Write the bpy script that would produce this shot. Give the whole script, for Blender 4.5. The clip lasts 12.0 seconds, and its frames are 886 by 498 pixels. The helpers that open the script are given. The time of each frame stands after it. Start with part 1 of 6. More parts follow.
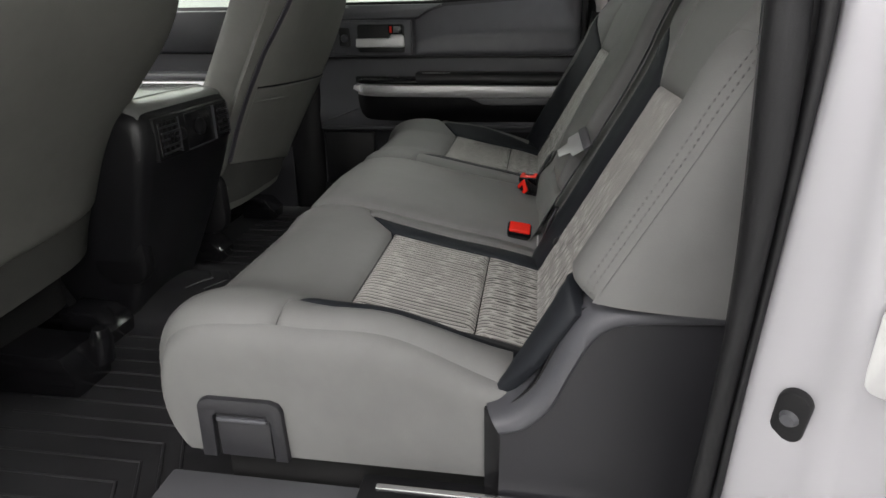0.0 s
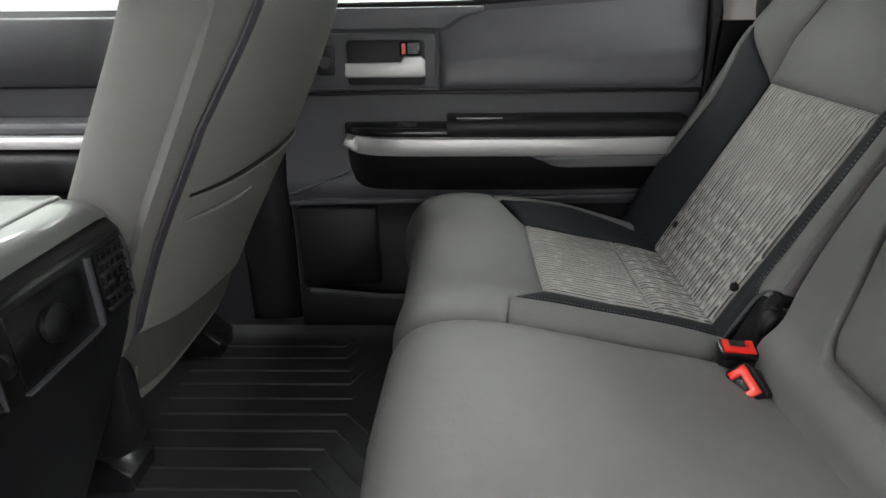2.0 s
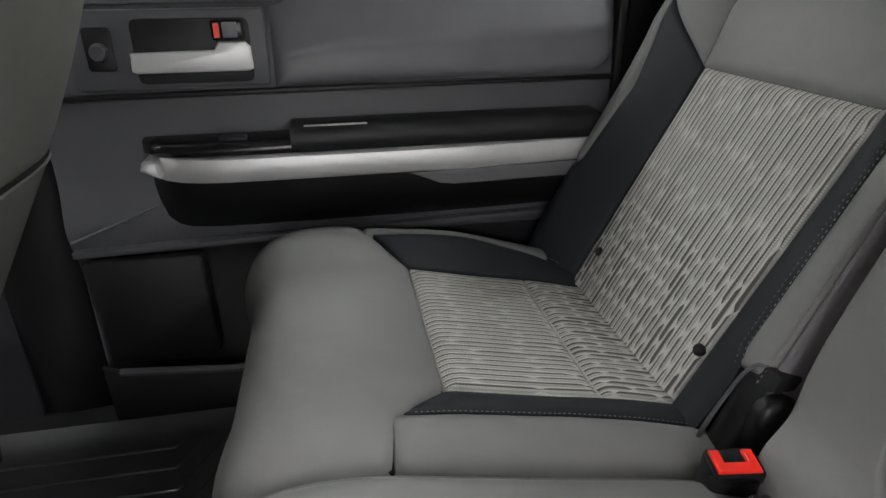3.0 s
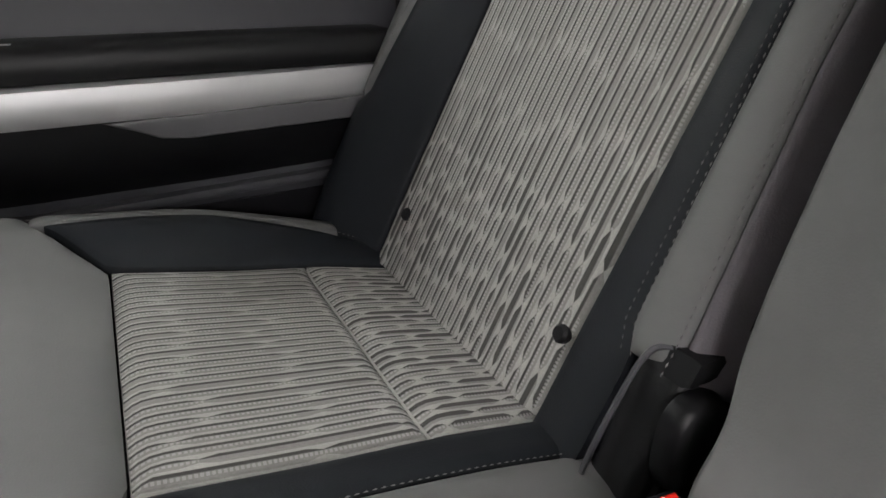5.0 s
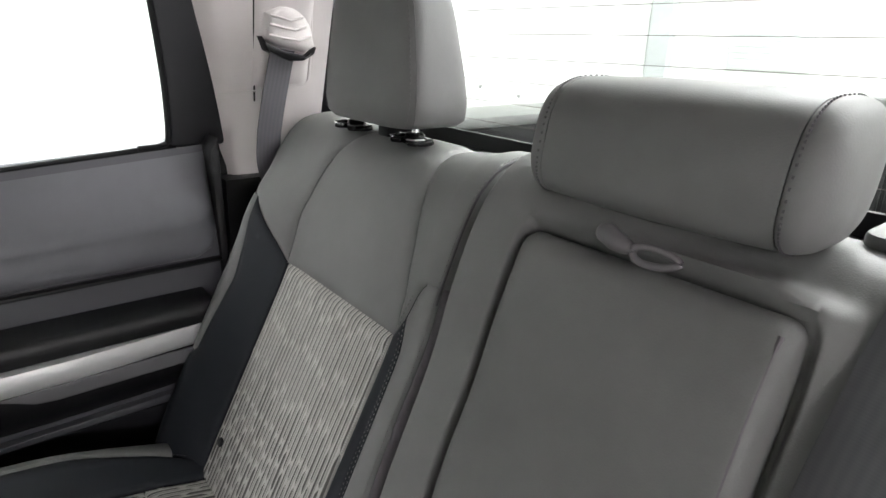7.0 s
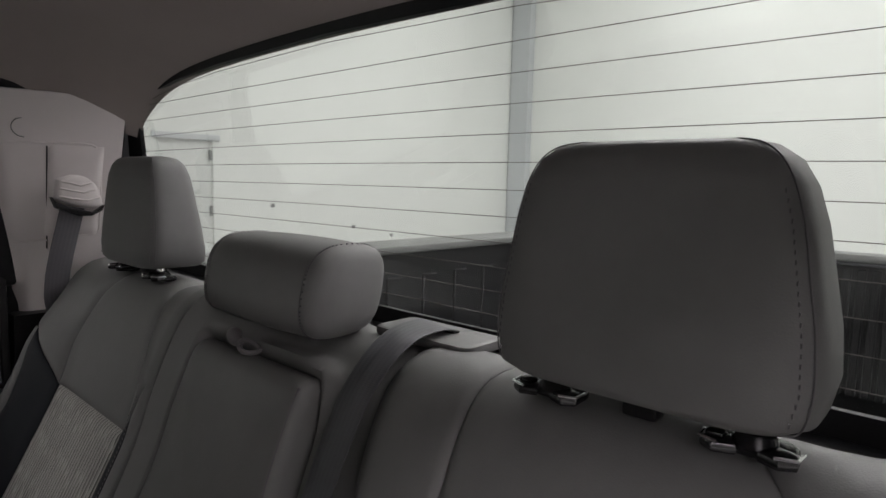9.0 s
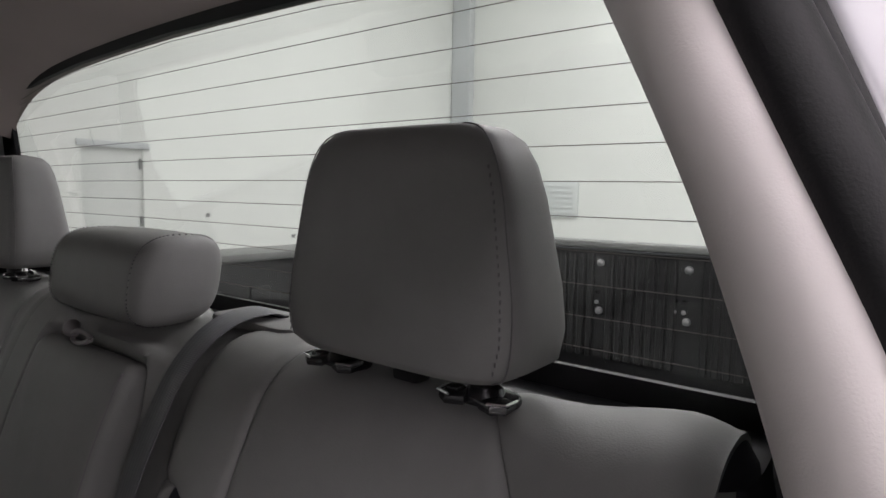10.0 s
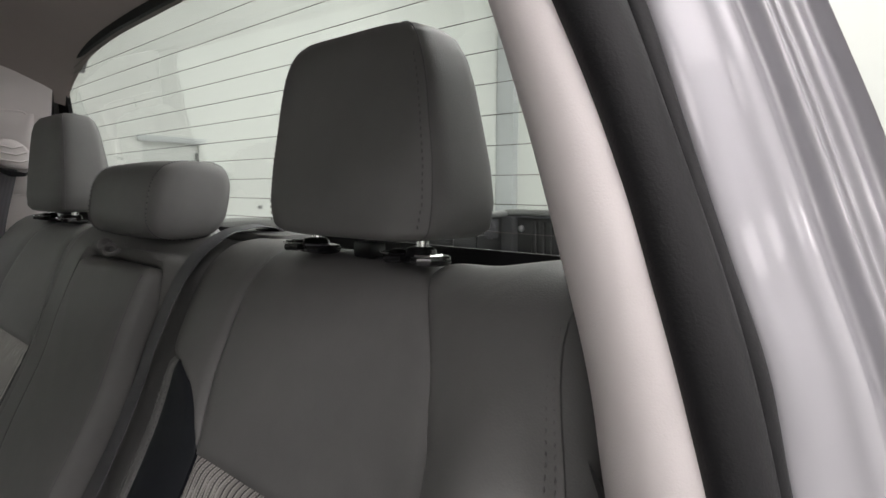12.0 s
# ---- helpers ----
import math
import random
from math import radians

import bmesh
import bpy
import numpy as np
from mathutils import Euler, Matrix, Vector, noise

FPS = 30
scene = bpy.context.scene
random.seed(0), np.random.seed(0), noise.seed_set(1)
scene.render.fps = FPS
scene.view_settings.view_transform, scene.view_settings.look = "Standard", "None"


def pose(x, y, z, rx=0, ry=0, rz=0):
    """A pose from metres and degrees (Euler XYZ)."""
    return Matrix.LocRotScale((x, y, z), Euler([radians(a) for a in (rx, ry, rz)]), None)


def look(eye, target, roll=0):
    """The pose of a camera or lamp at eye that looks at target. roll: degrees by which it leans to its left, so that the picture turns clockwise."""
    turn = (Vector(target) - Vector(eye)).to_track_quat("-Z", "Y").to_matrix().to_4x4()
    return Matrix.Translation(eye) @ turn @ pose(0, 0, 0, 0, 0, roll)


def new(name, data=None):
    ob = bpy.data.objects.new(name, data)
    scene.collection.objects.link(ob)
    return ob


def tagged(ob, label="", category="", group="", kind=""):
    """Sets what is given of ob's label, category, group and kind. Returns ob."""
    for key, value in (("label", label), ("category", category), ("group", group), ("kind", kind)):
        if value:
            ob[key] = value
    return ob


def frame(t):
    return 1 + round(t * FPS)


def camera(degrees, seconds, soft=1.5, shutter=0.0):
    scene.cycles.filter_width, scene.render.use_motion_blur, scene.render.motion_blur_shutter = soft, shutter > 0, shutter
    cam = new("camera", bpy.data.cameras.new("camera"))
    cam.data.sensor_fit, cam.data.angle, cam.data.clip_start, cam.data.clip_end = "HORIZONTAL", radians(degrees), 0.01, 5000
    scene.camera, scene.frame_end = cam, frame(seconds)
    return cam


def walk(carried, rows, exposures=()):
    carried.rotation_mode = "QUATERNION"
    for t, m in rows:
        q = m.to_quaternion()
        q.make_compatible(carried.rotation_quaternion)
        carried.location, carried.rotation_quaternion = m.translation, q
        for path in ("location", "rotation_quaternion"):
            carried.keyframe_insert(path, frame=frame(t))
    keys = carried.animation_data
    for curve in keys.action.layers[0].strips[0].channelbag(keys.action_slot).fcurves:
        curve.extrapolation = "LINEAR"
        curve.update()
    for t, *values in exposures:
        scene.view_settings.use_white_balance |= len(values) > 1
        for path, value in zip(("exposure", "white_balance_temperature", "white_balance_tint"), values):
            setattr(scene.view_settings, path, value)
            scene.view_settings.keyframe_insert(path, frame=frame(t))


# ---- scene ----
cam = camera(73.4, 12.0)
PATH = [
    (0, (0.34, -1.287, 0.797), (0.057, 0.546, 0.048), -0.7),
    (0.5, (0.212, -1.191, 0.838), (-0.078, 0.636, 0.078), -1.1),
    (1, (0.126, -0.979, 0.863), (-0.149, 0.848, 0.096), -1.1),
    (1.5, (0.05, -0.74, 0.85), (-0.2, 1.085, 0.073), -1.1),
    (2, (-0.033, -0.502, 0.838), (-0.082, 1.334, 0.048), -0.6),
    (2.5, (-0.015, -0.315, 0.831), (0.121, 1.502, 0.005), -0.9),
    (4.5, (0.098, 0.023, 0.68), (0.917, 1.654, -0.138), 1.1),
    (5, (0.133, 0.035, 0.668), (1.004, 1.617, -0.192), 0.3),
    (5.5, (0.131, 0.018, 0.712), (1.111, 1.529, -0.159), 1.4),
    (6, (0.139, -0.035, 0.82), (1.168, 1.429, -0.074), 1.6),
    (6.5, (0.162, -0.122, 0.934), (1.256, 1.329, 0.098), 1.9),
    (7, (0.177, -0.235, 1.023), (1.343, 1.248, 0.359), 1.4),
    (7.5, (0.185, -0.343, 1.051), (1.406, 1.17, 0.582), 2.5),
    (9.5, (0.234, -0.691, 1.066), (1.78, 0.564, 0.88), 0.9),
    (10, (0.268, -0.758, 1.047), (1.855, 0.446, 0.867), 1.0),
    (10.5, (0.271, -0.831, 1.024), (1.873, 0.353, 0.841), 0.9),
    (11, (0.287, -0.858, 1.017), (1.863, 0.359, 0.829), 0.5),
    (11.5, (0.246, -0.859, 0.984), (1.769, 0.423, 0.797), 0.7),
    (12, (0.263, -0.885, 0.954), (1.74, 0.45, 0.763), 0.3),
]
EXPOSURE = [(0.0, -0.88, 6600, 9), (0.5, -0.3, 6550, 11), (1.0, -0.25, 6500, 9), (1.5, -0.2, 6500, 8), (2.5, 0.0, 6450, 11), (4.5, -0.05, 6550, 12), (5.0, -0.03, 6550, 13), (5.5, -0.05, 6500, 12), (6.0, 0.1, 6450, 12), (6.5, 0.2, 6450, 12), (6.8, 0.3, 6400, 12), (7.2, -0.05, 6550, 14), (7.5, -0.85, 6600, 17), (9.5, -1.45, 6600, 18), (10.5, -1.25, 6500, 19), (11.5, -1.55, 6700, 15), (12.0, -1.25, 6650, 13)]
walk(cam, [(t, look(eye, target, roll)) for t, eye, target, roll in PATH], EXPOSURE)

# ---------------------------------------------------------------- light
world = bpy.data.worlds.new("hall")
scene.world = world
world.use_nodes = True
world.node_tree.nodes["Background"].inputs[0].default_value = (0.85, 0.95, 0.92, 1)
world.node_tree.nodes["Background"].inputs[1].default_value = 0.35
# assumed hall lamps, all out of view, tuned by brightness: x, y, height, watts
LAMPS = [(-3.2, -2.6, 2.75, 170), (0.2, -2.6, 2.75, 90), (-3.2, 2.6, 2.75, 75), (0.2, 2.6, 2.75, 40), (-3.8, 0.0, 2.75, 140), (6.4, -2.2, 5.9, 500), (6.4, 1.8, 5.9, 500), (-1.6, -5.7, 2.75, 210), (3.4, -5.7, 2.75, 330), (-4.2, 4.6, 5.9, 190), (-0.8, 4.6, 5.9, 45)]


def assumed_lamp(x, y, z, watts):
    data = bpy.data.lights.new("assumed_lamp_light", "AREA")
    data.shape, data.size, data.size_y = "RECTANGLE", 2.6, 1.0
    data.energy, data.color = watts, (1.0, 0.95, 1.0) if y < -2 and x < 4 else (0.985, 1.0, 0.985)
    ob = new("assumed_lamp_light", data)
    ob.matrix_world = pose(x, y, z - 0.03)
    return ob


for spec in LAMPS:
    assumed_lamp(*spec)

# ---------------------------------------------------------------- materials


def material(name):
    m = bpy.data.materials.new(name)
    m.use_nodes = True
    nt = m.node_tree
    return m, nt, nt.nodes["Principled BSDF"]


def link(nt, a, b):
    nt.links.new(a, b)


def coords(nt, uv):
    tc = nt.nodes.new("ShaderNodeTexCoord")
    return tc.outputs["UV" if uv else "Object"]


def noise_node(nt, vec, scale, detail=3.0, rough=0.55, stretch=None):
    if stretch:
        mp = nt.nodes.new("ShaderNodeMapping")
        mp.inputs["Scale"].default_value = stretch
        link(nt, vec, mp.inputs["Vector"])
        vec = mp.outputs["Vector"]
    n = nt.nodes.new("ShaderNodeTexNoise")
    n.inputs["Scale"].default_value, n.inputs["Detail"].default_value = scale, detail
    n.inputs["Roughness"].default_value = rough
    link(nt, vec, n.inputs["Vector"])
    return n.outputs["Fac"]


def ramp(nt, fac, stops):
    r = nt.nodes.new("ShaderNodeValToRGB")
    el = r.color_ramp.elements
    el[0].position, el[0].color = stops[0][0], (*stops[0][1], 1)
    el[1].position, el[1].color = stops[-1][0], (*stops[-1][1], 1)
    for p, c in stops[1:-1]:
        e = el.new(p)
        e.color = (*c, 1)
    link(nt, fac, r.inputs["Fac"])
    return r.outputs["Color"]


def bump(nt, height, bsdf, strength, distance, prior=None):
    b = nt.nodes.new("ShaderNodeBump")
    b.inputs["Strength"].default_value, b.inputs["Distance"].default_value = strength, distance
    link(nt, height, b.inputs["Height"])
    if prior:
        link(nt, prior, b.inputs["Normal"])
    link(nt, b.outputs["Normal"], bsdf.inputs["Normal"])
    return b.outputs["Normal"]


def calc(nt, op, a, b=None, c=None, clamp=False):
    n = nt.nodes.new("ShaderNodeMath")
    n.operation, n.use_clamp = op, clamp
    for i, v in enumerate((a, b, c)):
        if v is None:
            continue
        if isinstance(v, (int, float)):
            n.inputs[i].default_value = v
        else:
            link(nt, v, n.inputs[i])
    return n.outputs[0]


def rgb_scale(c, k):
    return tuple(min(1.0, v * k) for v in c)


def plain(name, color, rough=0.5, metal=0.0, grain=900.0, grain_depth=0.0003, blotch=4.0, vary=0.12, coat=0.0, spec=0.5, uv=False):
    """A moulded, painted or woven surface: broad blotches in colour and gloss, fine grain in relief."""
    m, nt, b = material(name)
    vec = coords(nt, uv)
    big = noise_node(nt, vec, blotch, 4)
    link(nt, ramp(nt, big, [(0.3, rgb_scale(color, 1 - vary)), (0.7, rgb_scale(color, 1 + vary))]), b.inputs["Base Color"])
    fine = noise_node(nt, vec, grain, 2)
    mix = calc(nt, "MULTIPLY_ADD", big, 0.14, rough - 0.07)
    link(nt, mix, b.inputs["Roughness"])
    b.inputs["Metallic"].default_value = metal
    b.inputs["Specular IOR Level"].default_value = spec
    b.inputs["Coat Weight"].default_value = coat
    bump(nt, fine, b, 0.35, grain_depth)
    return m


def leather_like(name, color, rough=0.5, spec=0.4, soft=0.25):
    """Smooth seat vinyl: fine pebble grain, faint creases, slight handling marks."""
    m, nt, b = material(name)
    vec = coords(nt, False)
    big = noise_node(nt, vec, 5, 4)
    mid = noise_node(nt, vec, 26, 5, 0.6)
    tone = calc(nt, "MULTIPLY_ADD", mid, 0.35, calc(nt, "MULTIPLY", big, 0.65))
    link(nt, ramp(nt, tone, [(0.32, rgb_scale(color, 0.9)), (0.66, rgb_scale(color, 1.1))]), b.inputs["Base Color"])
    link(nt, calc(nt, "MULTIPLY_ADD", tone, 0.2, rough - 0.1), b.inputs["Roughness"])
    b.inputs["Specular IOR Level"].default_value = spec
    v = nt.nodes.new("ShaderNodeTexVoronoi")
    v.inputs["Scale"].default_value = 620
    link(nt, vec, v.inputs["Vector"])
    first = bump(nt, v.outputs["Distance"], b, 0.22, 0.0004)
    bump(nt, big, b, soft, 0.012, first)
    return m


def ribbed_weave(name, pitch=0.0090):
    """Woven seat cloth: light cords along u, with slits of dark ground that open and close between them."""
    m, nt, b = material(name)
    sep = nt.nodes.new("ShaderNodeSeparateXYZ")
    link(nt, coords(nt, True), sep.inputs[0])
    u, v = sep.outputs[0], sep.outputs[1]
    row = calc(nt, "DIVIDE", v, pitch)
    index = calc(nt, "FLOOR", row)
    across = calc(nt, "SUBTRACT", calc(nt, "FRACT", row), 0.5)
    rnd = nt.nodes.new("ShaderNodeTexWhiteNoise")
    rnd.noise_dimensions = "1D"
    link(nt, index, rnd.inputs["W"])
    # long pointed cells, set off from row to row, stretched on the upper part of the backrest
    slow = calc(nt, "MINIMUM", calc(nt, "MAXIMUM", calc(nt, "ADD", u, 0.20), 0.0), 0.36)
    run = calc(nt, "SUBTRACT", calc(nt, "MULTIPLY", u, 17.0), calc(nt, "MULTIPLY", slow, 9.5))
    calm = calc(nt, "MULTIPLY", calc(nt, "MULTIPLY_ADD", u, 8.0, 2.1, True), calc(nt, "MULTIPLY_ADD", u, -8.0, 1.9, True))
    shift = calc(nt, "MULTIPLY_ADD", index, 0.5, calc(nt, "MULTIPLY", rnd.outputs["Value"], 0.24))
    along = calc(nt, "ADD", run, shift)
    cell = calc(nt, "FLOOR", along)
    phase = calc(nt, "FRACT", along)
    rnd2 = nt.nodes.new("ShaderNodeTexWhiteNoise")
    rnd2.noise_dimensions = "2D"
    comb = nt.nodes.new("ShaderNodeCombineXYZ")
    link(nt, index, comb.inputs[0])
    link(nt, cell, comb.inputs[1])
    link(nt, comb.outputs[0], rnd2.inputs["Vector"])
    pick = rnd2.outputs["Value"]
    near_end = calc(nt, "MINIMUM", phase, calc(nt, "SUBTRACT", 1.0, phase))
    half = calc(nt, "MULTIPLY", calc(nt, "MINIMUM", calc(nt, "MULTIPLY_ADD", calc(nt, "SUBTRACT", near_end, 0.01), 7.0, calc(nt, "MULTIPLY", calm, 0.5)), 1.0), 0.385)
    away = calc(nt, "ABSOLUTE", across)
    inside = calc(nt, "MULTIPLY_ADD", calc(nt, "SUBTRACT", half, away), 14.0, 0.5, True)
    # the dark slit takes one side of a cell, wider where the cells are short
    zone = calc(nt, "MULTIPLY_ADD", calm, -0.82, 1.0)
    bound = calc(nt, "SUBTRACT", 0.15, calc(nt, "MULTIPLY", calc(nt, "MULTIPLY", calc(nt, "POWER", pick, 1.5), 0.39), zone))
    slit = calc(nt, "MULTIPLY", calc(nt, "MULTIPLY_ADD", calc(nt, "SUBTRACT", across, bound), 10.0, 0.5, True), inside)
    # a dotted bright thread along the middle of most cells
    dots = calc(nt, "GREATER_THAN", calc(nt, "FRACT", calc(nt, "DIVIDE", u, 0.0031)), 0.40)
    thread = calc(nt, "LESS_THAN", away, 0.115)
    spark = calc(nt, "MULTIPLY", calc(nt, "MULTIPLY", dots, thread), calc(nt, "MULTIPLY", inside, calc(nt, "GREATER_THAN", calc(nt, "MULTIPLY_ADD", pick, -1.0, 0.72), 0.0)))
    spark = calc(nt, "MULTIPLY", spark, calc(nt, "GREATER_THAN", noise_node(nt, coords(nt, True), 14, 1), 0.40))
    fray = noise_node(nt, coords(nt, True), 1100, 2, 0.6, (0.3, 1, 1))
    soil = noise_node(nt, coords(nt, True), 9, 5, 0.65)
    tone = calc(nt, "MULTIPLY_ADD", fray, 0.55, calc(nt, "MULTIPLY", soil, 0.45))
    cord = ramp(nt, tone, [(0.3, (0.34, 0.331, 0.310)), (0.7, (0.52, 0.51, 0.477))])
    fill = ramp(nt, tone, [(0.3, (0.215, 0.209, 0.196)), (0.7, (0.335, 0.327, 0.306))])

    def blend(fac, p, q):
        mx = nt.nodes.new("ShaderNodeMix")
        mx.data_type = "RGBA"
        link(nt, fac, mx.inputs["Factor"])
        for sock, val in (("A", p), ("B", q)):
            if isinstance(val, tuple):
                mx.inputs[sock].default_value = val
            else:
                link(nt, val, mx.inputs[sock])
        return mx.outputs["Result"]
    body = blend(inside, cord, fill)
    body = blend(calc(nt, "MULTIPLY", slit, 0.84), body, (0.032, 0.031, 0.029, 1))
    body = blend(calc(nt, "MULTIPLY", spark, 0.38), body, (0.62, 0.61, 0.58, 1))
    # faint brown spills and grime
    spill = calc(nt, "MULTIPLY_ADD", noise_node(nt, coords(nt, True), 17, 4, 0.62), 6.0, -3.5, True)
    body = blend(calc(nt, "MULTIPLY", spill, 0.32), body, (0.165, 0.140, 0.112, 1))
    link(nt, body, b.inputs["Base Color"])
    b.inputs["Roughness"].default_value = 0.85
    b.inputs["Specular IOR Level"].default_value = 0.2
    b.inputs["Sheen Weight"].default_value = 0.15
    height = calc(nt, "SUBTRACT", calc(nt, "SUBTRACT", 1.0, calc(nt, "MULTIPLY", inside, 0.55)), calc(nt, "MULTIPLY", slit, 0.45))
    first = bump(nt, height, b, 0.85, 0.0018)
    bump(nt, fray, b, 0.3, 0.0005, first)
    return m


def glass(name, tint=(0.93, 0.98, 0.955)):
    m, nt, b = material(name)
    b.inputs["Base Color"].default_value = (*tint, 1)
    b.inputs["Roughness"].default_value = 0.02
    b.inputs["IOR"].default_value = 1.45
    b.inputs["Transmission Weight"].default_value = 1.0
    return m


def webbing(name, color):
    m, nt, b = material(name)
    sep = nt.nodes.new("ShaderNodeSeparateXYZ")
    link(nt, coords(nt, True), sep.inputs[0])
    w = calc(nt, "SINE", calc(nt, "MULTIPLY", sep.outputs[1], 2 * math.pi / 0.0078))
    t = calc(nt, "SINE", calc(nt, "MULTIPLY", sep.outputs[0], 2 * math.pi / 0.0022))
    h = calc(nt, "MULTIPLY_ADD", t, 0.4, w)
    link(nt, ramp(nt, calc(nt, "MULTIPLY_ADD", h, 0.25, 0.5), [(0.1, rgb_scale(color, 0.9)), (0.9, rgb_scale(color, 1.1))]), b.inputs["Base Color"])
    b.inputs["Roughness"].default_value = 0.55
    bump(nt, h, b, 0.18, 0.0004)
    return m


M_GREY = leather_like("grey_vinyl", (0.142, 0.143, 0.139), 0.56, 0.35)
M_GREY_FRONT = leather_like("grey_seat_cloth", (0.150, 0.150, 0.138), 0.7, 0.25)
M_DARK = leather_like("charcoal_vinyl", (0.0115, 0.0134, 0.0168), 0.6, 0.25)
M_WEAVE = ribbed_weave("ribbed_weave")
M_FOAM = plain("black_felt", (0.012, 0.012, 0.012), 0.9, grain=300, spec=0.2)
# grey seat cloth, darkened in its colour for the shade under the backrest
M_SKIRT = leather_like("shaded_skirt_cloth", (0.06, 0.06, 0.056), 0.8, 0.2)
M_SIDE = plain("charcoal_side_cloth", (0.022, 0.022, 0.026), 0.85, grain=900, grain_depth=0.001, blotch=6, spec=0.2)
M_STITCH = plain("grey_thread", (0.165, 0.160, 0.160), 0.7, grain=1500)
M_STITCH_DARK = plain("charcoal_thread", (0.075, 0.072, 0.076), 0.6, grain=1500)
M_STITCH_SOFT = plain("soft_grey_thread", (0.100, 0.098, 0.100), 0.6, grain=1500)
M_PIPE = leather_like("mauve_grey_welt", (0.118, 0.106, 0.116), 0.5)
M_BAND = leather_like("slate_violet_band", (0.062, 0.058, 0.072), 0.5)
M_PLASTIC = plain("charcoal_plastic", (0.066, 0.067, 0.075), 0.43, grain=1100, grain_depth=0.0004, blotch=3, spec=0.45)
M_PAD = leather_like("dark_door_pad", (0.112, 0.113, 0.124), 0.43, 0.5, 0.05)
M_BLADE = plain("satin_grey_blade", (0.12, 0.12, 0.125), 0.45, grain=1200, grain_depth=0.0002, blotch=3)
M_BLACK = plain("black_plastic", (0.008, 0.008, 0.009), 0.42, grain=1200, blotch=7, spec=0.32)
M_GLOSS = plain("gloss_black_plastic", (0.008, 0.008, 0.009), 0.2, grain=400, grain_depth=0.00005, blotch=7)
M_CONSOLE = plain("console_vinyl", (0.011, 0.011, 0.0125), 0.38, grain=700, grain_depth=0.0004, blotch=6, spec=0.4)
# black lid vinyl, its base colour lifted to carry the window's reflection
M_LID = plain("lid_vinyl_with_sheen", (0.15, 0.158, 0.153), 0.33, grain=700, grain_depth=0.000002, blotch=6, vary=0.04, coat=1.0, spec=1.0)
M_SILVER = plain("satin_silver", (0.66, 0.66, 0.665), 0.42, 0.5, grain=1500, grain_depth=0.00001, blotch=3, vary=0.03)
M_SMEAR = plain("dull_sealant", (0.27, 0.27, 0.28), 0.6, grain=200)
M_TRIMGREY = plain("grey_trim_plastic", (0.068, 0.068, 0.074), 0.42, grain=900)
M_CHROME = plain("chrome", (0.75, 0.75, 0.76), 0.16, 1.0, grain=200, grain_depth=0.00002, blotch=9, vary=0.05)
M_STEEL = plain("dull_steel", (0.34, 0.34, 0.345), 0.45, 0.6, grain=300, grain_depth=0.0001, blotch=9)
M_RED = plain("red_plastic", (0.78, 0.024, 0.014), 0.20, grain=300, grain_depth=0.00005, blotch=20, vary=0.08)
M_LINER = plain("greige_headliner_cloth", (0.36, 0.315, 0.30), 0.9, grain=1300, grain_depth=0.0008, blotch=3, vary=0.06, spec=0.2)
M_PILLAR = plain("greige_pillar_plastic", (0.70, 0.655, 0.645), 0.5, grain=1000, grain_depth=0.0004, blotch=4, vary=0.05)
M_RUBBER = plain("black_rubber", (0.010, 0.010, 0.011), 0.55, grain=700, grain_depth=0.0005, blotch=9, spec=0.25)
M_TRIMDARK = plain("dark_grained_plastic", (0.017, 0.017, 0.020), 0.46, grain=1000, grain_depth=0.0005, blotch=5)
M_MAT = plain("black_rubber_mat", (0.026, 0.026, 0.028), 0.42, grain=500, grain_depth=0.0006, blotch=8, vary=0.3)
M_CARPET = plain("black_carpet", (0.010, 0.010, 0.010), 0.95, grain=420, grain_depth=0.003, blotch=8, vary=0.3, spec=0.15)
M_PAINT = plain("silver_white_paint", (0.36, 0.356, 0.374), 0.44, 0.25, grain=60, grain_depth=0.00003, blotch=5, vary=0.03, coat=0.3)
M_WALL = plain("white_wall_paint", (0.72, 0.735, 0.708), 0.75, grain=160, grain_depth=0.0008, blotch=0.7, vary=0.035)
M_WALL_TRIM = plain("pale_blue_grey_paint", (0.50, 0.52, 0.53), 0.6, grain=120, blotch=1.2, vary=0.05)
M_HALL_FLOOR = plain("grey_epoxy_floor", (0.42, 0.42, 0.41), 0.3, grain=90, blotch=0.8, vary=0.12)
M_LINERBED = plain("black_bed_liner", (0.014, 0.014, 0.015), 0.5, grain=260, grain_depth=0.001, blotch=5, vary=0.3)
M_BEDCAP = plain("grey_rail_cap", (0.20, 0.205, 0.20), 0.5, grain=200, blotch=6)
M_BELT = webbing("grey_seat_belt_webbing", (0.080, 0.080, 0.088))
M_TAB = webbing("grey_pull_tape", (0.128, 0.121, 0.125))
M_PANEL = plain("pale_grey_panel", (0.60, 0.625, 0.62), 0.6, grain=120, blotch=1.2, vary=0.04)
M_BELT_PALE = webbing("violet_grey_seat_belt_webbing", (0.105, 0.100, 0.112))
M_BELT_DARK = webbing("charcoal_seat_belt_webbing", (0.030, 0.030, 0.032))
M_GUIDE = plain("mid_grey_plastic", (0.12, 0.12, 0.118), 0.5, grain=700)
M_TONGUE = plain("pale_grey_steel", (0.44, 0.45, 0.45), 0.3, 0.6, grain=300, grain_depth=0.00005)
M_GLASS = glass("clear_glass")
M_WIRE = plain("brown_heater_wire", (0.15, 0.142, 0.132), 0.7, grain=400, spec=0.15)
M_DOOR_PAINT = plain("pale_door_paint", (0.62, 0.635, 0.615), 0.6, grain=120, blotch=1.2, vary=0.05)
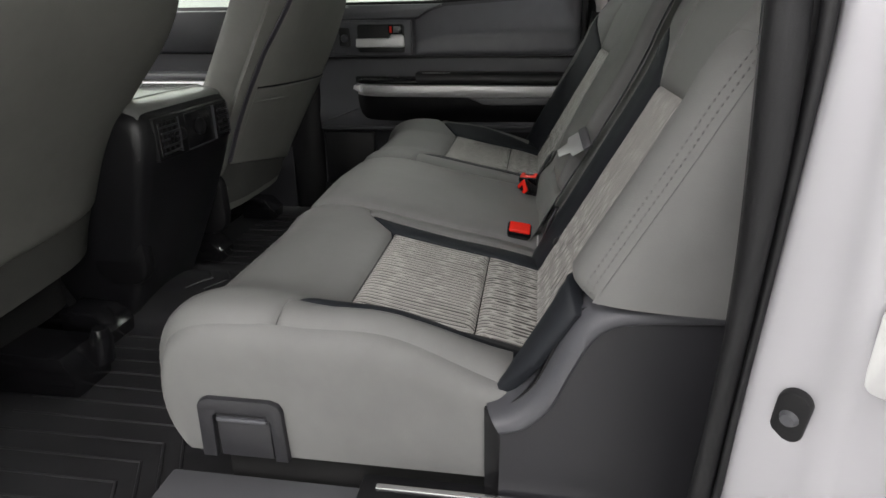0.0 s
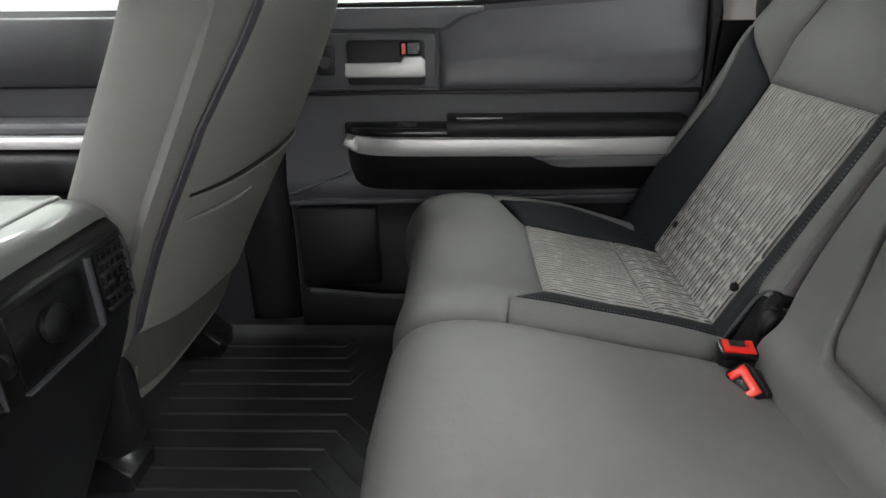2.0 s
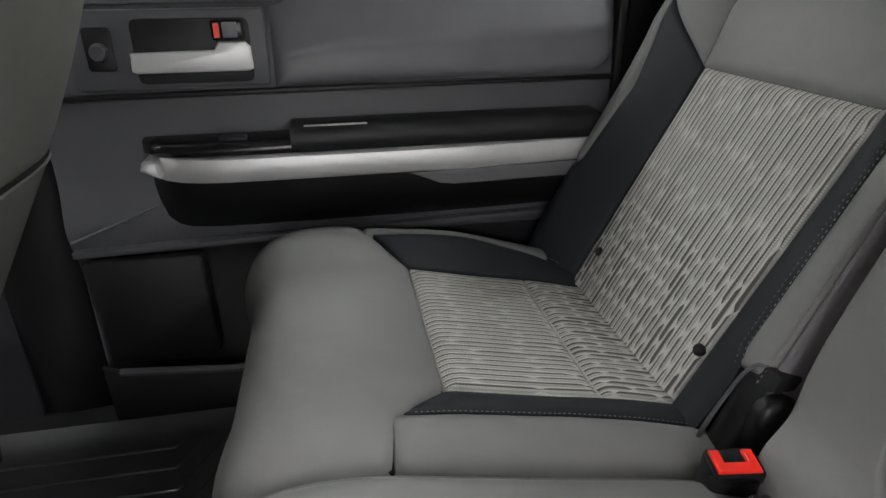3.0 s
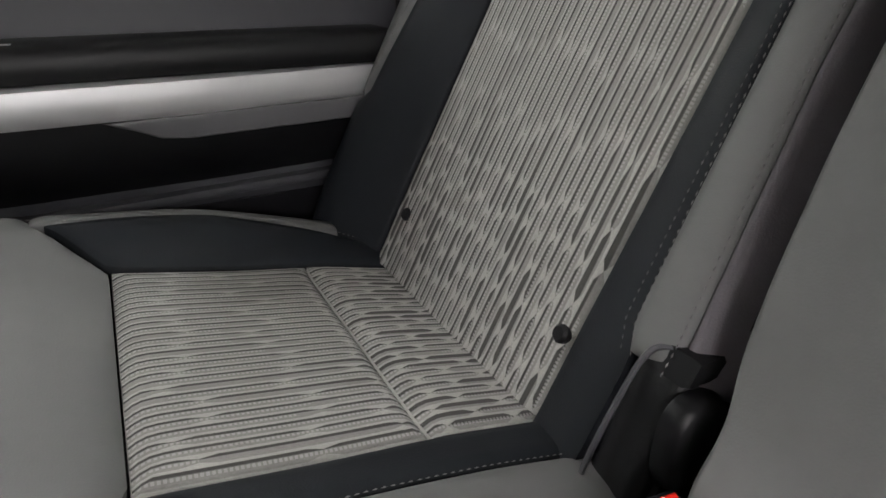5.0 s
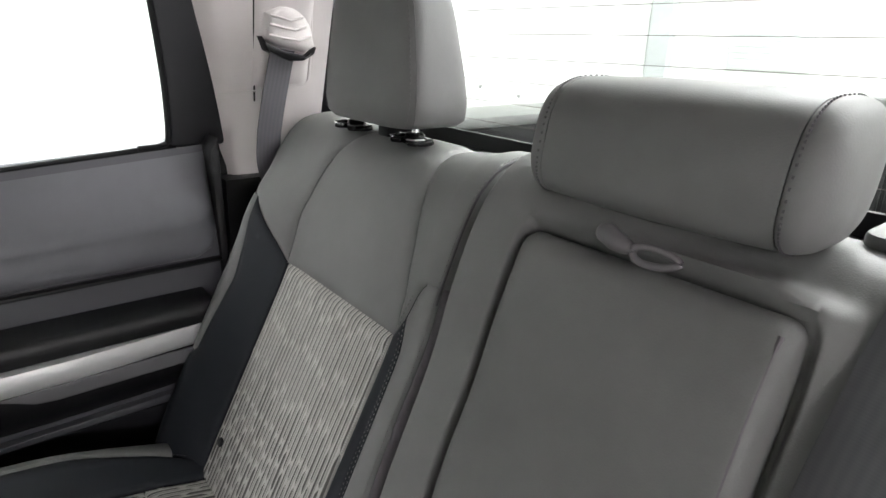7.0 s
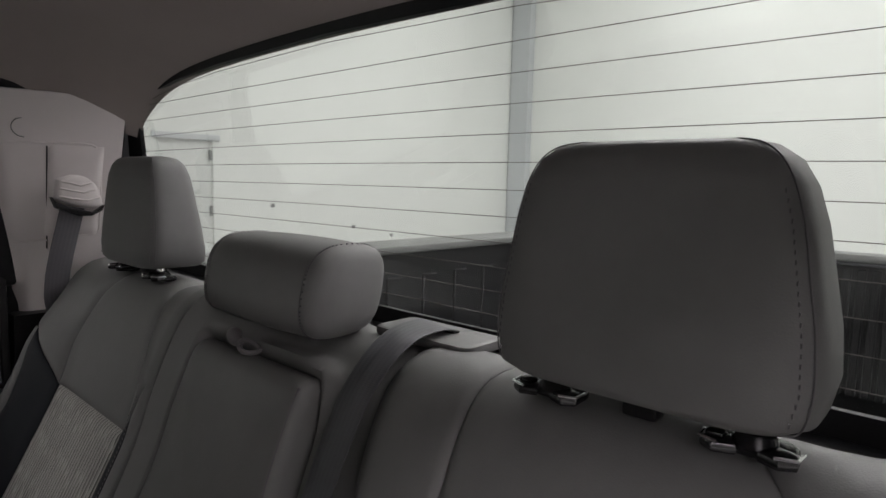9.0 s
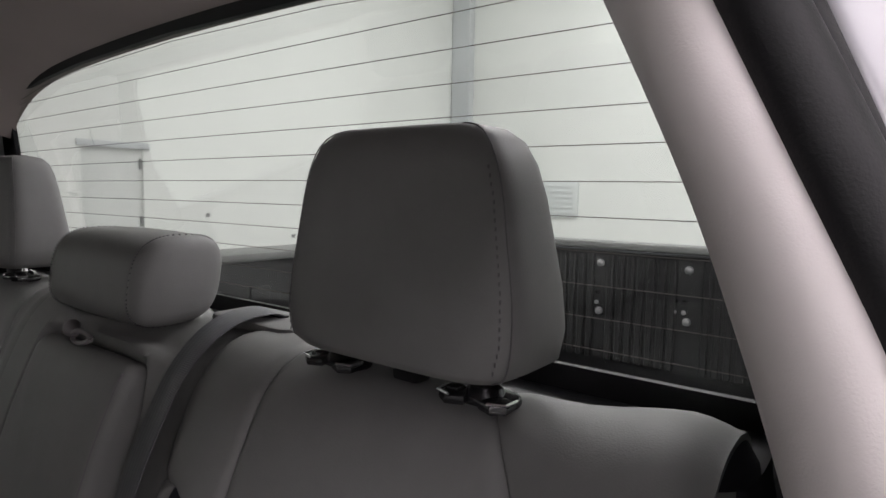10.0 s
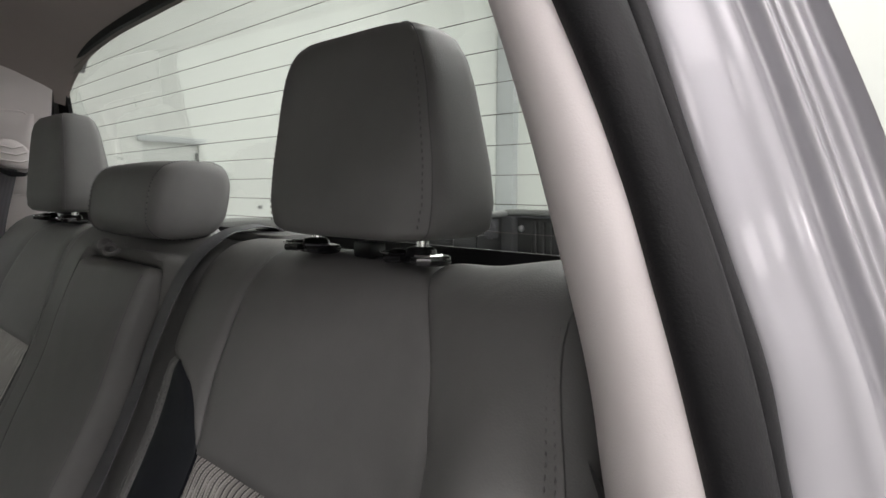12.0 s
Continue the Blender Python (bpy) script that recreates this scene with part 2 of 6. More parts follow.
M_INK = plain("pale_etched_print", (0.60, 0.64, 0.63), 0.7)
m_lamp, nt_lamp, b_lamp = material("lamp_diffuser")
b_lamp.inputs["Emission Color"].default_value, b_lamp.inputs["Emission Strength"].default_value = (1, 0.985, 0.955, 1), 6.0
M_LAMP = m_lamp

# ---------------------------------------------------------------- building tools


def thing(name, at, label, category, group="", kind=""):
    ob = new(name)
    ob.location = at
    ob.empty_display_size = 0.05
    bpy.context.view_layer.update()
    return tagged(ob, label, category, group, kind)


def finish(ob, smooth):
    for p in ob.data.polygons:
        p.use_smooth = bool(smooth)
    if smooth:
        ob.data.set_sharp_from_angle(angle=radians(smooth if smooth is not True else 40))


def part(name, bm, mat, parent=None, label="", smooth=40):
    """Links a bmesh (in world metres) as one mesh object, under a thing or a part."""
    me = bpy.data.meshes.new(name)
    bm.to_mesh(me)
    bm.free()
    me.materials.append(mat)
    ob = new(name, me)
    finish(ob, smooth)
    if parent is not None:
        ob.parent = parent
        if parent.type == "EMPTY":
            ob.matrix_parent_inverse = Matrix.Translation(parent.location).inverted()
    if label:
        ob["label"] = label
    return ob


def structure(name, bm, mat, label, category, smooth=40):
    return tagged(part(name, bm, mat, None, "", smooth), label, category, "", "structure")


def box(lo, hi, bevel=0.0, segments=2, bm=None):
    bm = bm or bmesh.new()
    c = [(a + b) / 2 for a, b in zip(lo, hi)]
    d = [abs(b - a) for a, b in zip(lo, hi)]
    got = bmesh.ops.create_cube(bm, size=1.0, matrix=Matrix.Translation(c) @ Matrix.Diagonal((*d, 1)))
    if bevel:
        edges = {e for v in got["verts"] for e in v.link_edges}
        bmesh.ops.bevel(bm, geom=list(edges), offset=min(bevel, min(d) * 0.49), segments=segments, profile=0.5, affect="EDGES")
    return bm


def spline(points, n):
    """n points along a smooth curve through the given ones."""
    p = [Vector(q) for q in points]
    p = [p[0] * 2 - p[1]] + p + [p[-1] * 2 - p[-2]]
    out, m = [], len(p) - 3
    for k in range(n):
        f = k / (n - 1) * m
        i = min(int(f), m - 1)
        t = f - i
        a, b, c, d = p[i:i + 4]
        out.append(0.5 * (2 * b + (c - a) * t + (2 * a - 5 * b + 4 * c - d) * t * t + (3 * b - a - 3 * c + d) * t ** 3))
    return out


def loft(rings, close=True, cap=True, bm=None):
    bm = bm or bmesh.new()
    rows = [[bm.verts.new(q) for q in r] for r in rings]
    n = len(rows[0])
    for a, b in zip(rows, rows[1:]):
        for i in range(n if close else n - 1):
            j = (i + 1) % n
            bm.faces.new((a[i], a[j], b[j], b[i]))
    if cap and close:
        bm.faces.new(rows[0][::-1])
        bm.faces.new(rows[-1])
    bmesh.ops.recalc_face_normals(bm, faces=bm.faces)
    return bm


def tube(points, radius, sides=10, bm=None, flat=1.0):
    """A round bar along a line; flat squeezes it across."""
    pts = [Vector(q) for q in points]
    rings, up = [], Vector((0.13, 0.21, 0.97))
    for i, q in enumerate(pts):
        t = (pts[min(i + 1, len(pts) - 1)] - pts[max(i - 1, 0)]).normalized()
        a = t.cross(up).normalized()
        b = t.cross(a).normalized()
        r = radius[i] if isinstance(radius, (list, tuple)) else radius
        rings.append([q + r * (a * math.cos(k * 2 * math.pi / sides) + flat * b * math.sin(k * 2 * math.pi / sides)) for k in range(sides)])
    return loft(rings, True, True, bm)


def ribbon(points, sides, width, thick):
    """A strap along a line; sides are the directions of its width. UV in metres."""
    bm = bmesh.new()
    uvl = bm.loops.layers.uv.new("UVMap")
    pts, rows, run = [Vector(q) for q in points], [], 0.0
    for i, q in enumerate(pts):
        t = (pts[min(i + 1, len(pts) - 1)] - pts[max(i - 1, 0)]).normalized()
        s = Vector(sides[i] if isinstance(sides, list) else sides)
        s = (s - t * s.dot(t)).normalized()
        n = t.cross(s).normalized()
        if i:
            run += (q - pts[i - 1]).length
        ring = [(-1, -1), (-0.94, -1), (0.94, -1), (1, -1), (1, 1), (0.94, 1), (-0.94, 1), (-1, 1)]
        rows.append([(bm.verts.new(q + s * a * width / 2 + n * b * thick / 2 * (0.4 if abs(a) == 1 else 1)), run, a * width / 2) for a, b in ring])
    for a, b in zip(rows, rows[1:]):
        for i in range(8):
            j = (i + 1) % 8
            f = bm.faces.new((a[i][0], a[j][0], b[j][0], b[i][0]))
            for lp, src in zip(f.loops, (a[i], a[j], b[j], b[i])):
                lp[uvl].uv = (src[1], src[2])
    bm.faces.new([v[0] for v in rows[0]][::-1])
    bm.faces.new([v[0] for v in rows[-1]])
    bmesh.ops.recalc_face_normals(bm, faces=bm.faces)
    return bm


def plate(outline, axis, lo, hi, bevel=0.0, segments=2):
    """A flat outline (two coordinates) given thickness along the third axis."""
    bm = bmesh.new()

    def at(q, h):
        c = list(q)
        c.insert("xyz".index(axis), h)
        return c
    a = [bm.verts.new(at(q, lo)) for q in outline]
    b = [bm.verts.new(at(q, hi)) for q in outline]
    n = len(outline)
    bm.faces.new(a[::-1])
    top = bm.faces.new(b)
    for i in range(n):
        bm.faces.new((a[i], a[(i + 1) % n], b[(i + 1) % n], b[i]))
    bmesh.ops.recalc_face_normals(bm, faces=bm.faces)
    if bevel:
        edges = [e for e in bm.edges if any(f is top for f in e.link_faces) or len({round(v.co["xyz".index(axis)], 6) for v in e.verts}) == 1]
        bmesh.ops.bevel(bm, geom=edges, offset=bevel, segments=segments, profile=0.5, affect="EDGES")
    return bm


def rounded(x0, y0, x1, y1, r, n=5):
    """The outline of a rectangle with round corners."""
    out = []
    for cx, cy, a in ((x1 - r, y1 - r, 0), (x0 + r, y1 - r, 90), (x0 + r, y0 + r, 180), (x1 - r, y0 + r, 270)):
        for k in range(n):
            t = radians(a + 90 * k / (n - 1))
            out.append((cx + r * math.cos(t), cy + r * math.sin(t)))
    return out


def sheet(func, nu, nv, bm=None, even=True, thick=0.0):
    """A surface func(u, v) over the unit square; thick adds a back, that far behind it."""
    bm = bm or bmesh.new()
    uvl = bm.loops.layers.uv.verify()
    us = [i / nu if even else 0.5 - 0.5 * math.cos(math.pi * i / nu) for i in range(nu + 1)]
    vs = [j / nv if even else 0.5 - 0.5 * math.cos(math.pi * j / nv) for j in range(nv + 1)]
    grid = [[bm.verts.new(func(u, v)) for v in vs] for u in us]
    faces = []
    for i in range(nu):
        for j in range(nv):
            f = bm.faces.new((grid[i][j], grid[i + 1][j], grid[i + 1][j + 1], grid[i][j + 1]))
            for lp, (a, b) in zip(f.loops, ((us[i], vs[j]), (us[i + 1], vs[j]), (us[i + 1], vs[j + 1]), (us[i], vs[j + 1]))):
                lp[uvl].uv = (a, b)
            faces.append(f)
    if thick:
        bm.normal_update()
        back = [[bm.verts.new(v.co - v.normal * thick) for v in row] for row in grid]
        for i in range(nu):
            for j in range(nv):
                bm.faces.new((back[i][j + 1], back[i + 1][j + 1], back[i + 1][j], back[i][j]))
        for i in range(nu):
            bm.faces.new((grid[i + 1][0], grid[i][0], back[i][0], back[i + 1][0]))
            bm.faces.new((grid[i][nv], grid[i + 1][nv], back[i + 1][nv], back[i][nv]))
        for j in range(nv):
            bm.faces.new((grid[0][j], grid[0][j + 1], back[0][j + 1], back[0][j]))
            bm.faces.new((grid[nu][j + 1], grid[nu][j], back[nu][j], back[nu][j + 1]))
    return bm


class Profile:
    """A smooth line in x and z with its arc length, counted from a given point of it."""

    def __init__(self, pts, zero):
        dense = spline([(a, 0, b) for a, b in pts], 240)
        self.p = np.array([(q.x, q.z) for q in dense])
        step = np.linalg.norm(np.diff(self.p, axis=0), axis=1)
        self.s = np.r_[0, np.cumsum(step)]
        self.s -= self.s[np.linalg.norm(self.p - np.array(zero), axis=1).argmin()]
        d = np.gradient(self.p, axis=0)
        d /= np.linalg.norm(d, axis=1)[:, None]
        self.n = np.stack([-d[:, 1], d[:, 0]], 1)
        self.start, self.end = self.s[0], self.s[-1]

    def at(self, s):
        return tuple(np.interp(s, self.s, self.p[:, k]) for k in (0, 1)), tuple(np.interp(s, self.s, self.n[:, k]) for k in (0, 1))

    def of(self, axis, value):
        """The arc length at which the line first reaches a given x (0) or z (1), from its start."""
        q = self.p[:, axis] - value
        k = np.nonzero(np.diff(np.sign(q)))[0]
        return self.s[k[-1] if axis == 0 else k[0]]


class Across:
    """A smooth rise and fall across a seat."""

    def __init__(self, knots, soft=0.006):
        self.w = np.linspace(knots[0][0], knots[-1][0], 500)
        h = np.interp(self.w, [k[0] for k in knots], [k[1] for k in knots])
        step = self.w[1] - self.w[0]
        r = int(3 * soft / step)
        g = np.exp(-0.5 * (np.arange(-r, r + 1) * step / soft) ** 2)
        self.h = np.convolve(np.pad(h, r, mode="edge"), g / g.sum(), "valid")

    def __call__(self, w):
        return float(np.interp(w, self.w, self.h))


def seat_surface(profile, across, side, lift=None):
    def surf(s, w):
        (x, z), (nx, nz) = profile.at(s)
        h = across(w) + (lift(s, w) if lift else 0.0)
        return Vector((x + nx * h, side * w, z + nz * h))
    return surf


def quilt(name, area, surf, mat, parent, label="", n=(24, 16), sink=0.006, width=0.006, sunk="lrbt", puff=0.0, flip=False, skirt=0.014):
    """A sewn panel: area(u, v) gives its place on a seat's surface; its edges dip into the seams."""
    bm = bmesh.new()
    uvl = bm.loops.layers.uv.new("UVMap")
    nu, nv = n
    us = [0.5 - 0.5 * math.cos(math.pi * i / nu) if nu > 6 else i / nu for i in range(nu + 1)]
    vs = [0.5 - 0.5 * math.cos(math.pi * j / nv) if nv > 6 else j / nv for j in range(nv + 1)]
    sw = [[area(u, v) for v in vs] for u in us]
    P = np.array([[surf(*q) for q in row] for row in sw])
    e = 1e-4
    N = np.zeros_like(P)
    for i in range(nu + 1):
        for j in range(nv + 1):
            s, w = sw[i][j]
            a = np.array(surf(s + e, w) - surf(s - e, w))
            b = np.array(surf(s, w + e) - surf(s, w - e))
            c = np.cross(a, b)
            N[i, j] = c / (np.linalg.norm(c) + 1e-12)
    if flip:
        N = -N
    du = np.concatenate([np.zeros((1, nv + 1)), np.cumsum(np.linalg.norm(np.diff(P, axis=0), axis=2), axis=0)])
    dv = np.concatenate([np.zeros((nu + 1, 1)), np.cumsum(np.linalg.norm(np.diff(P, axis=1), axis=2), axis=1)], axis=1)
    D = {"b": du, "t": du[-1:] - du, "l": dv, "r": dv[:, -1:] - dv}
    drop, near = np.zeros(du.shape), np.full(du.shape, 9.0)
    for k in sunk:
        drop = np.maximum(drop, sink * np.exp(-(D[k] / width) ** 1.3))
        near = np.minimum(near, D[k])
    Q = P - N * drop[..., None] + N * (puff * (1 - np.exp(-near / 0.03)))[..., None]
    grid = [[bm.verts.new(q) for q in row] for row in Q]
    for i in range(nu):
        for j in range(nv):
            ring = ((i, j), (i + 1, j), (i + 1, j + 1), (i, j + 1))
            if len({tuple(np.round(Q[a], 5)) for a in ring}) < 3:
                continue
            f = bm.faces.new([grid[a][b] for a, b in ring])
            for lp, (a, b) in zip(f.loops, ring):
                lp[uvl].uv = (sw[a][b][0], sw[a][b][1])
    border = [(i, 0) for i in range(nu + 1)] + [(nu, j) for j in range(1, nv + 1)] + [(i, nv) for i in range(nu - 1, -1, -1)] + [(0, j) for j in range(nv - 1, 0, -1)]
    low = [bm.verts.new(Q[a] - N[a] * skirt) for a in border]
    for k in range(len(border)):
        a, b = border[k], border[(k + 1) % len(border)]
        bm.faces.new((grid[a[0]][a[1]], grid[b[0]][b[1]], low[(k + 1) % len(border)], low[k]))
    bmesh.ops.remove_doubles(bm, verts=bm.verts, dist=0.00005)
    bmesh.ops.recalc_face_normals(bm, faces=bm.faces)
    return part(name, bm, mat, parent, label, 60)


def stitches(path, surf, parent, out=0.001, pitch=0.0055, length=0.0038, thick=0.0011, mat=None):
    """A row of thread stitches on a seat's surface along a line of (s, w)."""
    bm = bmesh.new()
    pts = [Vector(surf(*q)) for q in path]
    nrm = []
    for s, w in path:
        c = (surf(s + 1e-4, w) - surf(s - 1e-4, w)).cross(surf(s, w + 1e-4) - surf(s, w - 1e-4))
        nrm.append(c.normalized())
    if nrm[len(nrm) // 2].x > 0.2 or nrm[len(nrm) // 2].z < 0:
        nrm = [-q for q in nrm]
    run = [0.0]
    for a, b in zip(pts, pts[1:]):
        run.append(run[-1] + (b - a).length)
    d = 0.0
    while d + length < run[-1]:
        k = max(i for i in range(len(run) - 1) if run[i] <= d)
        f = (d - run[k]) / max(run[k + 1] - run[k], 1e-9)
        c = pts[k].lerp(pts[k + 1], f)
        nn = nrm[k].lerp(nrm[k + 1], f).normalized()
        t = (pts[k + 1] - pts[k]).normalized()
        side = nn.cross(t)
        c = c + nn * out
        ring = [c - t * length / 2, c + side * thick / 2, c + t * length / 2, c - side * thick / 2]
        vs = [bm.verts.new(q) for q in ring]
        top = bm.verts.new(c + nn * thick * 0.8)
        for i in range(4):
            bm.faces.new((vs[i], vs[(i + 1) % 4], top))
        d += pitch
    return part("stitching", bm, mat or M_STITCH, parent, "", False)


def superring(cx, cy, z, hx, hy, power=4.0, n=40, axis="z"):
    out = []
    for k in range(n):
        t = 2 * math.pi * k / n
        c, s = math.cos(t), math.sin(t)
        a = hx * math.copysign(abs(c) ** (2 / power), c)
        b = hy * math.copysign(abs(s) ** (2 / power), s)
        out.append((cx + a, cy + b, z) if axis == "z" else (cx + a, z, cy + b))
    return out

# ---------------------------------------------------------------- rear bench
CUSHION = Profile([(-0.075, 0.262), (-0.108, 0.285), (-0.124, 0.33), (-0.121, 0.385), (-0.098, 0.426), (-0.05, 0.444), (0.02, 0.443), (0.10, 0.427),
                   (0.20, 0.405), (0.29, 0.387), (0.37, 0.366), (0.46, 0.345)], (0.10, 0.427))
BACK = Profile([(0.335, 0.335), (0.358, 0.37), (0.388, 0.428), (0.45, 0.545), (0.523, 0.685), (0.556, 0.770), (0.588, 0.840), (0.614, 0.873), (0.645, 0.889),
                (0.69, 0.889), (0.722, 0.872), (0.735, 0.83), (0.738, 0.72)], (0.523, 0.685))
CUSHION_SIDE = Across([(0.195, -0.035), (0.203, -0.012), (0.222, -0.001), (0.25, 0.003), (0.29, 0.0), (0.32, -0.004), (0.57, -0.004), (0.60, 0.004),
                       (0.64, 0.017), (0.672, 0.014), (0.69, -0.002), (0.702, -0.03)], 0.006)
BACK_SIDE = Across([(0.195, -0.065), (0.200, -0.036), (0.2055, -0.008), (0.214, 0.003), (0.230, 0.008), (0.254, 0.010), (0.29, 0.002), (0.32, -0.003), (0.58, -0.003), (0.61, 0.004),
                    (0.65, 0.030), (0.690, 0.050), (0.718, 0.042), (0.742, 0.014)], 0.007)
MIDDLE_CUSHION = Across([(-0.196, -0.03), (-0.188, -0.008), (-0.165, 0.002), (0.0, 0.008), (0.165, 0.002), (0.188, -0.008), (0.196, -0.03)], 0.006)
MIDDLE_BACK = Across([(-0.196, -0.022), (-0.190, -0.008), (-0.175, -0.003), (0.0, 0.0), (0.23, -0.002)], 0.004)


def between(knots):
    xs, ys = [k[0] for k in knots], [k[1] for k in knots]
    return lambda t: float(np.interp(t, xs, ys))


def eased(knots, soft):
    a = Across(knots, soft)
    return lambda t: a(t)


def block(profile, inset, w0, w1, s0, s1, far, parent, name="foam_core"):
    """The dark body under the sewn panels."""
    pts = []
    for k in range(24):
        (x, z), (nx, nz) = profile.at(s0 + (s1 - s0) * k / 23)
        pts.append((x - nx * inset, z - nz * inset))
    pts += far
    return part(name, plate(pts, "y", w0, w1), M_FOAM, parent)


def seat_cushion(side, parent):
    arch = 0.030 if side < 0 else 0.014

    def swell(s, w):
        """The outer bolster rises in an arch along the seat."""
        k = min(1.0, max(0.0, (w - 0.59) / 0.075))
        return arch * k * k * (3 - 2 * k) * math.exp(-((s - 0.08) / 0.105) ** 2)
    surf = seat_surface(CUSHION, CUSHION_SIDE, side, swell)
    fl = side < 0
    rear = 0.32
    front = eased([(0.195, -0.065), (0.235, -0.062), (0.262, -0.05), (0.305, 0.0), (0.583, 0.0), (0.618, -0.035), (0.65, -0.062), (0.705, -0.065)], 0.004)
    lo = CUSHION.start
    quilt("front_panel", lambda u, v: (lo + (front(0.196 + 0.506 * v) - lo) * u, 0.196 + 0.506 * v), surf, M_GREY, parent, "smooth grey vinyl front roll",
          (30, 40), 0.006, 0.007, "t", 0.002, fl)
    quilt("seat_insert", lambda u, v: (0.002 + 0.176 * u, 0.304 + 0.28 * v), surf, M_WEAVE, parent, "light grey ribbed woven cloth", (20, 26), 0.007, 0.006, "lrbt", 0.002, fl)
    quilt("seat_insert", lambda u, v: (0.180 + (rear - 0.18) * u, 0.304 + 0.28 * v), surf, M_WEAVE, parent, "light grey ribbed woven cloth", (16, 26), 0.006, 0.006, "lrb", 0.002, fl)
    # inner dark wedge and the grey strip beside it
    inner = between([(-0.05, 0.258), (0.0, 0.264), (0.12, 0.268), (0.24, 0.262), (0.4, 0.255)])
    edge_in = between([(-0.05, 0.259), (0.0, 0.303), (0.4, 0.303)])
    quilt("bolster_inner", lambda u, v: (-0.05 + (rear + 0.05) * u, inner(-0.05 + (rear + 0.05) * u) * (1 - v) + edge_in(-0.05 + (rear + 0.05) * u) * v), surf, M_DARK, parent,
          "charcoal vinyl bolster wedge", (30, 8), 0.004, 0.004, "lr", 0.0, fl)
    quilt("bolster_edge", lambda u, v: (-0.062 + (rear + 0.035) * u, 0.196 + (inner(-0.062 + (rear + 0.035) * u) - 0.198) * v), surf, M_GREY, parent, "", (30, 10), 0.004, 0.004, "br", 0.001, fl)
    # outer dark wedge and the raised grey strip
    outer = between([(-0.05, 0.645), (0.0, 0.655), (0.10, 0.657), (0.2, 0.64), (0.26, 0.622), (0.34, 0.615)])
    edge_out = between([(-0.05, 0.644), (0.0, 0.587), (0.4, 0.586)])
    quilt("bolster_outer", lambda u, v: (-0.05 + (rear + 0.05) * u, edge_out(-0.05 + (rear + 0.05) * u) * (1 - v) + outer(-0.05 + (rear + 0.05) * u) * v), surf, M_DARK, parent,
          "charcoal vinyl bolster wedge", (30, 10), 0.004, 0.004, "lr", 0.0, fl)
    quilt("bolster_edge", lambda u, v: (-0.062 + (rear - 0.03) * u, outer(-0.062 + (rear - 0.03) * u) + (0.702 - outer(-0.062 + (rear - 0.03) * u)) * v), surf, M_GREY, parent, "",
          (30, 12), 0.004, 0.004, "bl", 0.001, fl)
    for line in (inner, outer) if side > 0 else (inner,):
        stitches([(-0.04 + 0.30 * k / 40, line(-0.04 + 0.30 * k / 40) + (-0.004 if line is inner else 0.004)) for k in range(41)], surf, parent, 0.0012)
    # the upright flank
    def flank(u, v):
        s = lo + 0.03 + (0.26 - lo - 0.03) * u
        top = surf(s, 0.688)
        v = v ** 1.6
        bulge = 0.0215 * (1 - math.exp(-13 * v)) - 0.012 * max(0.0, v - 0.6) ** 2
        x = top.x + (max(-0.092, min(0.315, top.x)) - top.x) * v
        base_z = 0.258
        return Vector((x, side * (0.6885 + bulge), top.z + (min(base_z, top.z) - top.z) * v))
    part("flank", sheet(flank, 40, 30), M_GREY, parent, "grey vinyl side panel", 60)
    run = [surf(lo + 0.10 + (0.25 - lo - 0.10) * k / 60, 0.693) + Vector((0, side * 0.001, 0.0005)) for k in range(61)]
    part("welt", tube(run, 0.0022, 8), M_GREY, parent, "sewn edge above the side panel")
    if side > 0:
        stitches([(lo + 0.16 + (0.25 - lo - 0.16) * k / 60, 0.683) for k in range(61)], surf, parent, 0.0012)
    block(CUSHION, 0.02, side * 0.205, side * 0.692, lo + 0.02, 0.36, [(0.46, 0.25), (-0.05, 0.25)], parent)
    # rear end pieces down at the joint with the backrest
    part("seam_filler", plate([(0.33, 0.34), (0.46, 0.32), (0.46, 0.25), (0.33, 0.25)], "y", side * 0.21, side * 0.69), M_FOAM, parent)


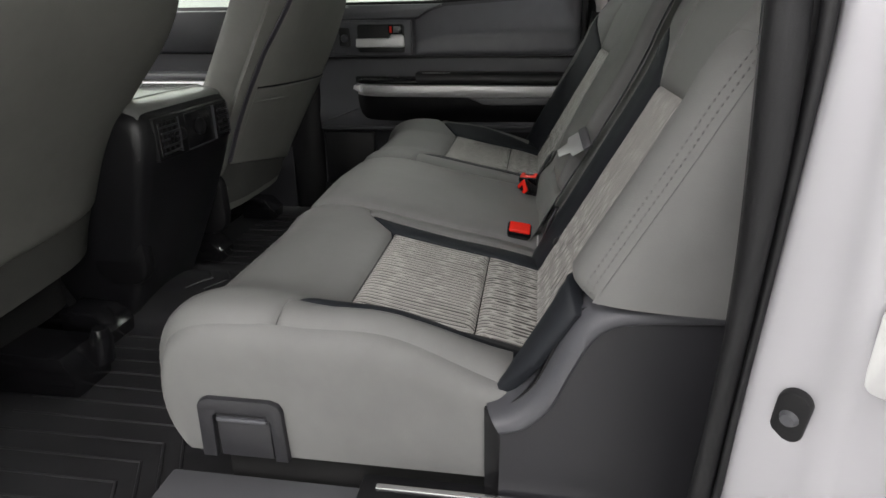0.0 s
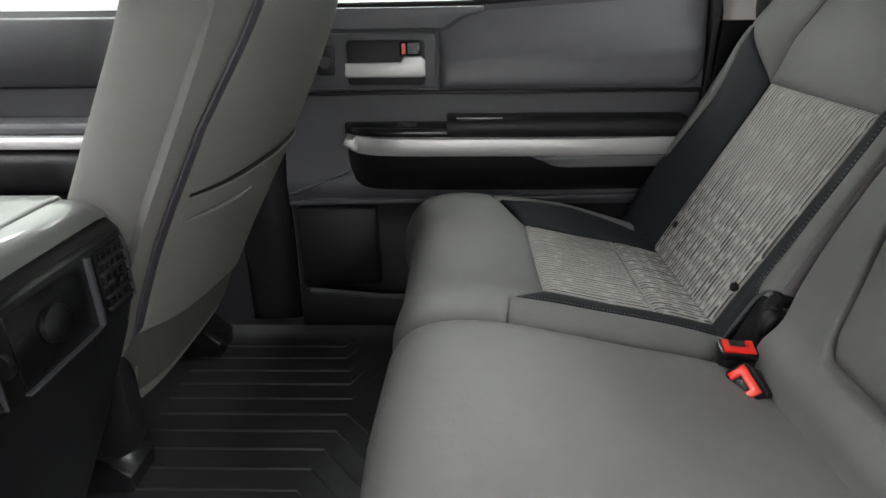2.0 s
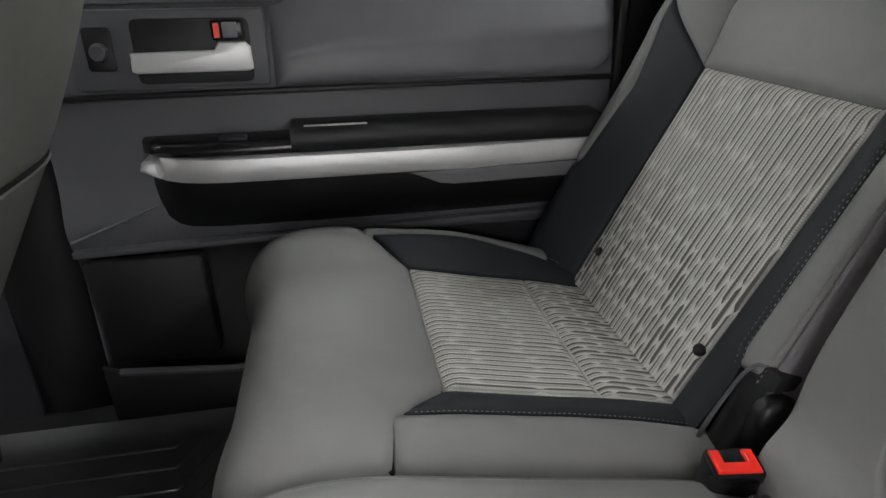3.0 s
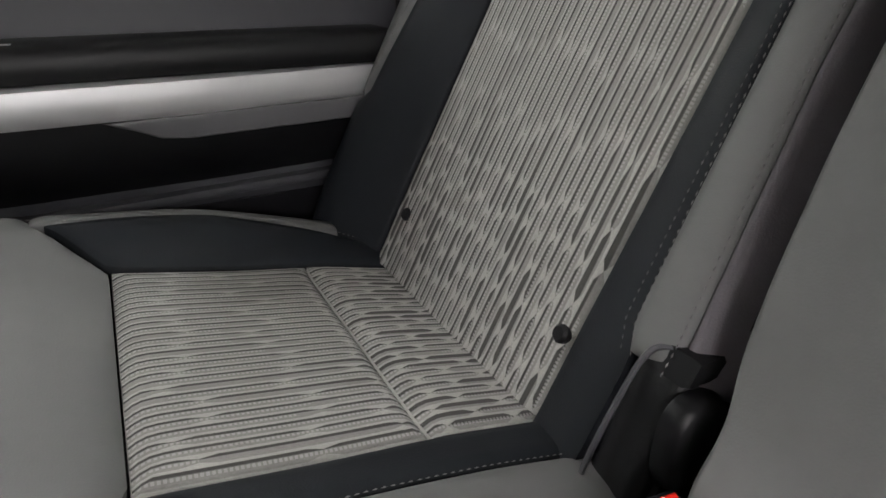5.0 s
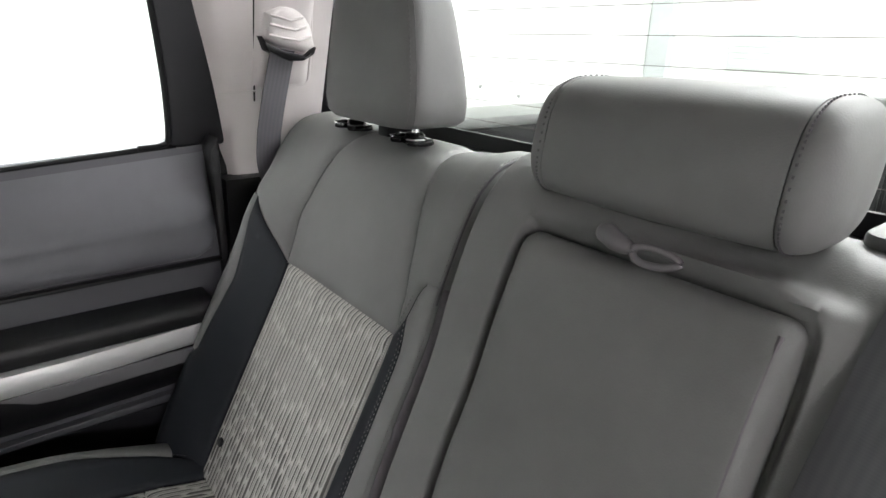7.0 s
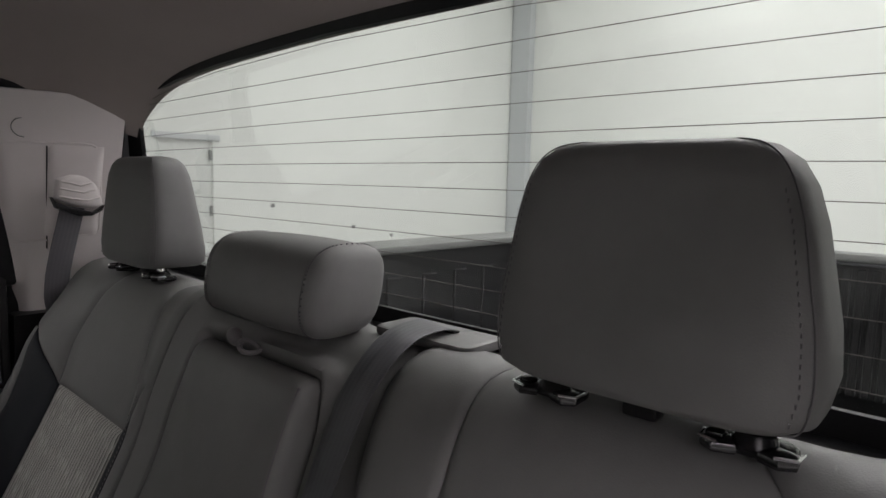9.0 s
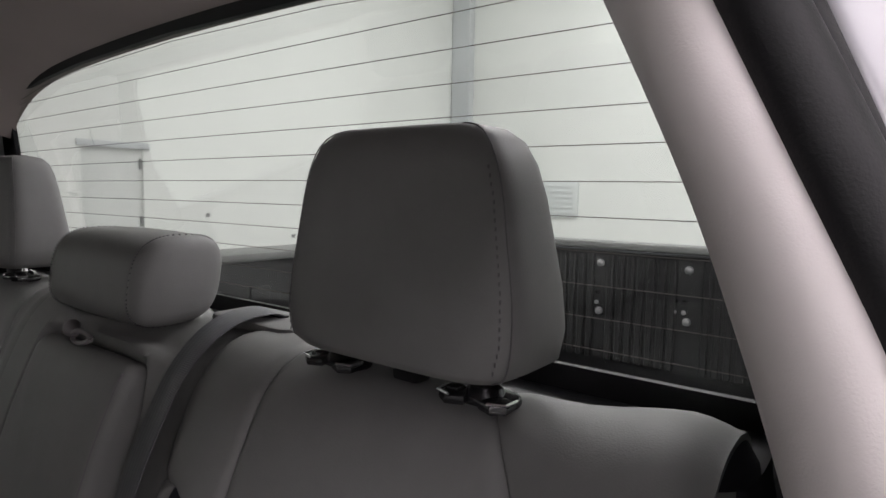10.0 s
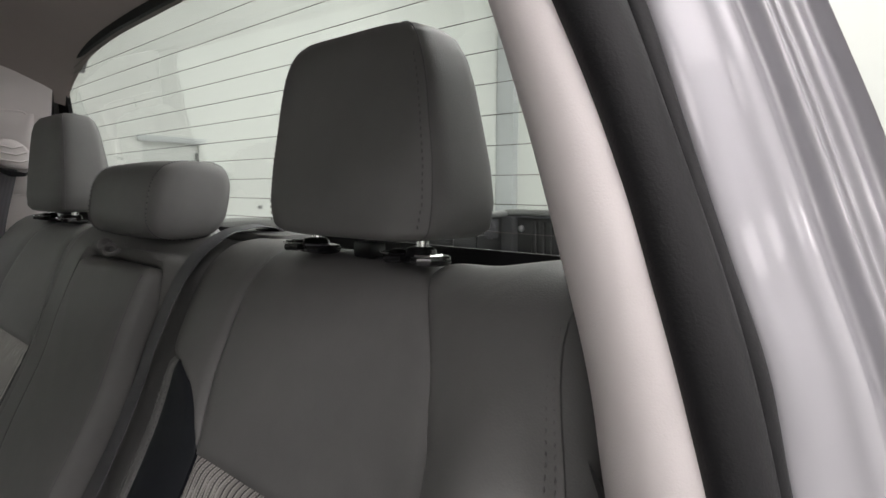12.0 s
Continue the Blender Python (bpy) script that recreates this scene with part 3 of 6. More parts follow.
def seat_back(side, parent):
    zs = lambda z: BACK.of(1, z)

    def calm(s, w):
        """The raised side dies away towards the top."""
        k = min(1.0, max(0.0, (s - zs(0.72)) / (zs(0.86) - zs(0.72))))
        k = k * k * (3 - 2 * k)
        if side < 0 and w < 0.30:
            return -k * (0.7 * max(0.0, BACK_SIDE(w)) + 0.45 * min(0.0, BACK_SIDE(w)))
        return -0.8 * k * max(0.0, BACK_SIDE(w)) if w > 0.58 else 0.0
    full = seat_surface(BACK, BACK_SIDE, side, calm)

    def surf(s, w):
        """The driver-side back narrows towards its outer top corner."""
        q = full(s, w)
        if side < 0 and w > 0.60:
            k = min(1.0, (w - 0.60) / 0.07)
            f = min(1.0, max(0.0, (s - zs(0.47)) / 0.07)) * min(1.0, max(0.0, (zs(0.80) - s) / 0.12))
            q += Vector((-0.88, 0, 0.47)) * 0.007 * k * k * (3 - 2 * k) * f * f * (3 - 2 * f)
        if side < 0 and w > 0.58:
            k = min(1.0, max(0.0, (s - zs(0.70)) / (zs(0.875) - zs(0.70))))
            q.y += 0.055 * k * k * (3 - 2 * k) * (w - 0.58) / 0.16
        if side > 0 and w < 0.275:
            k = min(1.0, max(0.0, (s - zs(0.46)) / (zs(0.62) - zs(0.46))))
            q.y += 0.020 * k * (0.275 - w) / 0.0775
        if side < 0 and w < 0.27:
            k = min(1.0, max(0.0, (s - zs(0.46)) / (zs(0.60) - zs(0.46))))
            q.y += 0.022 * k * k * (3 - 2 * k) * (0.27 - w) / 0.075
        return q
    fl = side < 0
    bot, mid, apex, top = zs(0.37), 0.0, zs(0.765), BACK.end
    over = zs(0.887)
    quilt("back_insert", lambda u, v: (bot + (mid - bot) * u, 0.306 + 0.296 * v), surf, M_WEAVE, parent, "light grey ribbed woven cloth", (34, 26), 0.007, 0.006, "lrt", 0.002, fl)
    if side > 0:
        in_seam = between([(mid, 0.304), (mid + 0.05, 0.305), (apex, 0.314), (zs(0.82), 0.330), (over, 0.354), (top, 0.375)])
        out_seam = between([(mid, 0.604), (apex, 0.606), (zs(0.82), 0.592), (zs(0.86), 0.578), (over, 0.562), (top, 0.54)])
    else:
        in_seam = between([(mid, 0.304), (zs(0.725), 0.298), (apex, 0.294), (zs(0.82), 0.294), (over, 0.291), (top, 0.280)])
        out_seam = between([(mid, 0.604), (zs(0.73), 0.612), (apex, 0.608), (zs(0.81), 0.588), (zs(0.856), 0.562), (over, 0.530), (over + 0.04, 0.512), (top, 0.505)])
    quilt("upper_panel", lambda u, v: (mid + (top - mid) * u, in_seam(mid + (top - mid) * u) * (1 - v) + out_seam(mid + (top - mid) * u) * v), surf, M_GREY, parent, "", (40, 20), 0.006, 0.006,
          "lrb", 0.003, fl)
    # outer dark bolster with its pointed top
    d_in = between([(bot - 0.03, 0.604), (mid, 0.604), (apex, 0.692)])
    notch = zs(0.512)
    d_out = between([(bot - 0.03, 0.690), (bot + 0.05, 0.722), (notch - 0.012, 0.730), (notch, 0.690 if side > 0 else 0.632), (mid - 0.06, 0.674 if side > 0 else 0.620), (apex - 0.02, 0.690 if side > 0 else 0.668), (apex, 0.694)])
    quilt("bolster_outer", lambda u, v: (bot - 0.03 + (apex - bot + 0.03) * u, d_in(bot - 0.03 + (apex - bot + 0.03) * u) * (1 - v) + d_out(bot - 0.03 + (apex - bot + 0.03) * u) * v), surf,
          M_DARK, parent, "charcoal vinyl bolster", (40, 12), 0.004, 0.004, "lr", 0.001, fl)
    low = notch
    edge_w = between([(0, 0.741), (1, 0.741)]) if side > 0 else eased([(bot, 0.738), (zs(0.70), 0.738), (zs(0.79), 0.745), (top, 0.745)], 0.012)
    quilt("bolster_edge", lambda u, v: (low + (apex - low) * u, d_out(low + (apex - low) * u) + (edge_w(low + (apex - low) * u) - d_out(low + (apex - low) * u)) * v), surf, M_GREY, parent, "", (36, 10), 0.006, 0.005, "lb", 0.0, fl)
    b_out = eased([(0.58, mid), (0.606, mid), (0.692, apex), (0.745, apex)], 0.004)
    quilt("shoulder_outer", lambda u, v: (b_out(0.606 + 0.135 * v) + (top - b_out(0.606 + 0.135 * v)) * u,
                                          out_seam(b_out(0.606 + 0.135 * v) + (top - b_out(0.606 + 0.135 * v)) * u) * (1 - v) + edge_w(b_out(0.606 + 0.135 * v) + (top - b_out(0.606 + 0.135 * v)) * u) * v), surf, M_GREY, parent, "", (36, 16), 0.005, 0.006, "lb", 0.002, fl)
    # inner side: narrow dark strip, grey strip, shoulder
    i_out = between([(bot - 0.03, 0.305), (mid, 0.305), (zs(0.716), 0.291), (zs(0.742), 0.280), (zs(0.756), 0.272), (apex - 0.006, 0.262)] if side > 0 else [(bot - 0.03, 0.305), (mid, 0.305), (zs(0.725), 0.291), (zs(0.748), 0.272), (apex, 0.242)])
    i_in = between([(bot - 0.03, 0.252), (zs(0.44), 0.252), (zs(0.46), 0.263), (mid - 0.1, 0.269), (mid - 0.01, 0.274), (zs(0.716), 0.289), (zs(0.742), 0.278), (zs(0.756), 0.270), (apex - 0.006, 0.260)] if side > 0 else [(bot - 0.03, 0.238), (mid - 0.1, 0.236), (mid, 0.234), (apex - 0.012, 0.232), (apex, 0.236)])
    quilt("bolster_inner", lambda u, v: (bot - 0.03 + (apex - bot + 0.03) * u, i_in(bot - 0.03 + (apex - bot + 0.03) * u) * (1 - v) + i_out(bot - 0.03 + (apex - bot + 0.03) * u) * v), surf,
          M_DARK, parent, "charcoal vinyl bolster", (40, 6), 0.004, 0.004, "lr", 0.0, fl)
    foot = zs(0.444 if side > 0 else 0.452)
    hem = 0.2215 if side > 0 else 0.2105
    quilt("bolster_edge", lambda u, v: (foot + (apex - foot) * u, hem + (i_in(foot + (apex - foot) * u) - hem) * v), surf, M_GREY, parent, "", (36, 10), 0.004, 0.004, "lrbt", 0.001, fl)
    quilt("welt_band", lambda u, v: (foot + (apex - foot) * u, 0.1975 + (hem - 0.1977) * v), surf, M_PIPE, parent, "mauve grey folded band along the split of the backrest", (36, 7), 0.003, 0.003, "rbt", 0.001, fl)
    b_in = eased([(0.18, apex - 0.006), (0.258, apex - 0.006), (0.272, zs(0.756)), (0.280, zs(0.742)), (0.291, zs(0.716)), (0.304, mid), (0.33, mid)] if side > 0 else [(0.18, apex), (0.238, apex), (0.272, zs(0.748)), (0.291, zs(0.725)), (0.304, mid), (0.33, mid)], 0.004)
    quilt("shoulder_inner", lambda u, v: (b_in(0.197 + 0.107 * v) + (top - b_in(0.197 + 0.107 * v)) * u,
                                          0.197 * (1 - v) + in_seam(b_in(0.197 + 0.107 * v) + (top - b_in(0.197 + 0.107 * v)) * u) * v), surf, M_GREY, parent, "", (36, 14), 0.005, 0.006, "rb", 0.002, fl)
    steps = [foot + (apex - 0.02 - foot) * k / 60 for k in range(61)]
    stitches([(s, i_in(s) - 0.005) for s in steps], surf, parent, 0.0012, 0.0064, 0.0042, 0.0012)
    stitches([(s, hem + 0.005) for s in steps], surf, parent, 0.0013, 0.0064, 0.0042, 0.0015)
    stitches([(s, i_in(s) + 0.0045) for s in steps], surf, parent, 0.0004, 0.0064, 0.004, 0.0014, M_STITCH_DARK)
    steps = [low + (apex - 0.02 - low) * k / 60 for k in range(61)]
    if side > 0:
        stitches([(s, d_out(s) + 0.004) for s in steps], surf, parent, 0.0012)
    steps = [apex - 0.02 + (over + 0.05 - apex) * k / 40 for k in range(41)]
    if side > 0:
        part("split_seam", tube([surf(s, 0.2225) + Vector((-0.0016, 0, 0.0008)) for s in steps], 0.0016, 6), M_STITCH_DARK, parent)
        stitches([(s, 0.2270) for s in steps], surf, parent, 0.0024, 0.0064, 0.0042, 0.0013)
    # flank towards the door
    split = between([(0.0, 0.92), (0.55, 0.80), (0.8, 0.25), (1.0, 0.11)]) if side < 0 else between([(0.0, 0.32), (1.0, 0.11)])

    def flank(u, v):
        s = zs(0.514) + (zs(0.88) - zs(0.514)) * u
        q = surf(s, edge_w(s) - 0.002)
        rear_x = 0.70
        return Vector((q.x + (max(q.x + 0.01, rear_x) - q.x) * v, q.y + side * (0.018 * (1 - math.exp(-7 * v))), q.z + (-0.004 if u == 0 else 0) * v))
    part("flank", sheet(lambda u, v: flank(u, split(u) * v), 34, 12), M_GREY, parent, "grey vinyl side panel", 60)
    part("side_cloth", sheet(lambda u, v: flank(u, split(u) + (1 - split(u)) * v), 34, 12), M_SIDE, parent, "charcoal mesh cloth on the side", 60)

    def crest(u, v):
        q = surf(zs(0.865) + (top - 0.02 - zs(0.865)) * u, edge_w(top) - 0.001)
        return Vector((q.x, q.y + side * 0.016 * (1 - math.exp(-7 * v)), q.z - 0.002 - 0.13 * v))
    part("flank_crest", sheet(crest, 24, 10), M_SIDE, parent, "charcoal mesh cloth on the side", 60)
    steps = [zs(0.52) + (zs(0.865) - zs(0.52)) * k / 60 for k in range(61)]
    stitches([(s, edge_w(s) - 0.0125) for s in steps], surf, parent, 0.0014, 0.0068, 0.0046, 0.0013)
    stitches([(s, edge_w(s) - 0.0065) for s in steps], surf, parent, 0.0014, 0.0068, 0.0046, 0.0013)
    if side > 0:
        part("welt", tube([surf(s, edge_w(s) - 0.0095) for s in steps], 0.0026, 6), M_GREY, parent, "sewn outer edge of the backrest")
    block(BACK, 0.02, side * 0.207, 0.730 if side > 0 else -0.672, bot - 0.02, top, [(0.738, 0.36), (0.42, 0.32)], parent)
    # two hook buttons low on the insert
    for w in (0.316, 0.580):
        q, (s0) = surf(zs(0.428), w), zs(0.428)
        n = Vector((-0.88, 0, 0.47))
        bm = tube([q - n * 0.004, q + n * 0.002, q + n * 0.0045], [0.0075, 0.0075, 0.0052], 14)
        part("anchor_button", bm, M_BLACK, parent, "small black plastic button")


def head_restraint(y, name="head_restraint"):
    ob = thing(name, (0.63, y, 0.90), "dark grey vinyl head restraint raised on two posts", "headrest", "rear head restraints")
    levels = [(0.911, 0.0845, 0.75), (0.913, 0.1055, 0.86), (0.9205, 0.119, 0.95), (0.944, 0.124, 1.0), (0.978, 0.122, 1.0), (1.015, 0.1155, 1.0), (1.046, 0.110, 1.0), (1.071, 0.1025, 1.0),
              (1.0885, 0.0925, 0.94), (1.0985, 0.0785, 0.78), (1.102, 0.060, 0.5)]
    power = 4.9
    half_deep = lambda z: 0.0605 - 0.125 * (z - 0.91)
    mid_x = lambda z: 0.5965 + 0.10 * (z - 0.91) + half_deep(z)
    rings = [superring(mid_x(z), y, z, half_deep(z) * r, hy, power, 72) for z, hy, r in levels]
    cushion = part("cushion", loft(rings), M_GREY, ob, "", 70)
    fore = 0.74
    corner = (1 - fore ** power) ** (1 / power)
    for w in (-1, 1):
        line = [(mid_x(z) - half_deep(z) * r * fore - 0.0002, y + w * (hy * corner + 0.0003), z) for z, hy, r in levels[1:]]
        line += [(mid_x(1.1) + 0.006, y + w * 0.058, 1.1025)]
        part("seam_welt", tube(spline(line, 60), 0.0006, 6), M_STITCH_SOFT, cushion)
        bm = bmesh.new()
        for z in [0.925 + 0.0062 * k for k in range(24)]:
            hy = float(np.interp(z, [l[0] for l in levels], [l[1] for l in levels]))
            inset = hy * 0.90
            x = mid_x(z) - half_deep(z) * (1 - (inset / hy) ** power) ** (1 / power)
            bmesh.ops.create_cube(bm, size=1, matrix=Matrix.Translation((x - 0.0002, y + w * inset, z)) @ Matrix.Diagonal((0.0008, 0.0011, 0.0030, 1)))
        part("stitching", bm, M_STITCH_SOFT, cushion, "", False)
    for w in (-0.083, 0.072):
        part("post", tube([(0.6395, y + w, 0.893), (0.641, y + w, 0.925)], 0.0062, 14), M_CHROME, ob, "chrome post")
        collar = part("post_collar", plate(rounded(0.626, y + w - 0.027, 0.658, y + w + 0.024, 0.0155), "z", 0.890, 0.8985, 0.0035, 3), M_GLOSS, ob, "gloss black plastic collar")
        for e in (-1, 1):
            part("collar_wing", plate([(0.618, y + w + e * 0.006), (0.612, y + w + e * 0.020), (0.619, y + w + e * 0.030), (0.634, y + w + e * 0.029), (0.640, y + w + e * 0.010)], "z", 0.892, 0.900, 0.003), M_GLOSS, collar)
            part("wing_edge", tube([(0.613, y + w + e * 0.017, 0.9005), (0.618, y + w + e * 0.030, 0.9005), (0.632, y + w + e * 0.031, 0.9005)], 0.0012, 6), M_CHROME, collar)
        part("collar_ring", tube([(0.638, y + w, 0.896), (0.639, y + w, 0.904), (0.639, y + w, 0.906)], [0.016, 0.013, 0.009], 20), M_GLOSS, collar)
        part("release_button", box((0.624, y + w + 0.016, 0.896), (0.637, y + w + 0.029, 0.903), 0.003), M_GLOSS, collar)
    part("stop_bracket", box((0.640, y - 0.014, 0.889), (0.660, y + 0.014, 0.905), 0.003), M_BLACK, ob)
    return ob




def build_rear(side):
    who = "passenger" if side > 0 else "driver"
    seat = thing("rear_seat", (0.3, side * 0.45, 0.25), "grey vinyl %s-side rear seat with woven insert and charcoal bolsters" % who, "car seat", "rear bench seats")
    seat_cushion(side, seat)
    seat_back(side, seat)
    head_restraint(0.501 if side > 0 else -0.437)
    return seat


build_rear(1)
cushion_driver = build_rear(-1)

# recessed grip on the flank of the driver-side cushion
Y_OUT = -0.711
BEZEL = [(-0.070, 0.256), (-0.067, 0.335), (-0.062, 0.343), (-0.053, 0.347), (0.030, 0.347), (0.041, 0.343), (0.046, 0.334), (0.048, 0.256), (0.030, 0.256), (0.029, 0.318), (0.024, 0.325), (-0.042, 0.325), (-0.047, 0.320), (-0.050, 0.256)]
grip = part("grip_bezel", plate(BEZEL, "y", Y_OUT - 0.007, Y_OUT + 0.02, 0.003), M_TRIMDARK, cushion_driver, "black plastic storage grip")
flap = part("grip_flap", plate(rounded(-0.0455, 0.256, 0.0265, 0.321, 0.003), "y", Y_OUT - 0.002, Y_OUT + 0.012, 0.002), M_TRIMDARK, grip)
part("grip_lip", box((-0.044, Y_OUT - 0.0075, 0.313), (0.025, Y_OUT - 0.001, 0.3195), 0.0028), M_PLASTIC, flap)
part("grip_shadow_gap", plate(rounded(-0.0505, 0.256, 0.0305, 0.3255, 0.004), "y", Y_OUT + 0.0005, Y_OUT + 0.014), M_FOAM, grip)

# ---------------------------------------------------------------- middle of the bench
mid_cushion = thing("rear_seat", (0.3, 0, 0.25), "plain grey vinyl middle rear seat with a folded-up armrest panel", "car seat", "rear bench seats")
surf_mc = seat_surface(CUSHION, MIDDLE_CUSHION, 1)
quilt("top_panel", lambda u, v: (CUSHION.start + (0.30 - CUSHION.start) * u, -0.195 + 0.39 * v), surf_mc, M_GREY, mid_cushion, "", (50, 30), 0.003, 0.006, "t", 0.002)
block(CUSHION, 0.02, -0.188, 0.188, CUSHION.start + 0.02, 0.36, [(0.46, 0.25), (-0.05, 0.25)], mid_cushion)
for w in (-0.195, 0.195):
    line = [surf_mc(-0.36 + 0.62 * k / 50, w * 0.985) + Vector((0, 0, 0.003)) for k in range(51)]
    part("welt", tube(line, 0.0032, 8), M_GREY, mid_cushion)
    stitches([(-0.3 + 0.55 * k / 50, w * 0.94) for k in range(51)], surf_mc, mid_cushion, 0.0022)

mid_back = mid_cushion


surf_mb = seat_surface(BACK, MIDDLE_BACK, 1)
zb = lambda z: BACK.of(1, z)
P_TOP, P_LOW = zb(0.850), zb(0.447)
left_edge = eased([(P_LOW, 0.090), (zb(0.483), 0.098), (zb(0.533), 0.111), (zb(0.575), 0.130), (zb(0.615), 0.138), (zb(0.66), 0.141), (P_TOP, 0.140)], 0.012)
right_edge = eased([(P_LOW, -0.088), (zb(0.54), -0.101), (zb(0.66), -0.109), (P_TOP, -0.110)], 0.012)
frame_edge = eased([(zb(0.38), 0.180), (zb(0.44), 0.190), (zb(0.475), 0.199), (zb(0.52), 0.2035), (zb(0.60), 0.2095), (zb(0.68), 0.2135), (zb(0.80), 0.2175), (BACK.end, 0.2175)], 0.01)
RAISE = eased([(P_LOW, 0.012), (P_LOW + 0.06, 0.022), (P_LOW + 0.15, 0.029), (P_TOP, 0.031)], 0.02)


def armrest_outline():
    """The armrest's edge as places (s, w) on the backrest, with round corners."""
    long = P_TOP - P_LOW
    corners = [q for q in rounded(0.0, -0.12, long, 0.12, 0.012, 7) if q[0] > 0.1] + [q for q in rounded(0.0, -0.12, long, 0.12, 0.030, 8) if q[0] < 0.1]
    corners = [q for q in corners if q[1] >= 0 and q[0] > 0.1] + [q for q in corners if q[1] >= 0 and q[0] < 0.1] + [q for q in corners if q[1] < 0 and q[0] < 0.1] + [q for q in corners if q[1] < 0 and q[0] > 0.1]
    dense = []
    for a, b in zip(corners, corners[1:] + corners[:1]):
        n = max(1, int(math.dist(a, b) / 0.012))
        dense += [(a[0] + (b[0] - a[0]) * k / n, a[1] + (b[1] - a[1]) * k / n) for k in range(n)]
    out = []
    for d, w in dense:
        q = P_LOW + d
        f = (w + 0.12) / 0.24
        out.append((q, right_edge(q) + (left_edge(q) - right_edge(q)) * f))
    return out


ARM = np.array(armrest_outline())


def arm_distance(s, w):
    """How far (s, w) lies outside the armrest's edge; negative inside."""
    a, b = ARM, np.roll(ARM, -1, axis=0)
    d = b - a
    t = np.clip(((s - a[:, 0]) * d[:, 0] + (w - a[:, 1]) * d[:, 1]) / (d ** 2).sum(1), 0, 1)
    near = np.hypot(a[:, 0] + t * d[:, 0] - s, a[:, 1] + t * d[:, 1] - w).min()
    inside = ((a[:, 1] > w) != (b[:, 1] > w)) & (s < d[:, 0] * (w - a[:, 1]) / np.where(d[:, 1] == 0, 1e-9, d[:, 1]) + a[:, 0])
    return -near if inside.sum() % 2 else near


def frame_lift(s, w):
    """The padded frame round the armrest: a groove beside it, a soft roll below it."""
    away = arm_distance(s, w)
    deep = 0.017 if w > 0 else 0.012
    above = min(1.0, max(0.0, (s - P_TOP + 0.012) / 0.016)) * min(1.0, max(0.0, (w + 0.112) / 0.05))
    deep += (0.030 - deep) * above
    k = min(1.0, max(0.0, (0.0095 - away) / 0.008))
    roll = 0.010 * math.exp(-((s - zb(0.408)) / 0.026) ** 2)
    brink = max(0.0, 1 - (frame_edge(s) - w) / 0.011)
    roll -= 0.050 * brink * brink
    belt_side = min(1.0, max(0.0, (-0.115 - w) / 0.03)) * min(1.0, max(0.0, (P_TOP - s) / 0.04))
    side = min(1.0, max(0.0, (w + 0.06) / 0.12))
    side = max(side, min(1.0, max(0.0, (s - zb(0.785)) / 0.065)) * min(1.0, max(0.0, (w + 0.150) / 0.06)) * min(1.0, max(0.0, (zb(0.872) - s) / 0.02)))
    fade = min(1.0, max(0.0, (BACK.end - 0.10 - s) / 0.06))
    return -deep * k * k * (3 - 2 * k) + roll - 0.008 * belt_side + max(0.0, RAISE(s) - 0.006) * side * side * (3 - 2 * side) * fade


surf_frame = seat_surface(BACK, MIDDLE_BACK, 1, frame_lift)


def frame_place(u, v):
    """Columns that run along the armrest's two sides."""
    s = zb(0.35) + (BACK.end - zb(0.35)) * u
    a, b = right_edge(s), left_edge(s)
    return s, float(np.interp(v, [0.0, 0.18, 0.34, 0.52, 0.70, 1.0], [-0.222, a - 0.014, a + 0.004, b - 0.005, b + 0.013, frame_edge(s)]))


quilt("back_frame", frame_place, surf_frame, M_GREY, mid_back, "padded grey vinyl frame round the armrest", (210, 96), 0.0, 0.006, "", 0.0)
padded = seat_surface(BACK, MIDDLE_BACK, 1, lambda s, w: RAISE(s))


def armrest_pad():
    centre = ARM.mean(axis=0)
    rings = []
    for inset, drop in ((0.0, 0.045), (0.0006, 0.016), (0.003, 0.008), (0.007, 0.0025), (0.012, 0.0005), (0.020, 0.0), (0.035, -0.0015), (0.06, -0.003), (0.09, -0.004), (0.118, -0.004)):
        f = 1 - inset / 0.122
        ring = []
        for q in ARM:
            s, w = centre + (q - centre) * f
            c = (padded(s + 1e-4, w) - padded(s - 1e-4, w)).cross(padded(s, w + 1e-4) - padded(s, w - 1e-4)).normalized()
            ring.append(padded(s, w) - c * drop)
        rings.append(ring)
    return loft(rings)


part("armrest_panel", armrest_pad(), M_GREY, mid_back, "padded grey vinyl fold-down armrest", 60)
for inset, drop, r in ((0.0100, 0.0034, 0.0022),):
    row = [P_LOW + 0.03 + (P_TOP - P_LOW - 0.045) * k / 50 for k in range(51)]
    low = seat_surface(BACK, MIDDLE_BACK, 1, lambda s, w: RAISE(s) - drop)
    part("welt", tube([low(s, right_edge(s) + inset) for s in row], r, 8), M_PIPE, mid_back, "sewn edge of the armrest")
part("cross_seam", tube([padded(P_TOP - 0.012, -0.135 - 0.06 * k / 8) + Vector((0.033, 0, -0.012)) for k in range(9)], 0.0012, 6), M_DARK, mid_back)
block(BACK, 0.034, -0.19, 0.19, zb(0.36), BACK.end, [(0.738, 0.36), (0.42, 0.32)], mid_back)
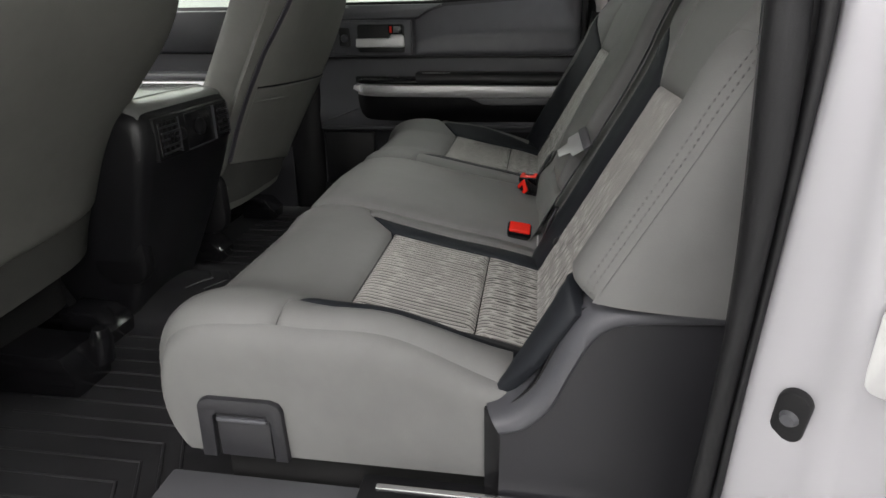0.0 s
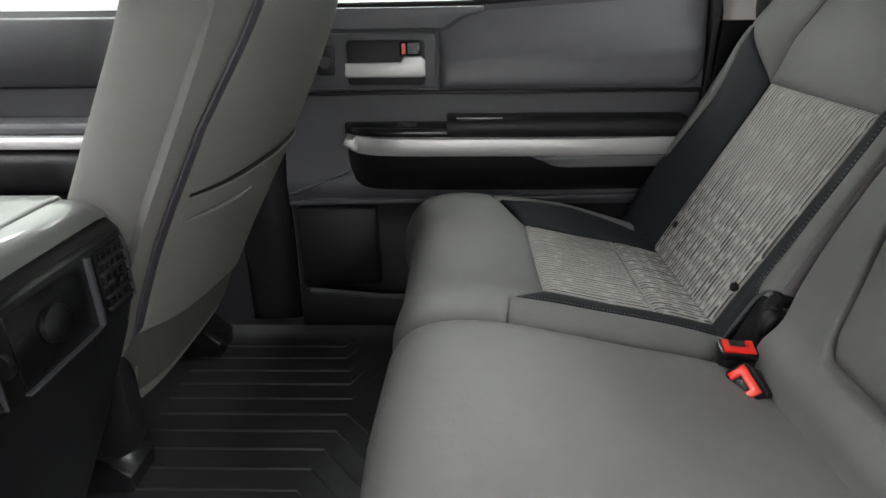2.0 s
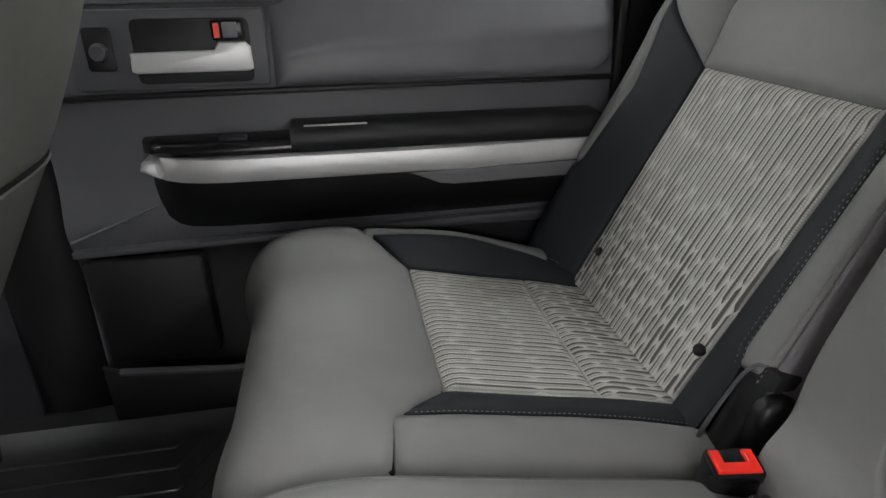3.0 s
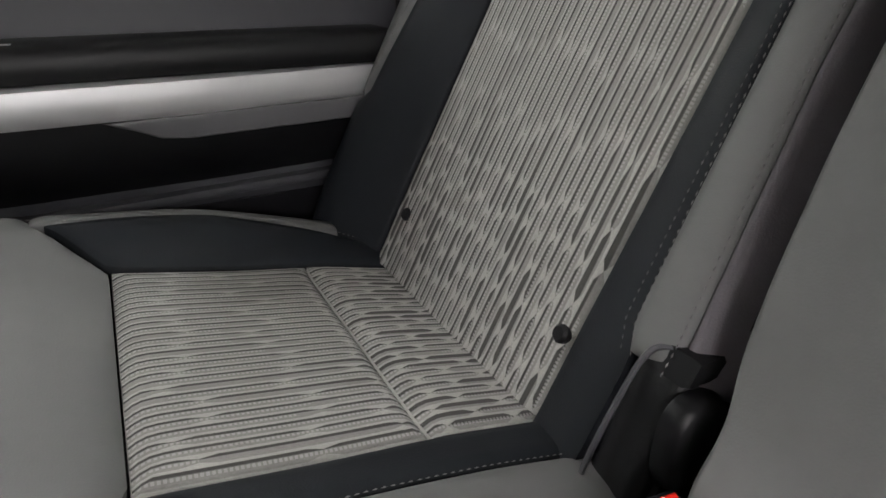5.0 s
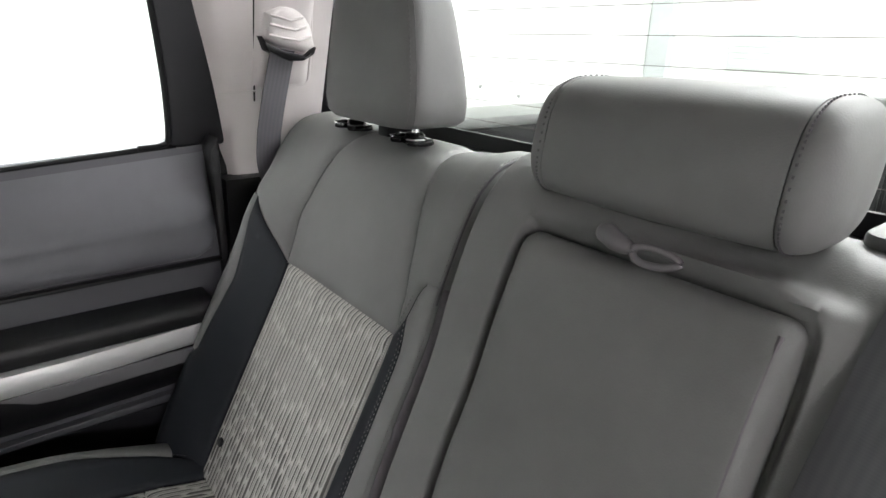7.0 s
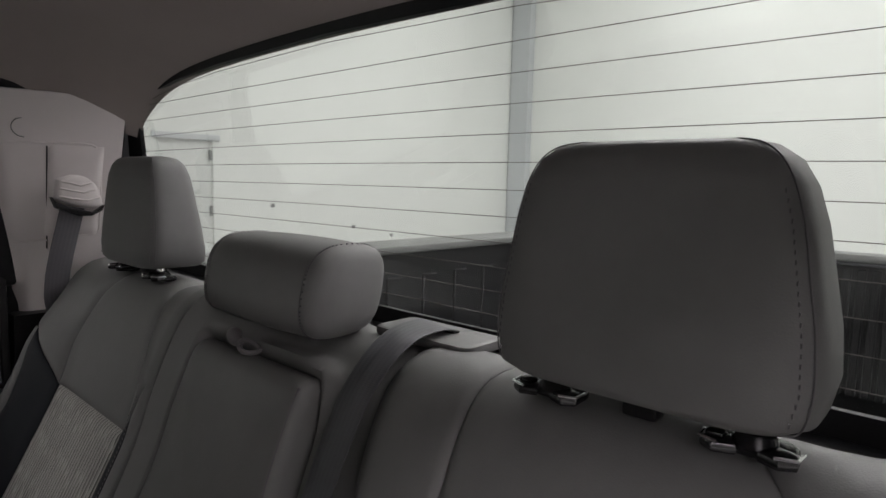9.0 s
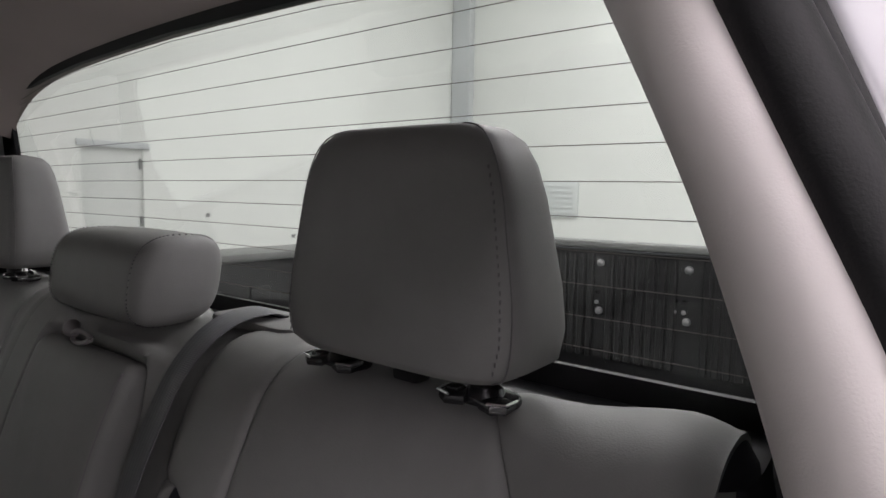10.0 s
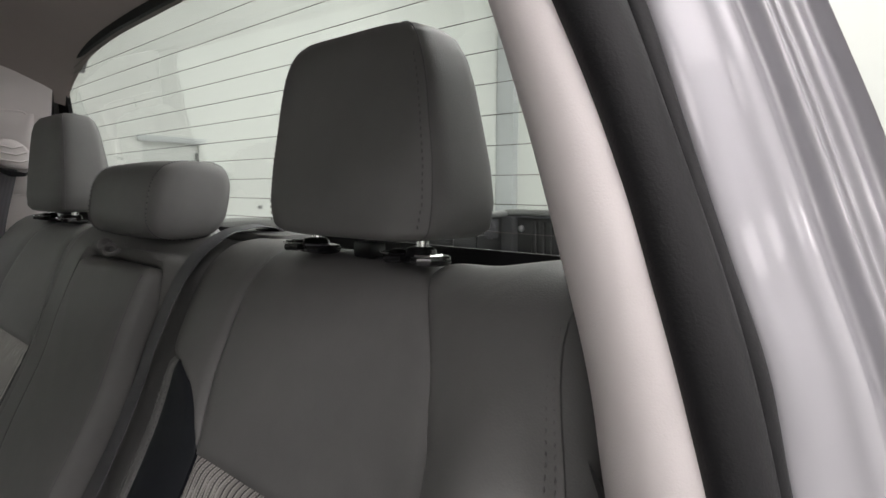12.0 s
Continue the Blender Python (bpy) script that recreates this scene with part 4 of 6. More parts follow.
# cloth pull strap at the top of the armrest panel
proud = lambda z, w, h: padded(zb(z), w) + Vector((-0.80, 0, 0.60)) * (h + 0.002)
tab = tube(spline([proud(0.856, 0.052, -0.004), proud(0.856, 0.046, 0.004), proud(0.854, 0.032, 0.008), proud(0.852, 0.012, 0.009)], 14), [0.004, 0.007, 0.0085, 0.009, 0.009, 0.009, 0.0088, 0.0085, 0.0085, 0.008, 0.0075, 0.0065, 0.005, 0.003], 12)
pull = part("pull_strap", tab, M_TAB, mid_back, "grey cloth pull strap", 60)
eye = []
hub = proud(0.851, -0.005, 0.009)
for k in range(25):
    a = 2 * math.pi * k / 24
    rise = 0.0066 * math.sin(a) * (1 - 0.35 * math.cos(a - 0.4))
    eye.append((hub.x + 0.35 * rise + 0.10 * 0.019 * math.cos(a), hub.y - 0.019 * math.cos(a), hub.z + 0.93 * rise))
part("pull_loop", tube(eye, 0.0031, 10), M_TAB, pull, "", 60)

# wide low middle head restraint: one bolster with two sewn end caps
mid_rest = thing("head_restraint", (0.6, 0, 0.89), "low wide grey vinyl middle head restraint lying on the backrest", "headrest", "rear head restraints")


MY = 0.030


def sausage(y, r):
    k = 1.0 - 0.06 * (abs(y) / 0.16) ** 2
    ring = superring(0.636, 0.941, y + MY, 0.057 * r * k, 0.055 * r * k, 3.0, 40, axis="y")
    return [(a + (c - 0.941) * 0.18, b, c) for a, b, c in ring]


part("cushion", loft([sausage(y, r) for y, r in ((-0.104, 0.985), (-0.100, 1.0), (-0.05, 1.015), (0, 1.02), (0.05, 1.015), (0.100, 1.0), (0.104, 0.985))]), M_GREY, mid_rest, "", 70)
for w in (-1, 1):
    cap = part("end_cap", loft([sausage(w * y, r) for y, r in ((0.105, 0.985), (0.1075, 1.0), (0.114, 0.985), (0.120, 0.94), (0.1255, 0.85), (0.1295, 0.70), (0.132, 0.46), (0.133, 0.15))]), M_GREY, mid_rest, "", 70)
    ring = [Vector(p) for p in sausage(w * 0.1085, 1.004)]
    bm = bmesh.new()
    for a, b in zip(ring, ring[1:] + ring[:1]):
        for f in (0.2, 0.7):
            bmesh.ops.create_cube(bm, size=1, matrix=Matrix.Translation(a.lerp(b, f)) @ Matrix.Diagonal((0.002, 0.0012, 0.002, 1)))
    part("stitching", bm, M_STITCH_DARK, cap, "", False)

# ---------------------------------------------------------------- seat belts and buckles
belt = thing("seat_belt", (0.64, -0.19, 0.91), "grey middle seat belt lying down the backrest from its shelf slot", "seat belt", "rear seat belts")
run = [(0.735, -0.166, 0.86), (0.725, -0.166, 0.890), (0.70, -0.167, 0.906), (0.655, -0.166, 0.904), (0.618, -0.167, 0.887)]
for z in (0.855, 0.82, 0.77, 0.72, 0.66, 0.60, 0.545, 0.50, 0.45, 0.40, 0.36):
    p = surf_mb(zb(z), 0.12)
    run.append((p.x - 0.010 + 0.002 * min(1.0, max(0.0, (0.7 - z) / 0.1)), -0.160 - 0.006 * max(0.0, (z - 0.77) / 0.085) + 0.006 * min(1.0, max(0.0, (0.77 - z) / 0.17)), p.z + 0.003))
part("webbing", ribbon(spline(run, 90), (0.25, 1, 0.0), 0.056, 0.0016), M_BELT, belt)
tongue = part("latch_tongue", plate([(0.0, 0.0), (0.03, 0.0), (0.034, 0.012), (0.06, 0.016), (0.06, 0.034), (0.034, 0.038), (0.03, 0.05), (0, 0.05), (-0.006, 0.025)], "z", -0.0012, 0.0012, 0.0006), M_TONGUE, belt,
              "pale steel latch plate")
holder = part("tongue_grip", box((-0.016, -0.003, -0.006), (0.004, 0.053, 0.006), 0.004), M_TRIMGREY, tongue)
way = Vector((-0.80, 0.22, -0.56)).normalized()
face = Vector((-0.45, -0.6, 0.65))
face = (face - way * face.dot(way)).normalized()
across = face.cross(way)
seat_m = Matrix(((way.x, across.x, face.x, 0.432), (way.y, across.y, face.y, -0.150), (way.z, across.z, face.z, 0.567), (0, 0, 0, 1)))
for o in (tongue, holder):
    o.data.transform(seat_m @ Matrix.Translation((0, -0.021, 0)) @ Matrix.Scale(0.90, 4))
slot = thing("belt_guide", (0.68, -0.19, 0.905), "grey plastic belt guide on the seat top", "belt guide")
part("guide_plate", plate(rounded(0.664, -0.245, 0.735, -0.098, 0.016), "z", 0.888, 0.900, 0.004), M_GUIDE, slot)
part("guide_slot", plate(rounded(0.700, -0.196, 0.712, -0.136, 0.004), "z", 0.9005, 0.902), M_BLACK, slot)


def buckle(at, turn, open_face, label):
    ob = thing("belt_buckle", at, label, "buckle", "belt buckles")
    m = Matrix.Translation(at) @ turn @ Matrix.Scale(0.86, 4)
    body = box((-0.017, -0.026, -0.075), (0.017, 0.026, 0.0), 0.006)
    body.transform(m)
    part("buckle_body", body, M_BLACK, ob)
    collar = plate(rounded(-0.0185, -0.0275, 0.0185, 0.0275, 0.007), "z", -0.012, 0.0012, 0.002)
    collar.transform(m)
    part("buckle_rim", collar, M_GLOSS, ob)
    if open_face:
        outline = [(-0.023, -0.002), (0.023, -0.002), (0.023, 0.026), (0.012, 0.026), (0.012, 0.010), (-0.012, 0.010), (-0.012, 0.026), (-0.023, 0.026)]
        red = plate([(b - 0.012, a) for a, b in outline], "z", -0.002, 0.0055, 0.0024, 3)
    else:
        red = box((-0.0155, -0.0245, -0.003), (0.0155, 0.0245, 0.0075), 0.0045, 3)
    red.transform(m)
    part("release_button", red, M_RED, ob, "bright red press button")
    stalk = box((-0.010, -0.020, -0.16), (0.010, 0.020, -0.07), 0.004)
    stalk.transform(m)
    part("stalk", stalk, M_BLACK, ob)
    return ob


def facing(wide, normal):
    """A turn that lays local y along wide and local z along normal."""
    w = Vector(wide).normalized()
    n = Vector(normal)
    n = (n - w * n.dot(w)).normalized()
    x = w.cross(n)
    return Matrix(((x.x, w.x, n.x, 0), (x.y, w.y, n.y, 0), (x.z, w.z, n.z, 0), (0, 0, 0, 1)))


buckle((0.322, 0.115, 0.392), facing((0.22, -0.85, -0.40), (-0.72, -0.42, 0.55)), True, "black belt buckle with red button lying on the middle cushion")
buckle((0.334, 0.170, 0.408), facing((-1, 0.15, 0), (-0.12, -0.12, 1)), True, "black belt buckle with red button standing in the seat gap")
buckle((0.322, -0.176, 0.394), facing((1.0, 0.05, -0.16), (-0.10, -0.42, 0.85)), False, "black belt buckle with red button beside the driver-side cushion")

# black hinge cover between the passenger and middle backrests
def hinge_cover(side):
    ob = thing("hinge_cover", (0.38, side * 0.21, 0.36), "black plastic hinge cover between two backrests", "hinge cover", "hinge covers")
    if side < 0:
        part("cover", plate([(0.345, 0.33), (0.358, 0.372), (0.372, 0.402), (0.384, 0.41), (0.42, 0.41), (0.44, 0.34)], "y", -0.248, -0.206, 0.008, 3), M_BLACK, ob)
        return ob
    line = [(0.350, 0.34), (0.366, 0.385), (0.384, 0.430), (0.394, 0.452), (0.404, 0.460), (0.436, 0.454), (0.46, 0.36)]
    a, b = sorted((side * 0.211, side * 0.250))
    part("cover", plate(line, "y", a, b, 0.010, 3), M_BLACK, ob)
    rim = spline([(0.345, side * 0.240, 0.362), (0.3555, side * 0.2405, 0.392), (0.3735, side * 0.2405, 0.428), (0.385, side * 0.240, 0.448), (0.394, side * 0.237, 0.4575), (0.400, side * 0.226, 0.4605), (0.402, side * 0.211, 0.458)], 40)
    part("rolled_lip", tube(rim, 0.0022, 8), M_TRIMGREY, ob, "thin raised lip")
    a, b = sorted((side * 0.207, side * 0.246))
    part("hood", plate([(0.390, 0.446), (0.398, 0.4625), (0.432, 0.462), (0.44, 0.44)], "y", a, b, 0.005), M_BLACK, ob)
    if side > 0:
        cap = loft([superring(0.398, 0.408, w, 0.024 * r, 0.034 * r, 3.0, 28, axis="y") for w, r in ((0.212, 1.0), (0.204, 1.0), (0.199, 0.94), (0.196, 0.80), (0.195, 0.4))])
        part("pivot_cap", cap, M_BLACK, ob, "round black pivot cap", 60)
    return ob


hinge_cover(1)
hinge_cover(-1)
anchor_strap = thing("belt_end", (0.37, -0.200, 0.36), "black belt end with a small steel plate in the seat gap", "belt anchor")
part("strap", ribbon(spline([(0.352, -0.199, 0.33), (0.366, -0.199, 0.372), (0.380, -0.197, 0.418), (0.392, -0.194, 0.446)], 16), (0.3, 1, 0.0), 0.030, 0.003), M_BELT_DARK, anchor_strap)
part("steel_plate", box((0.356, -0.212, 0.372), (0.359, -0.200, 0.392), 0.001), M_TONGUE, anchor_strap, "small steel end plate")

# ---------------------------------------------------------------- front seats


def front_seat(y0, dx, prof, slim, label):
    ob = thing("front_seat", (-0.75 + dx, y0, 0.12), label, "car seat", "front seats")
    upright = eased(prof, 0.03)
    xb = upright
    half = eased([(0.24, 0.228), (0.36, 0.248 - slim), (0.50, 0.285 - slim), (0.60, 0.300 - slim), (0.70, 0.298), (0.80, 0.284), (0.90, 0.255), (1.0, 0.20)], 0.03)

    def surf(s, w):
        f = abs(w) / half(s)
        return Vector((xb(s) + dx - 0.055 * f ** 4, y0 + w, s))
    inb = 1 if y0 < 0 else -1
    shell = [superring(xb(z) + dx - 0.105, y0, z, 0.092, half(z) - 0.004, 3.4, 36) for z in (0.345 if y0 < 0 else 0.26, 0.37, 0.45, 0.58, 0.70, 0.80, 0.88, 0.95, 1.0)]
    part("backrest", loft(shell), M_GREY_FRONT, ob, "", 60)
    cut = 0.836
    plain_back = y0 < 0
    seam = between([(0.30, 0.88), (0.55, 0.90), (0.7, 0.89), (cut, 0.80)])
    foot = lambda v: (0.420 - 0.040 * v) if plain_back else (0.412 - 0.085 * v)
    if plain_back:
        quilt("back_panel", lambda u, v: (foot(v) + (cut - foot(v)) * u, inb * half(foot(v) + (cut - foot(v)) * u) * (0.985 - 1.97 * v)), surf, M_GREY_FRONT, ob, "", (30, 34), 0.004, 0.006, "bt", 0.001, True)
    else:
        quilt("back_panel", lambda u, v: (foot(v) + (cut - foot(v)) * u, inb * half(foot(v) + (cut - foot(v)) * u) * (seam(foot(v) + (cut - foot(v)) * u) - (0.985 + seam(foot(v) + (cut - foot(v)) * u)) * v)), surf,
              M_GREY_FRONT, ob, "", (30, 30), 0.0018, 0.005, "lbt", 0.0005, True)
        quilt("side_panel", lambda u, v: (foot(v) + (cut - foot(v)) * u, inb * half(foot(v) + (cut - foot(v)) * u) * (seam(foot(v) + (cut - foot(v)) * u) + 0.02 + (0.975 - seam(foot(v) + (cut - foot(v)) * u)) * v)), surf,
              M_GREY_FRONT, ob, "", (30, 12), 0.0018, 0.005, "lbt", 0.0005, True)
    quilt("upper_panel", lambda u, v: (cut + 0.002 + 0.155 * u, half(cut + 0.155 * u) * (-0.985 + 1.97 * v)), surf, M_GREY_FRONT, ob, "", (12, 30), 0.004, 0.006, "b", 0.002, True)
    if not plain_back:
        band = [surf(0.42 + (cut - 0.42) * k / 40, inb * half(0.42 + (cut - 0.42) * k / 40) * (seam(0.42 + (cut - 0.42) * k / 40) + 0.01)) + Vector((0.001, 0, 0)) for k in range(41)]
        part("welt", ribbon(band, (0.1, 1, 0), 0.021, 0.003), M_BAND, ob, "slate violet band down the backrest")
        # map pocket with a slack mouth
        def pocket(s, w):
            p = surf(s, w)
            slack = max(0.0, 1 - abs(w) / (0.96 * half(s)))
            return p + Vector((0.0015 + 0.010 * slack * max(0.0, (s - 0.44) / 0.16), 0, 0))
        mouth = between([(-0.8, 0.613), (0.8, 0.597)])
        quilt("map_pocket", lambda u, v: (foot(v) + 0.004 + (mouth(v * 1.6 - 0.8) - foot(v) - 0.004) * u, inb * half(foot(v) + (mouth(v * 1.6 - 0.8) - foot(v)) * u) * (0.84 - 1.80 * v)), pocket, M_GREY_FRONT, ob,
              "slack grey cloth map pocket", (24, 26), 0.0012, 0.02, "lr", 0.0, True, 0.004)
        lip = [pocket(mouth(1.6 * k / 20 - 0.8), inb * half(0.60) * (0.84 - 1.79 * k / 20)) for k in range(21)]
        part("pocket_hem", tube(lip, 0.0022, 8), M_GREY_FRONT, ob)
        # black cord drawn for the shade inside the pocket's mouth
        part("pocket_mouth_shade", tube([q + Vector((-0.0015, 0, 0.0042)) for q in lip], 0.0030, 6), M_FOAM, ob, "dark cord standing in for the shade behind the pocket hem")
        part("pocket_fold", tube([q + Vector((-0.012, 0, -0.030)) for q in lip[:7]], [0.0012, 0.003, 0.0036, 0.0036, 0.003, 0.002, 0.0008], 8), M_GREY_FRONT, ob)
        quilt("skirt", lambda u, v: (0.285 + (0.392 + 0.03 * inb * (2 * v - 1) - 0.285) * u, half(0.36) * (-0.985 + 1.97 * v)), lambda s, w: surf(s, w) + Vector((-0.004, 0, 0)), M_SKIRT, ob, "grey cloth skirt under the backrest, its shade put into the colour", (8, 24), 0.003, 0.006, "t", 0.0, True)
    else:
        quilt("skirt", lambda u, v: (foot(v) - 0.095 + 0.093 * u, inb * half(foot(v)) * (0.985 - 1.97 * v)), lambda s, w: surf(s, w) + Vector((-0.004, 0, 0)), M_SKIRT, ob, "grey cloth skirt under the backrest, its shade put into the colour", (8, 24), 0.003, 0.006, "t", 0.0, True)
    base = [superring(-0.91 + dx, y0, z, 0.27, 0.225, 5, 36) for z in (0.20, 0.24, 0.34, 0.37)]
    part("seat_base", loft(base), M_FOAM, ob, "", 60)
    recl = plate(rounded(-0.62 + dx, 0.22, -0.485 + dx, 0.40, 0.05), "y", y0 + inb * 0.232, y0 + inb * 0.272, 0.012)
    part("recliner_cover", recl, M_BLACK, ob, "black plastic recliner cover")
    part("head_restraint", loft([superring(-0.245 + dx, y0, z, a, b, 4, 36) for z, a, b in ((1.03, 0.03, 0.10), (1.05, 0.05, 0.125), (1.12, 0.055, 0.13), (1.18, 0.05, 0.12), (1.205, 0.03, 0.09))]), M_GREY_FRONT, ob, "", 60)
    for w in (-0.07, 0.07):
        part("post", tube([(-0.275 + dx, y0 + w, 0.96), (-0.25 + dx, y0 + w, 1.06)], 0.006, 10), M_CHROME, ob)
    for w in (-0.19, 0.19):
        rail = part("seat_rail", box((-1.05 + dx, y0 + w - 0.025, 0.125), (-0.56 + dx, y0 + w + 0.025, 0.165), 0.006), M_BLACK, ob)
        part("rail_end_cap", plate([(-0.66 + dx, 0.118), (-0.545 + dx, 0.118), (-0.54 + dx, 0.15), (-0.575 + dx, 0.185), (-0.66 + dx, 0.19)], "y", y0 + w - 0.042, y0 + w + 0.042, 0.008), M_GLOSS, rail)
        part("riser", plate([(-0.98 + dx, 0.16), (-0.64 + dx, 0.16), (-0.68 + dx, 0.24), (-0.94 + dx, 0.24)], "y", y0 + w - 0.012, y0 + w + 0.012), M_BLACK, ob)
    if plain_back:
        cover = part("rail_cover", plate([(-0.74, 0.112), (-0.50, 0.112), (-0.495, 0.15), (-0.515, 0.198), (-0.74, 0.206)], "y", -0.455, -0.350, 0.008), M_GLOSS, ob, "gloss black rail cover")
        part("cover_knob", tube([(-0.50, -0.372, 0.15), (-0.49, -0.372, 0.20), (-0.488, -0.372, 0.222)], [0.024, 0.022, 0.014], 16), M_GLOSS, cover)
    return ob


PASSENGER_BACK = [(0.24, -0.510), (0.30, -0.490), (0.36, -0.462), (0.46, -0.412), (0.55, -0.365), (0.68, -0.295), (0.80, -0.238), (0.90, -0.205), (1.0, -0.19)]
DRIVER_BACK = [(0.24, -0.575), (0.36, -0.548), (0.51, -0.500), (0.59, -0.455), (0.63, -0.425), (0.69, -0.378), (0.755, -0.315), (0.843, -0.262), (0.92, -0.235), (1.0, -0.22)]
front_seat(0.425, 0.0, PASSENGER_BACK, 0.0, "front passenger seat in grey cloth with a map pocket")
front_seat(-0.42, -0.012, DRIVER_BACK, 0.022, "front driver seat in plain grey cloth")

# ---------------------------------------------------------------- centre console
console = thing("centre_console", (-0.8, -0.02, 0.10), "dark centre console with two rear air vents and a power socket", "console")
CON = [(-0.424, 0.594), (-0.419, 0.560), (-0.424, 0.520), (-0.440, 0.462), (-0.490, 0.33), (-0.545, 0.20), (-0.585, 0.112), (-1.5, 0.112), (-1.5, 0.620), (-0.60, 0.622), (-0.50, 0.621), (-0.462, 0.618), (-0.438, 0.610)]
rings = []
for y, k in ((-0.222, 0.030), (-0.216, 0.014), (-0.204, 0.004), (-0.19, 0.0), (0.123, 0.0), (0.137, 0.004), (0.149, 0.014), (0.155, 0.030)):
    rings.append([(x - (k if x > -1.4 else 0), y * (1 - 0.28 * max(0, (0.5 - z) / 0.4)), z - (k * 0.7 if z > 0.55 else 0)) for x, z in CON])
part("console_body", loft(rings), M_CONSOLE, console, "black grained console body", 50)
top = []
for y, k in ((-0.205, 0.010), (-0.195, 0.002), (-0.17, 0.0), (0.103, 0.0), (0.128, 0.002), (0.138, 0.010)):
    top.append([(x, y, z - k) for x, z in ((-0.481, 0.6225), (-0.481, 0.6300), (-0.470, 0.6292), (-0.452, 0.6255), (-0.440, 0.6190), (-0.434, 0.6105), (-0.440, 0.6085), (-0.455, 0.6150))])
part("top_cover", loft(top), M_LID, console, "smooth charcoal rear cover, window sheen put into its pale colour", 60)
part("armrest_lid", box((-0.98, -0.205, 0.615), (-0.484, 0.138, 0.6315), 0.007, 3), M_LID, console, "smooth charcoal armrest lid, window sheen put into its pale colour")
part("vent_panel", box((-0.440, -0.184, 0.508), (-0.4165, 0.120, 0.598), 0.006), M_BLACK, console)
for a, b in ((-0.176, -0.104), (0.056, 0.112)):
    vent = part("air_vent", box((-0.428, a, 0.516), (-0.4135, b, 0.590), 0.004), M_GLOSS, console, "black air vent with slats")
    for k in range(5):
        part("slat", box((-0.417, a + 0.004, 0.522 + k * 0.0135), (-0.4095, b - 0.004, 0.526 + k * 0.0135), 0.001, 1), M_TRIMDARK, vent)
    for k in range(4):
        y = a + 0.010 + k * (b - a - 0.02) / 3
        part("slat", box((-0.4155, y - 0.001, 0.520), (-0.4115, y + 0.001, 0.586)), M_BLACK, vent)
    part("vent_tab", box((-0.411, (a + b) / 2 - 0.006, 0.548), (-0.402, (a + b) / 2 + 0.006, 0.555), 0.002), M_GLOSS, vent)
    part("vent_edge", box((-0.417, b + 0.001, 0.516), (-0.4125, b + 0.003, 0.590)), M_PLASTIC, vent, "thin grey edge")
part("thumbwheel", tube([(-0.419, -0.094, 0.553), (-0.419, -0.088, 0.553)], 0.014, 16), M_BLACK, console)
socket_plate = part("socket_plate", box((-0.426, -0.076, 0.514), (-0.4145, 0.042, 0.592), 0.003), M_GLOSS, console)
part("socket_cap", tube([(-0.416, -0.022, 0.556), (-0.409, -0.022, 0.556), (-0.406, -0.022, 0.556)], [0.019, 0.019, 0.015], 24), M_BLACK, socket_plate, "round power socket cap")
part("plate_edge", box((-0.417, -0.076, 0.512), (-0.411, 0.042, 0.5145)), M_PLASTIC, socket_plate)
part("plate_edge", box((-0.417, 0.043, 0.514), (-0.411, 0.047, 0.592)), M_PLASTIC, socket_plate)

# ---------------------------------------------------------------- floor, mats, sills
FZ = 0.095
structure("floor", box((-1.9, -0.80, FZ - 0.06), (0.86, 0.80, FZ)), M_CARPET, "black carpeted cab floor", "floor")
mat = thing("floor_mat", (-0.3, -0.3, FZ), "black rubber floor mat with raised chevron ribs", "floor mat", "floor mats")


def mat_z(x, y):
    hump = 0.055 * max(0.0, 1 - (abs(y + 0.02) / 0.16) ** 2) ** 0.8 if abs(y + 0.02) < 0.16 else 0.0
    return FZ + 0.012 + hump * (0.4 + 0.6 * min(1, max(0, (0.0 - x) / 0.4)))


def mat_sheet(u, v):
    x, y = -0.70 + 0.74 * u, -0.80 + 1.50 * v
    rim = 0.02 * (math.exp(-((v) / 0.012) ** 2) + math.exp(-((1 - v) / 0.012) ** 2))
    return (x, y, mat_z(x, y) + rim)


part("mat_sheet", sheet(mat_sheet, 40, 90, thick=0.008), M_MAT, mat, "", 60)


def rib(points):
    line = []
    for a, b in zip(points, points[1:]):
        for k in range(10):
            x, y = a[0] + (b[0] - a[0]) * k / 9, a[1] + (b[1] - a[1]) * k / 9
            line.append((x, y, mat_z(x, y) + 0.001))
    return tube(line, 0.0028, 6)


for sgn in (-1, 1):
    for k in range(11):
        y = 0.215 + k * 0.047
        turn = -0.235 - 0.012 * abs(k - 4.5)
        bend = -0.10 if k < 5 else 0.10
        reach = 0.09 if k < 5 else 0.05
        if y + bend * 0.9 > 0.79:
            bend = 0.79 - y
        part("rib", rib([(-0.60, sgn * y), (turn, sgn * y), (turn + reach, sgn * (y + bend))]), M_MAT, mat)
for k in range(6):
    part("rib", rib([(-0.50 + k * 0.05, -0.06), (-0.46 + k * 0.05, 0.0), (-0.50 + k * 0.05, 0.06)]), M_MAT, mat)

structure("underseat_bin", box((-0.055, -0.69, FZ), (0.80, 0.69, 0.262), 0.01), M_FOAM, "black box section under the rear bench", "storage box")
sill = thing("door_sill", (0, -0.76, 0.1), "grey plastic sill step plate with a bright metal edge", "door sill", "", "structure")
part("sill_plate", plate([(-0.69, 0.10), (-0.69, 0.19), (-0.705, 0.215), (-0.80, 0.215), (-0.84, 0.19), (-0.84, 0.05)], "x", -0.13, 0.14, 0.005), M_TRIMGREY, sill)
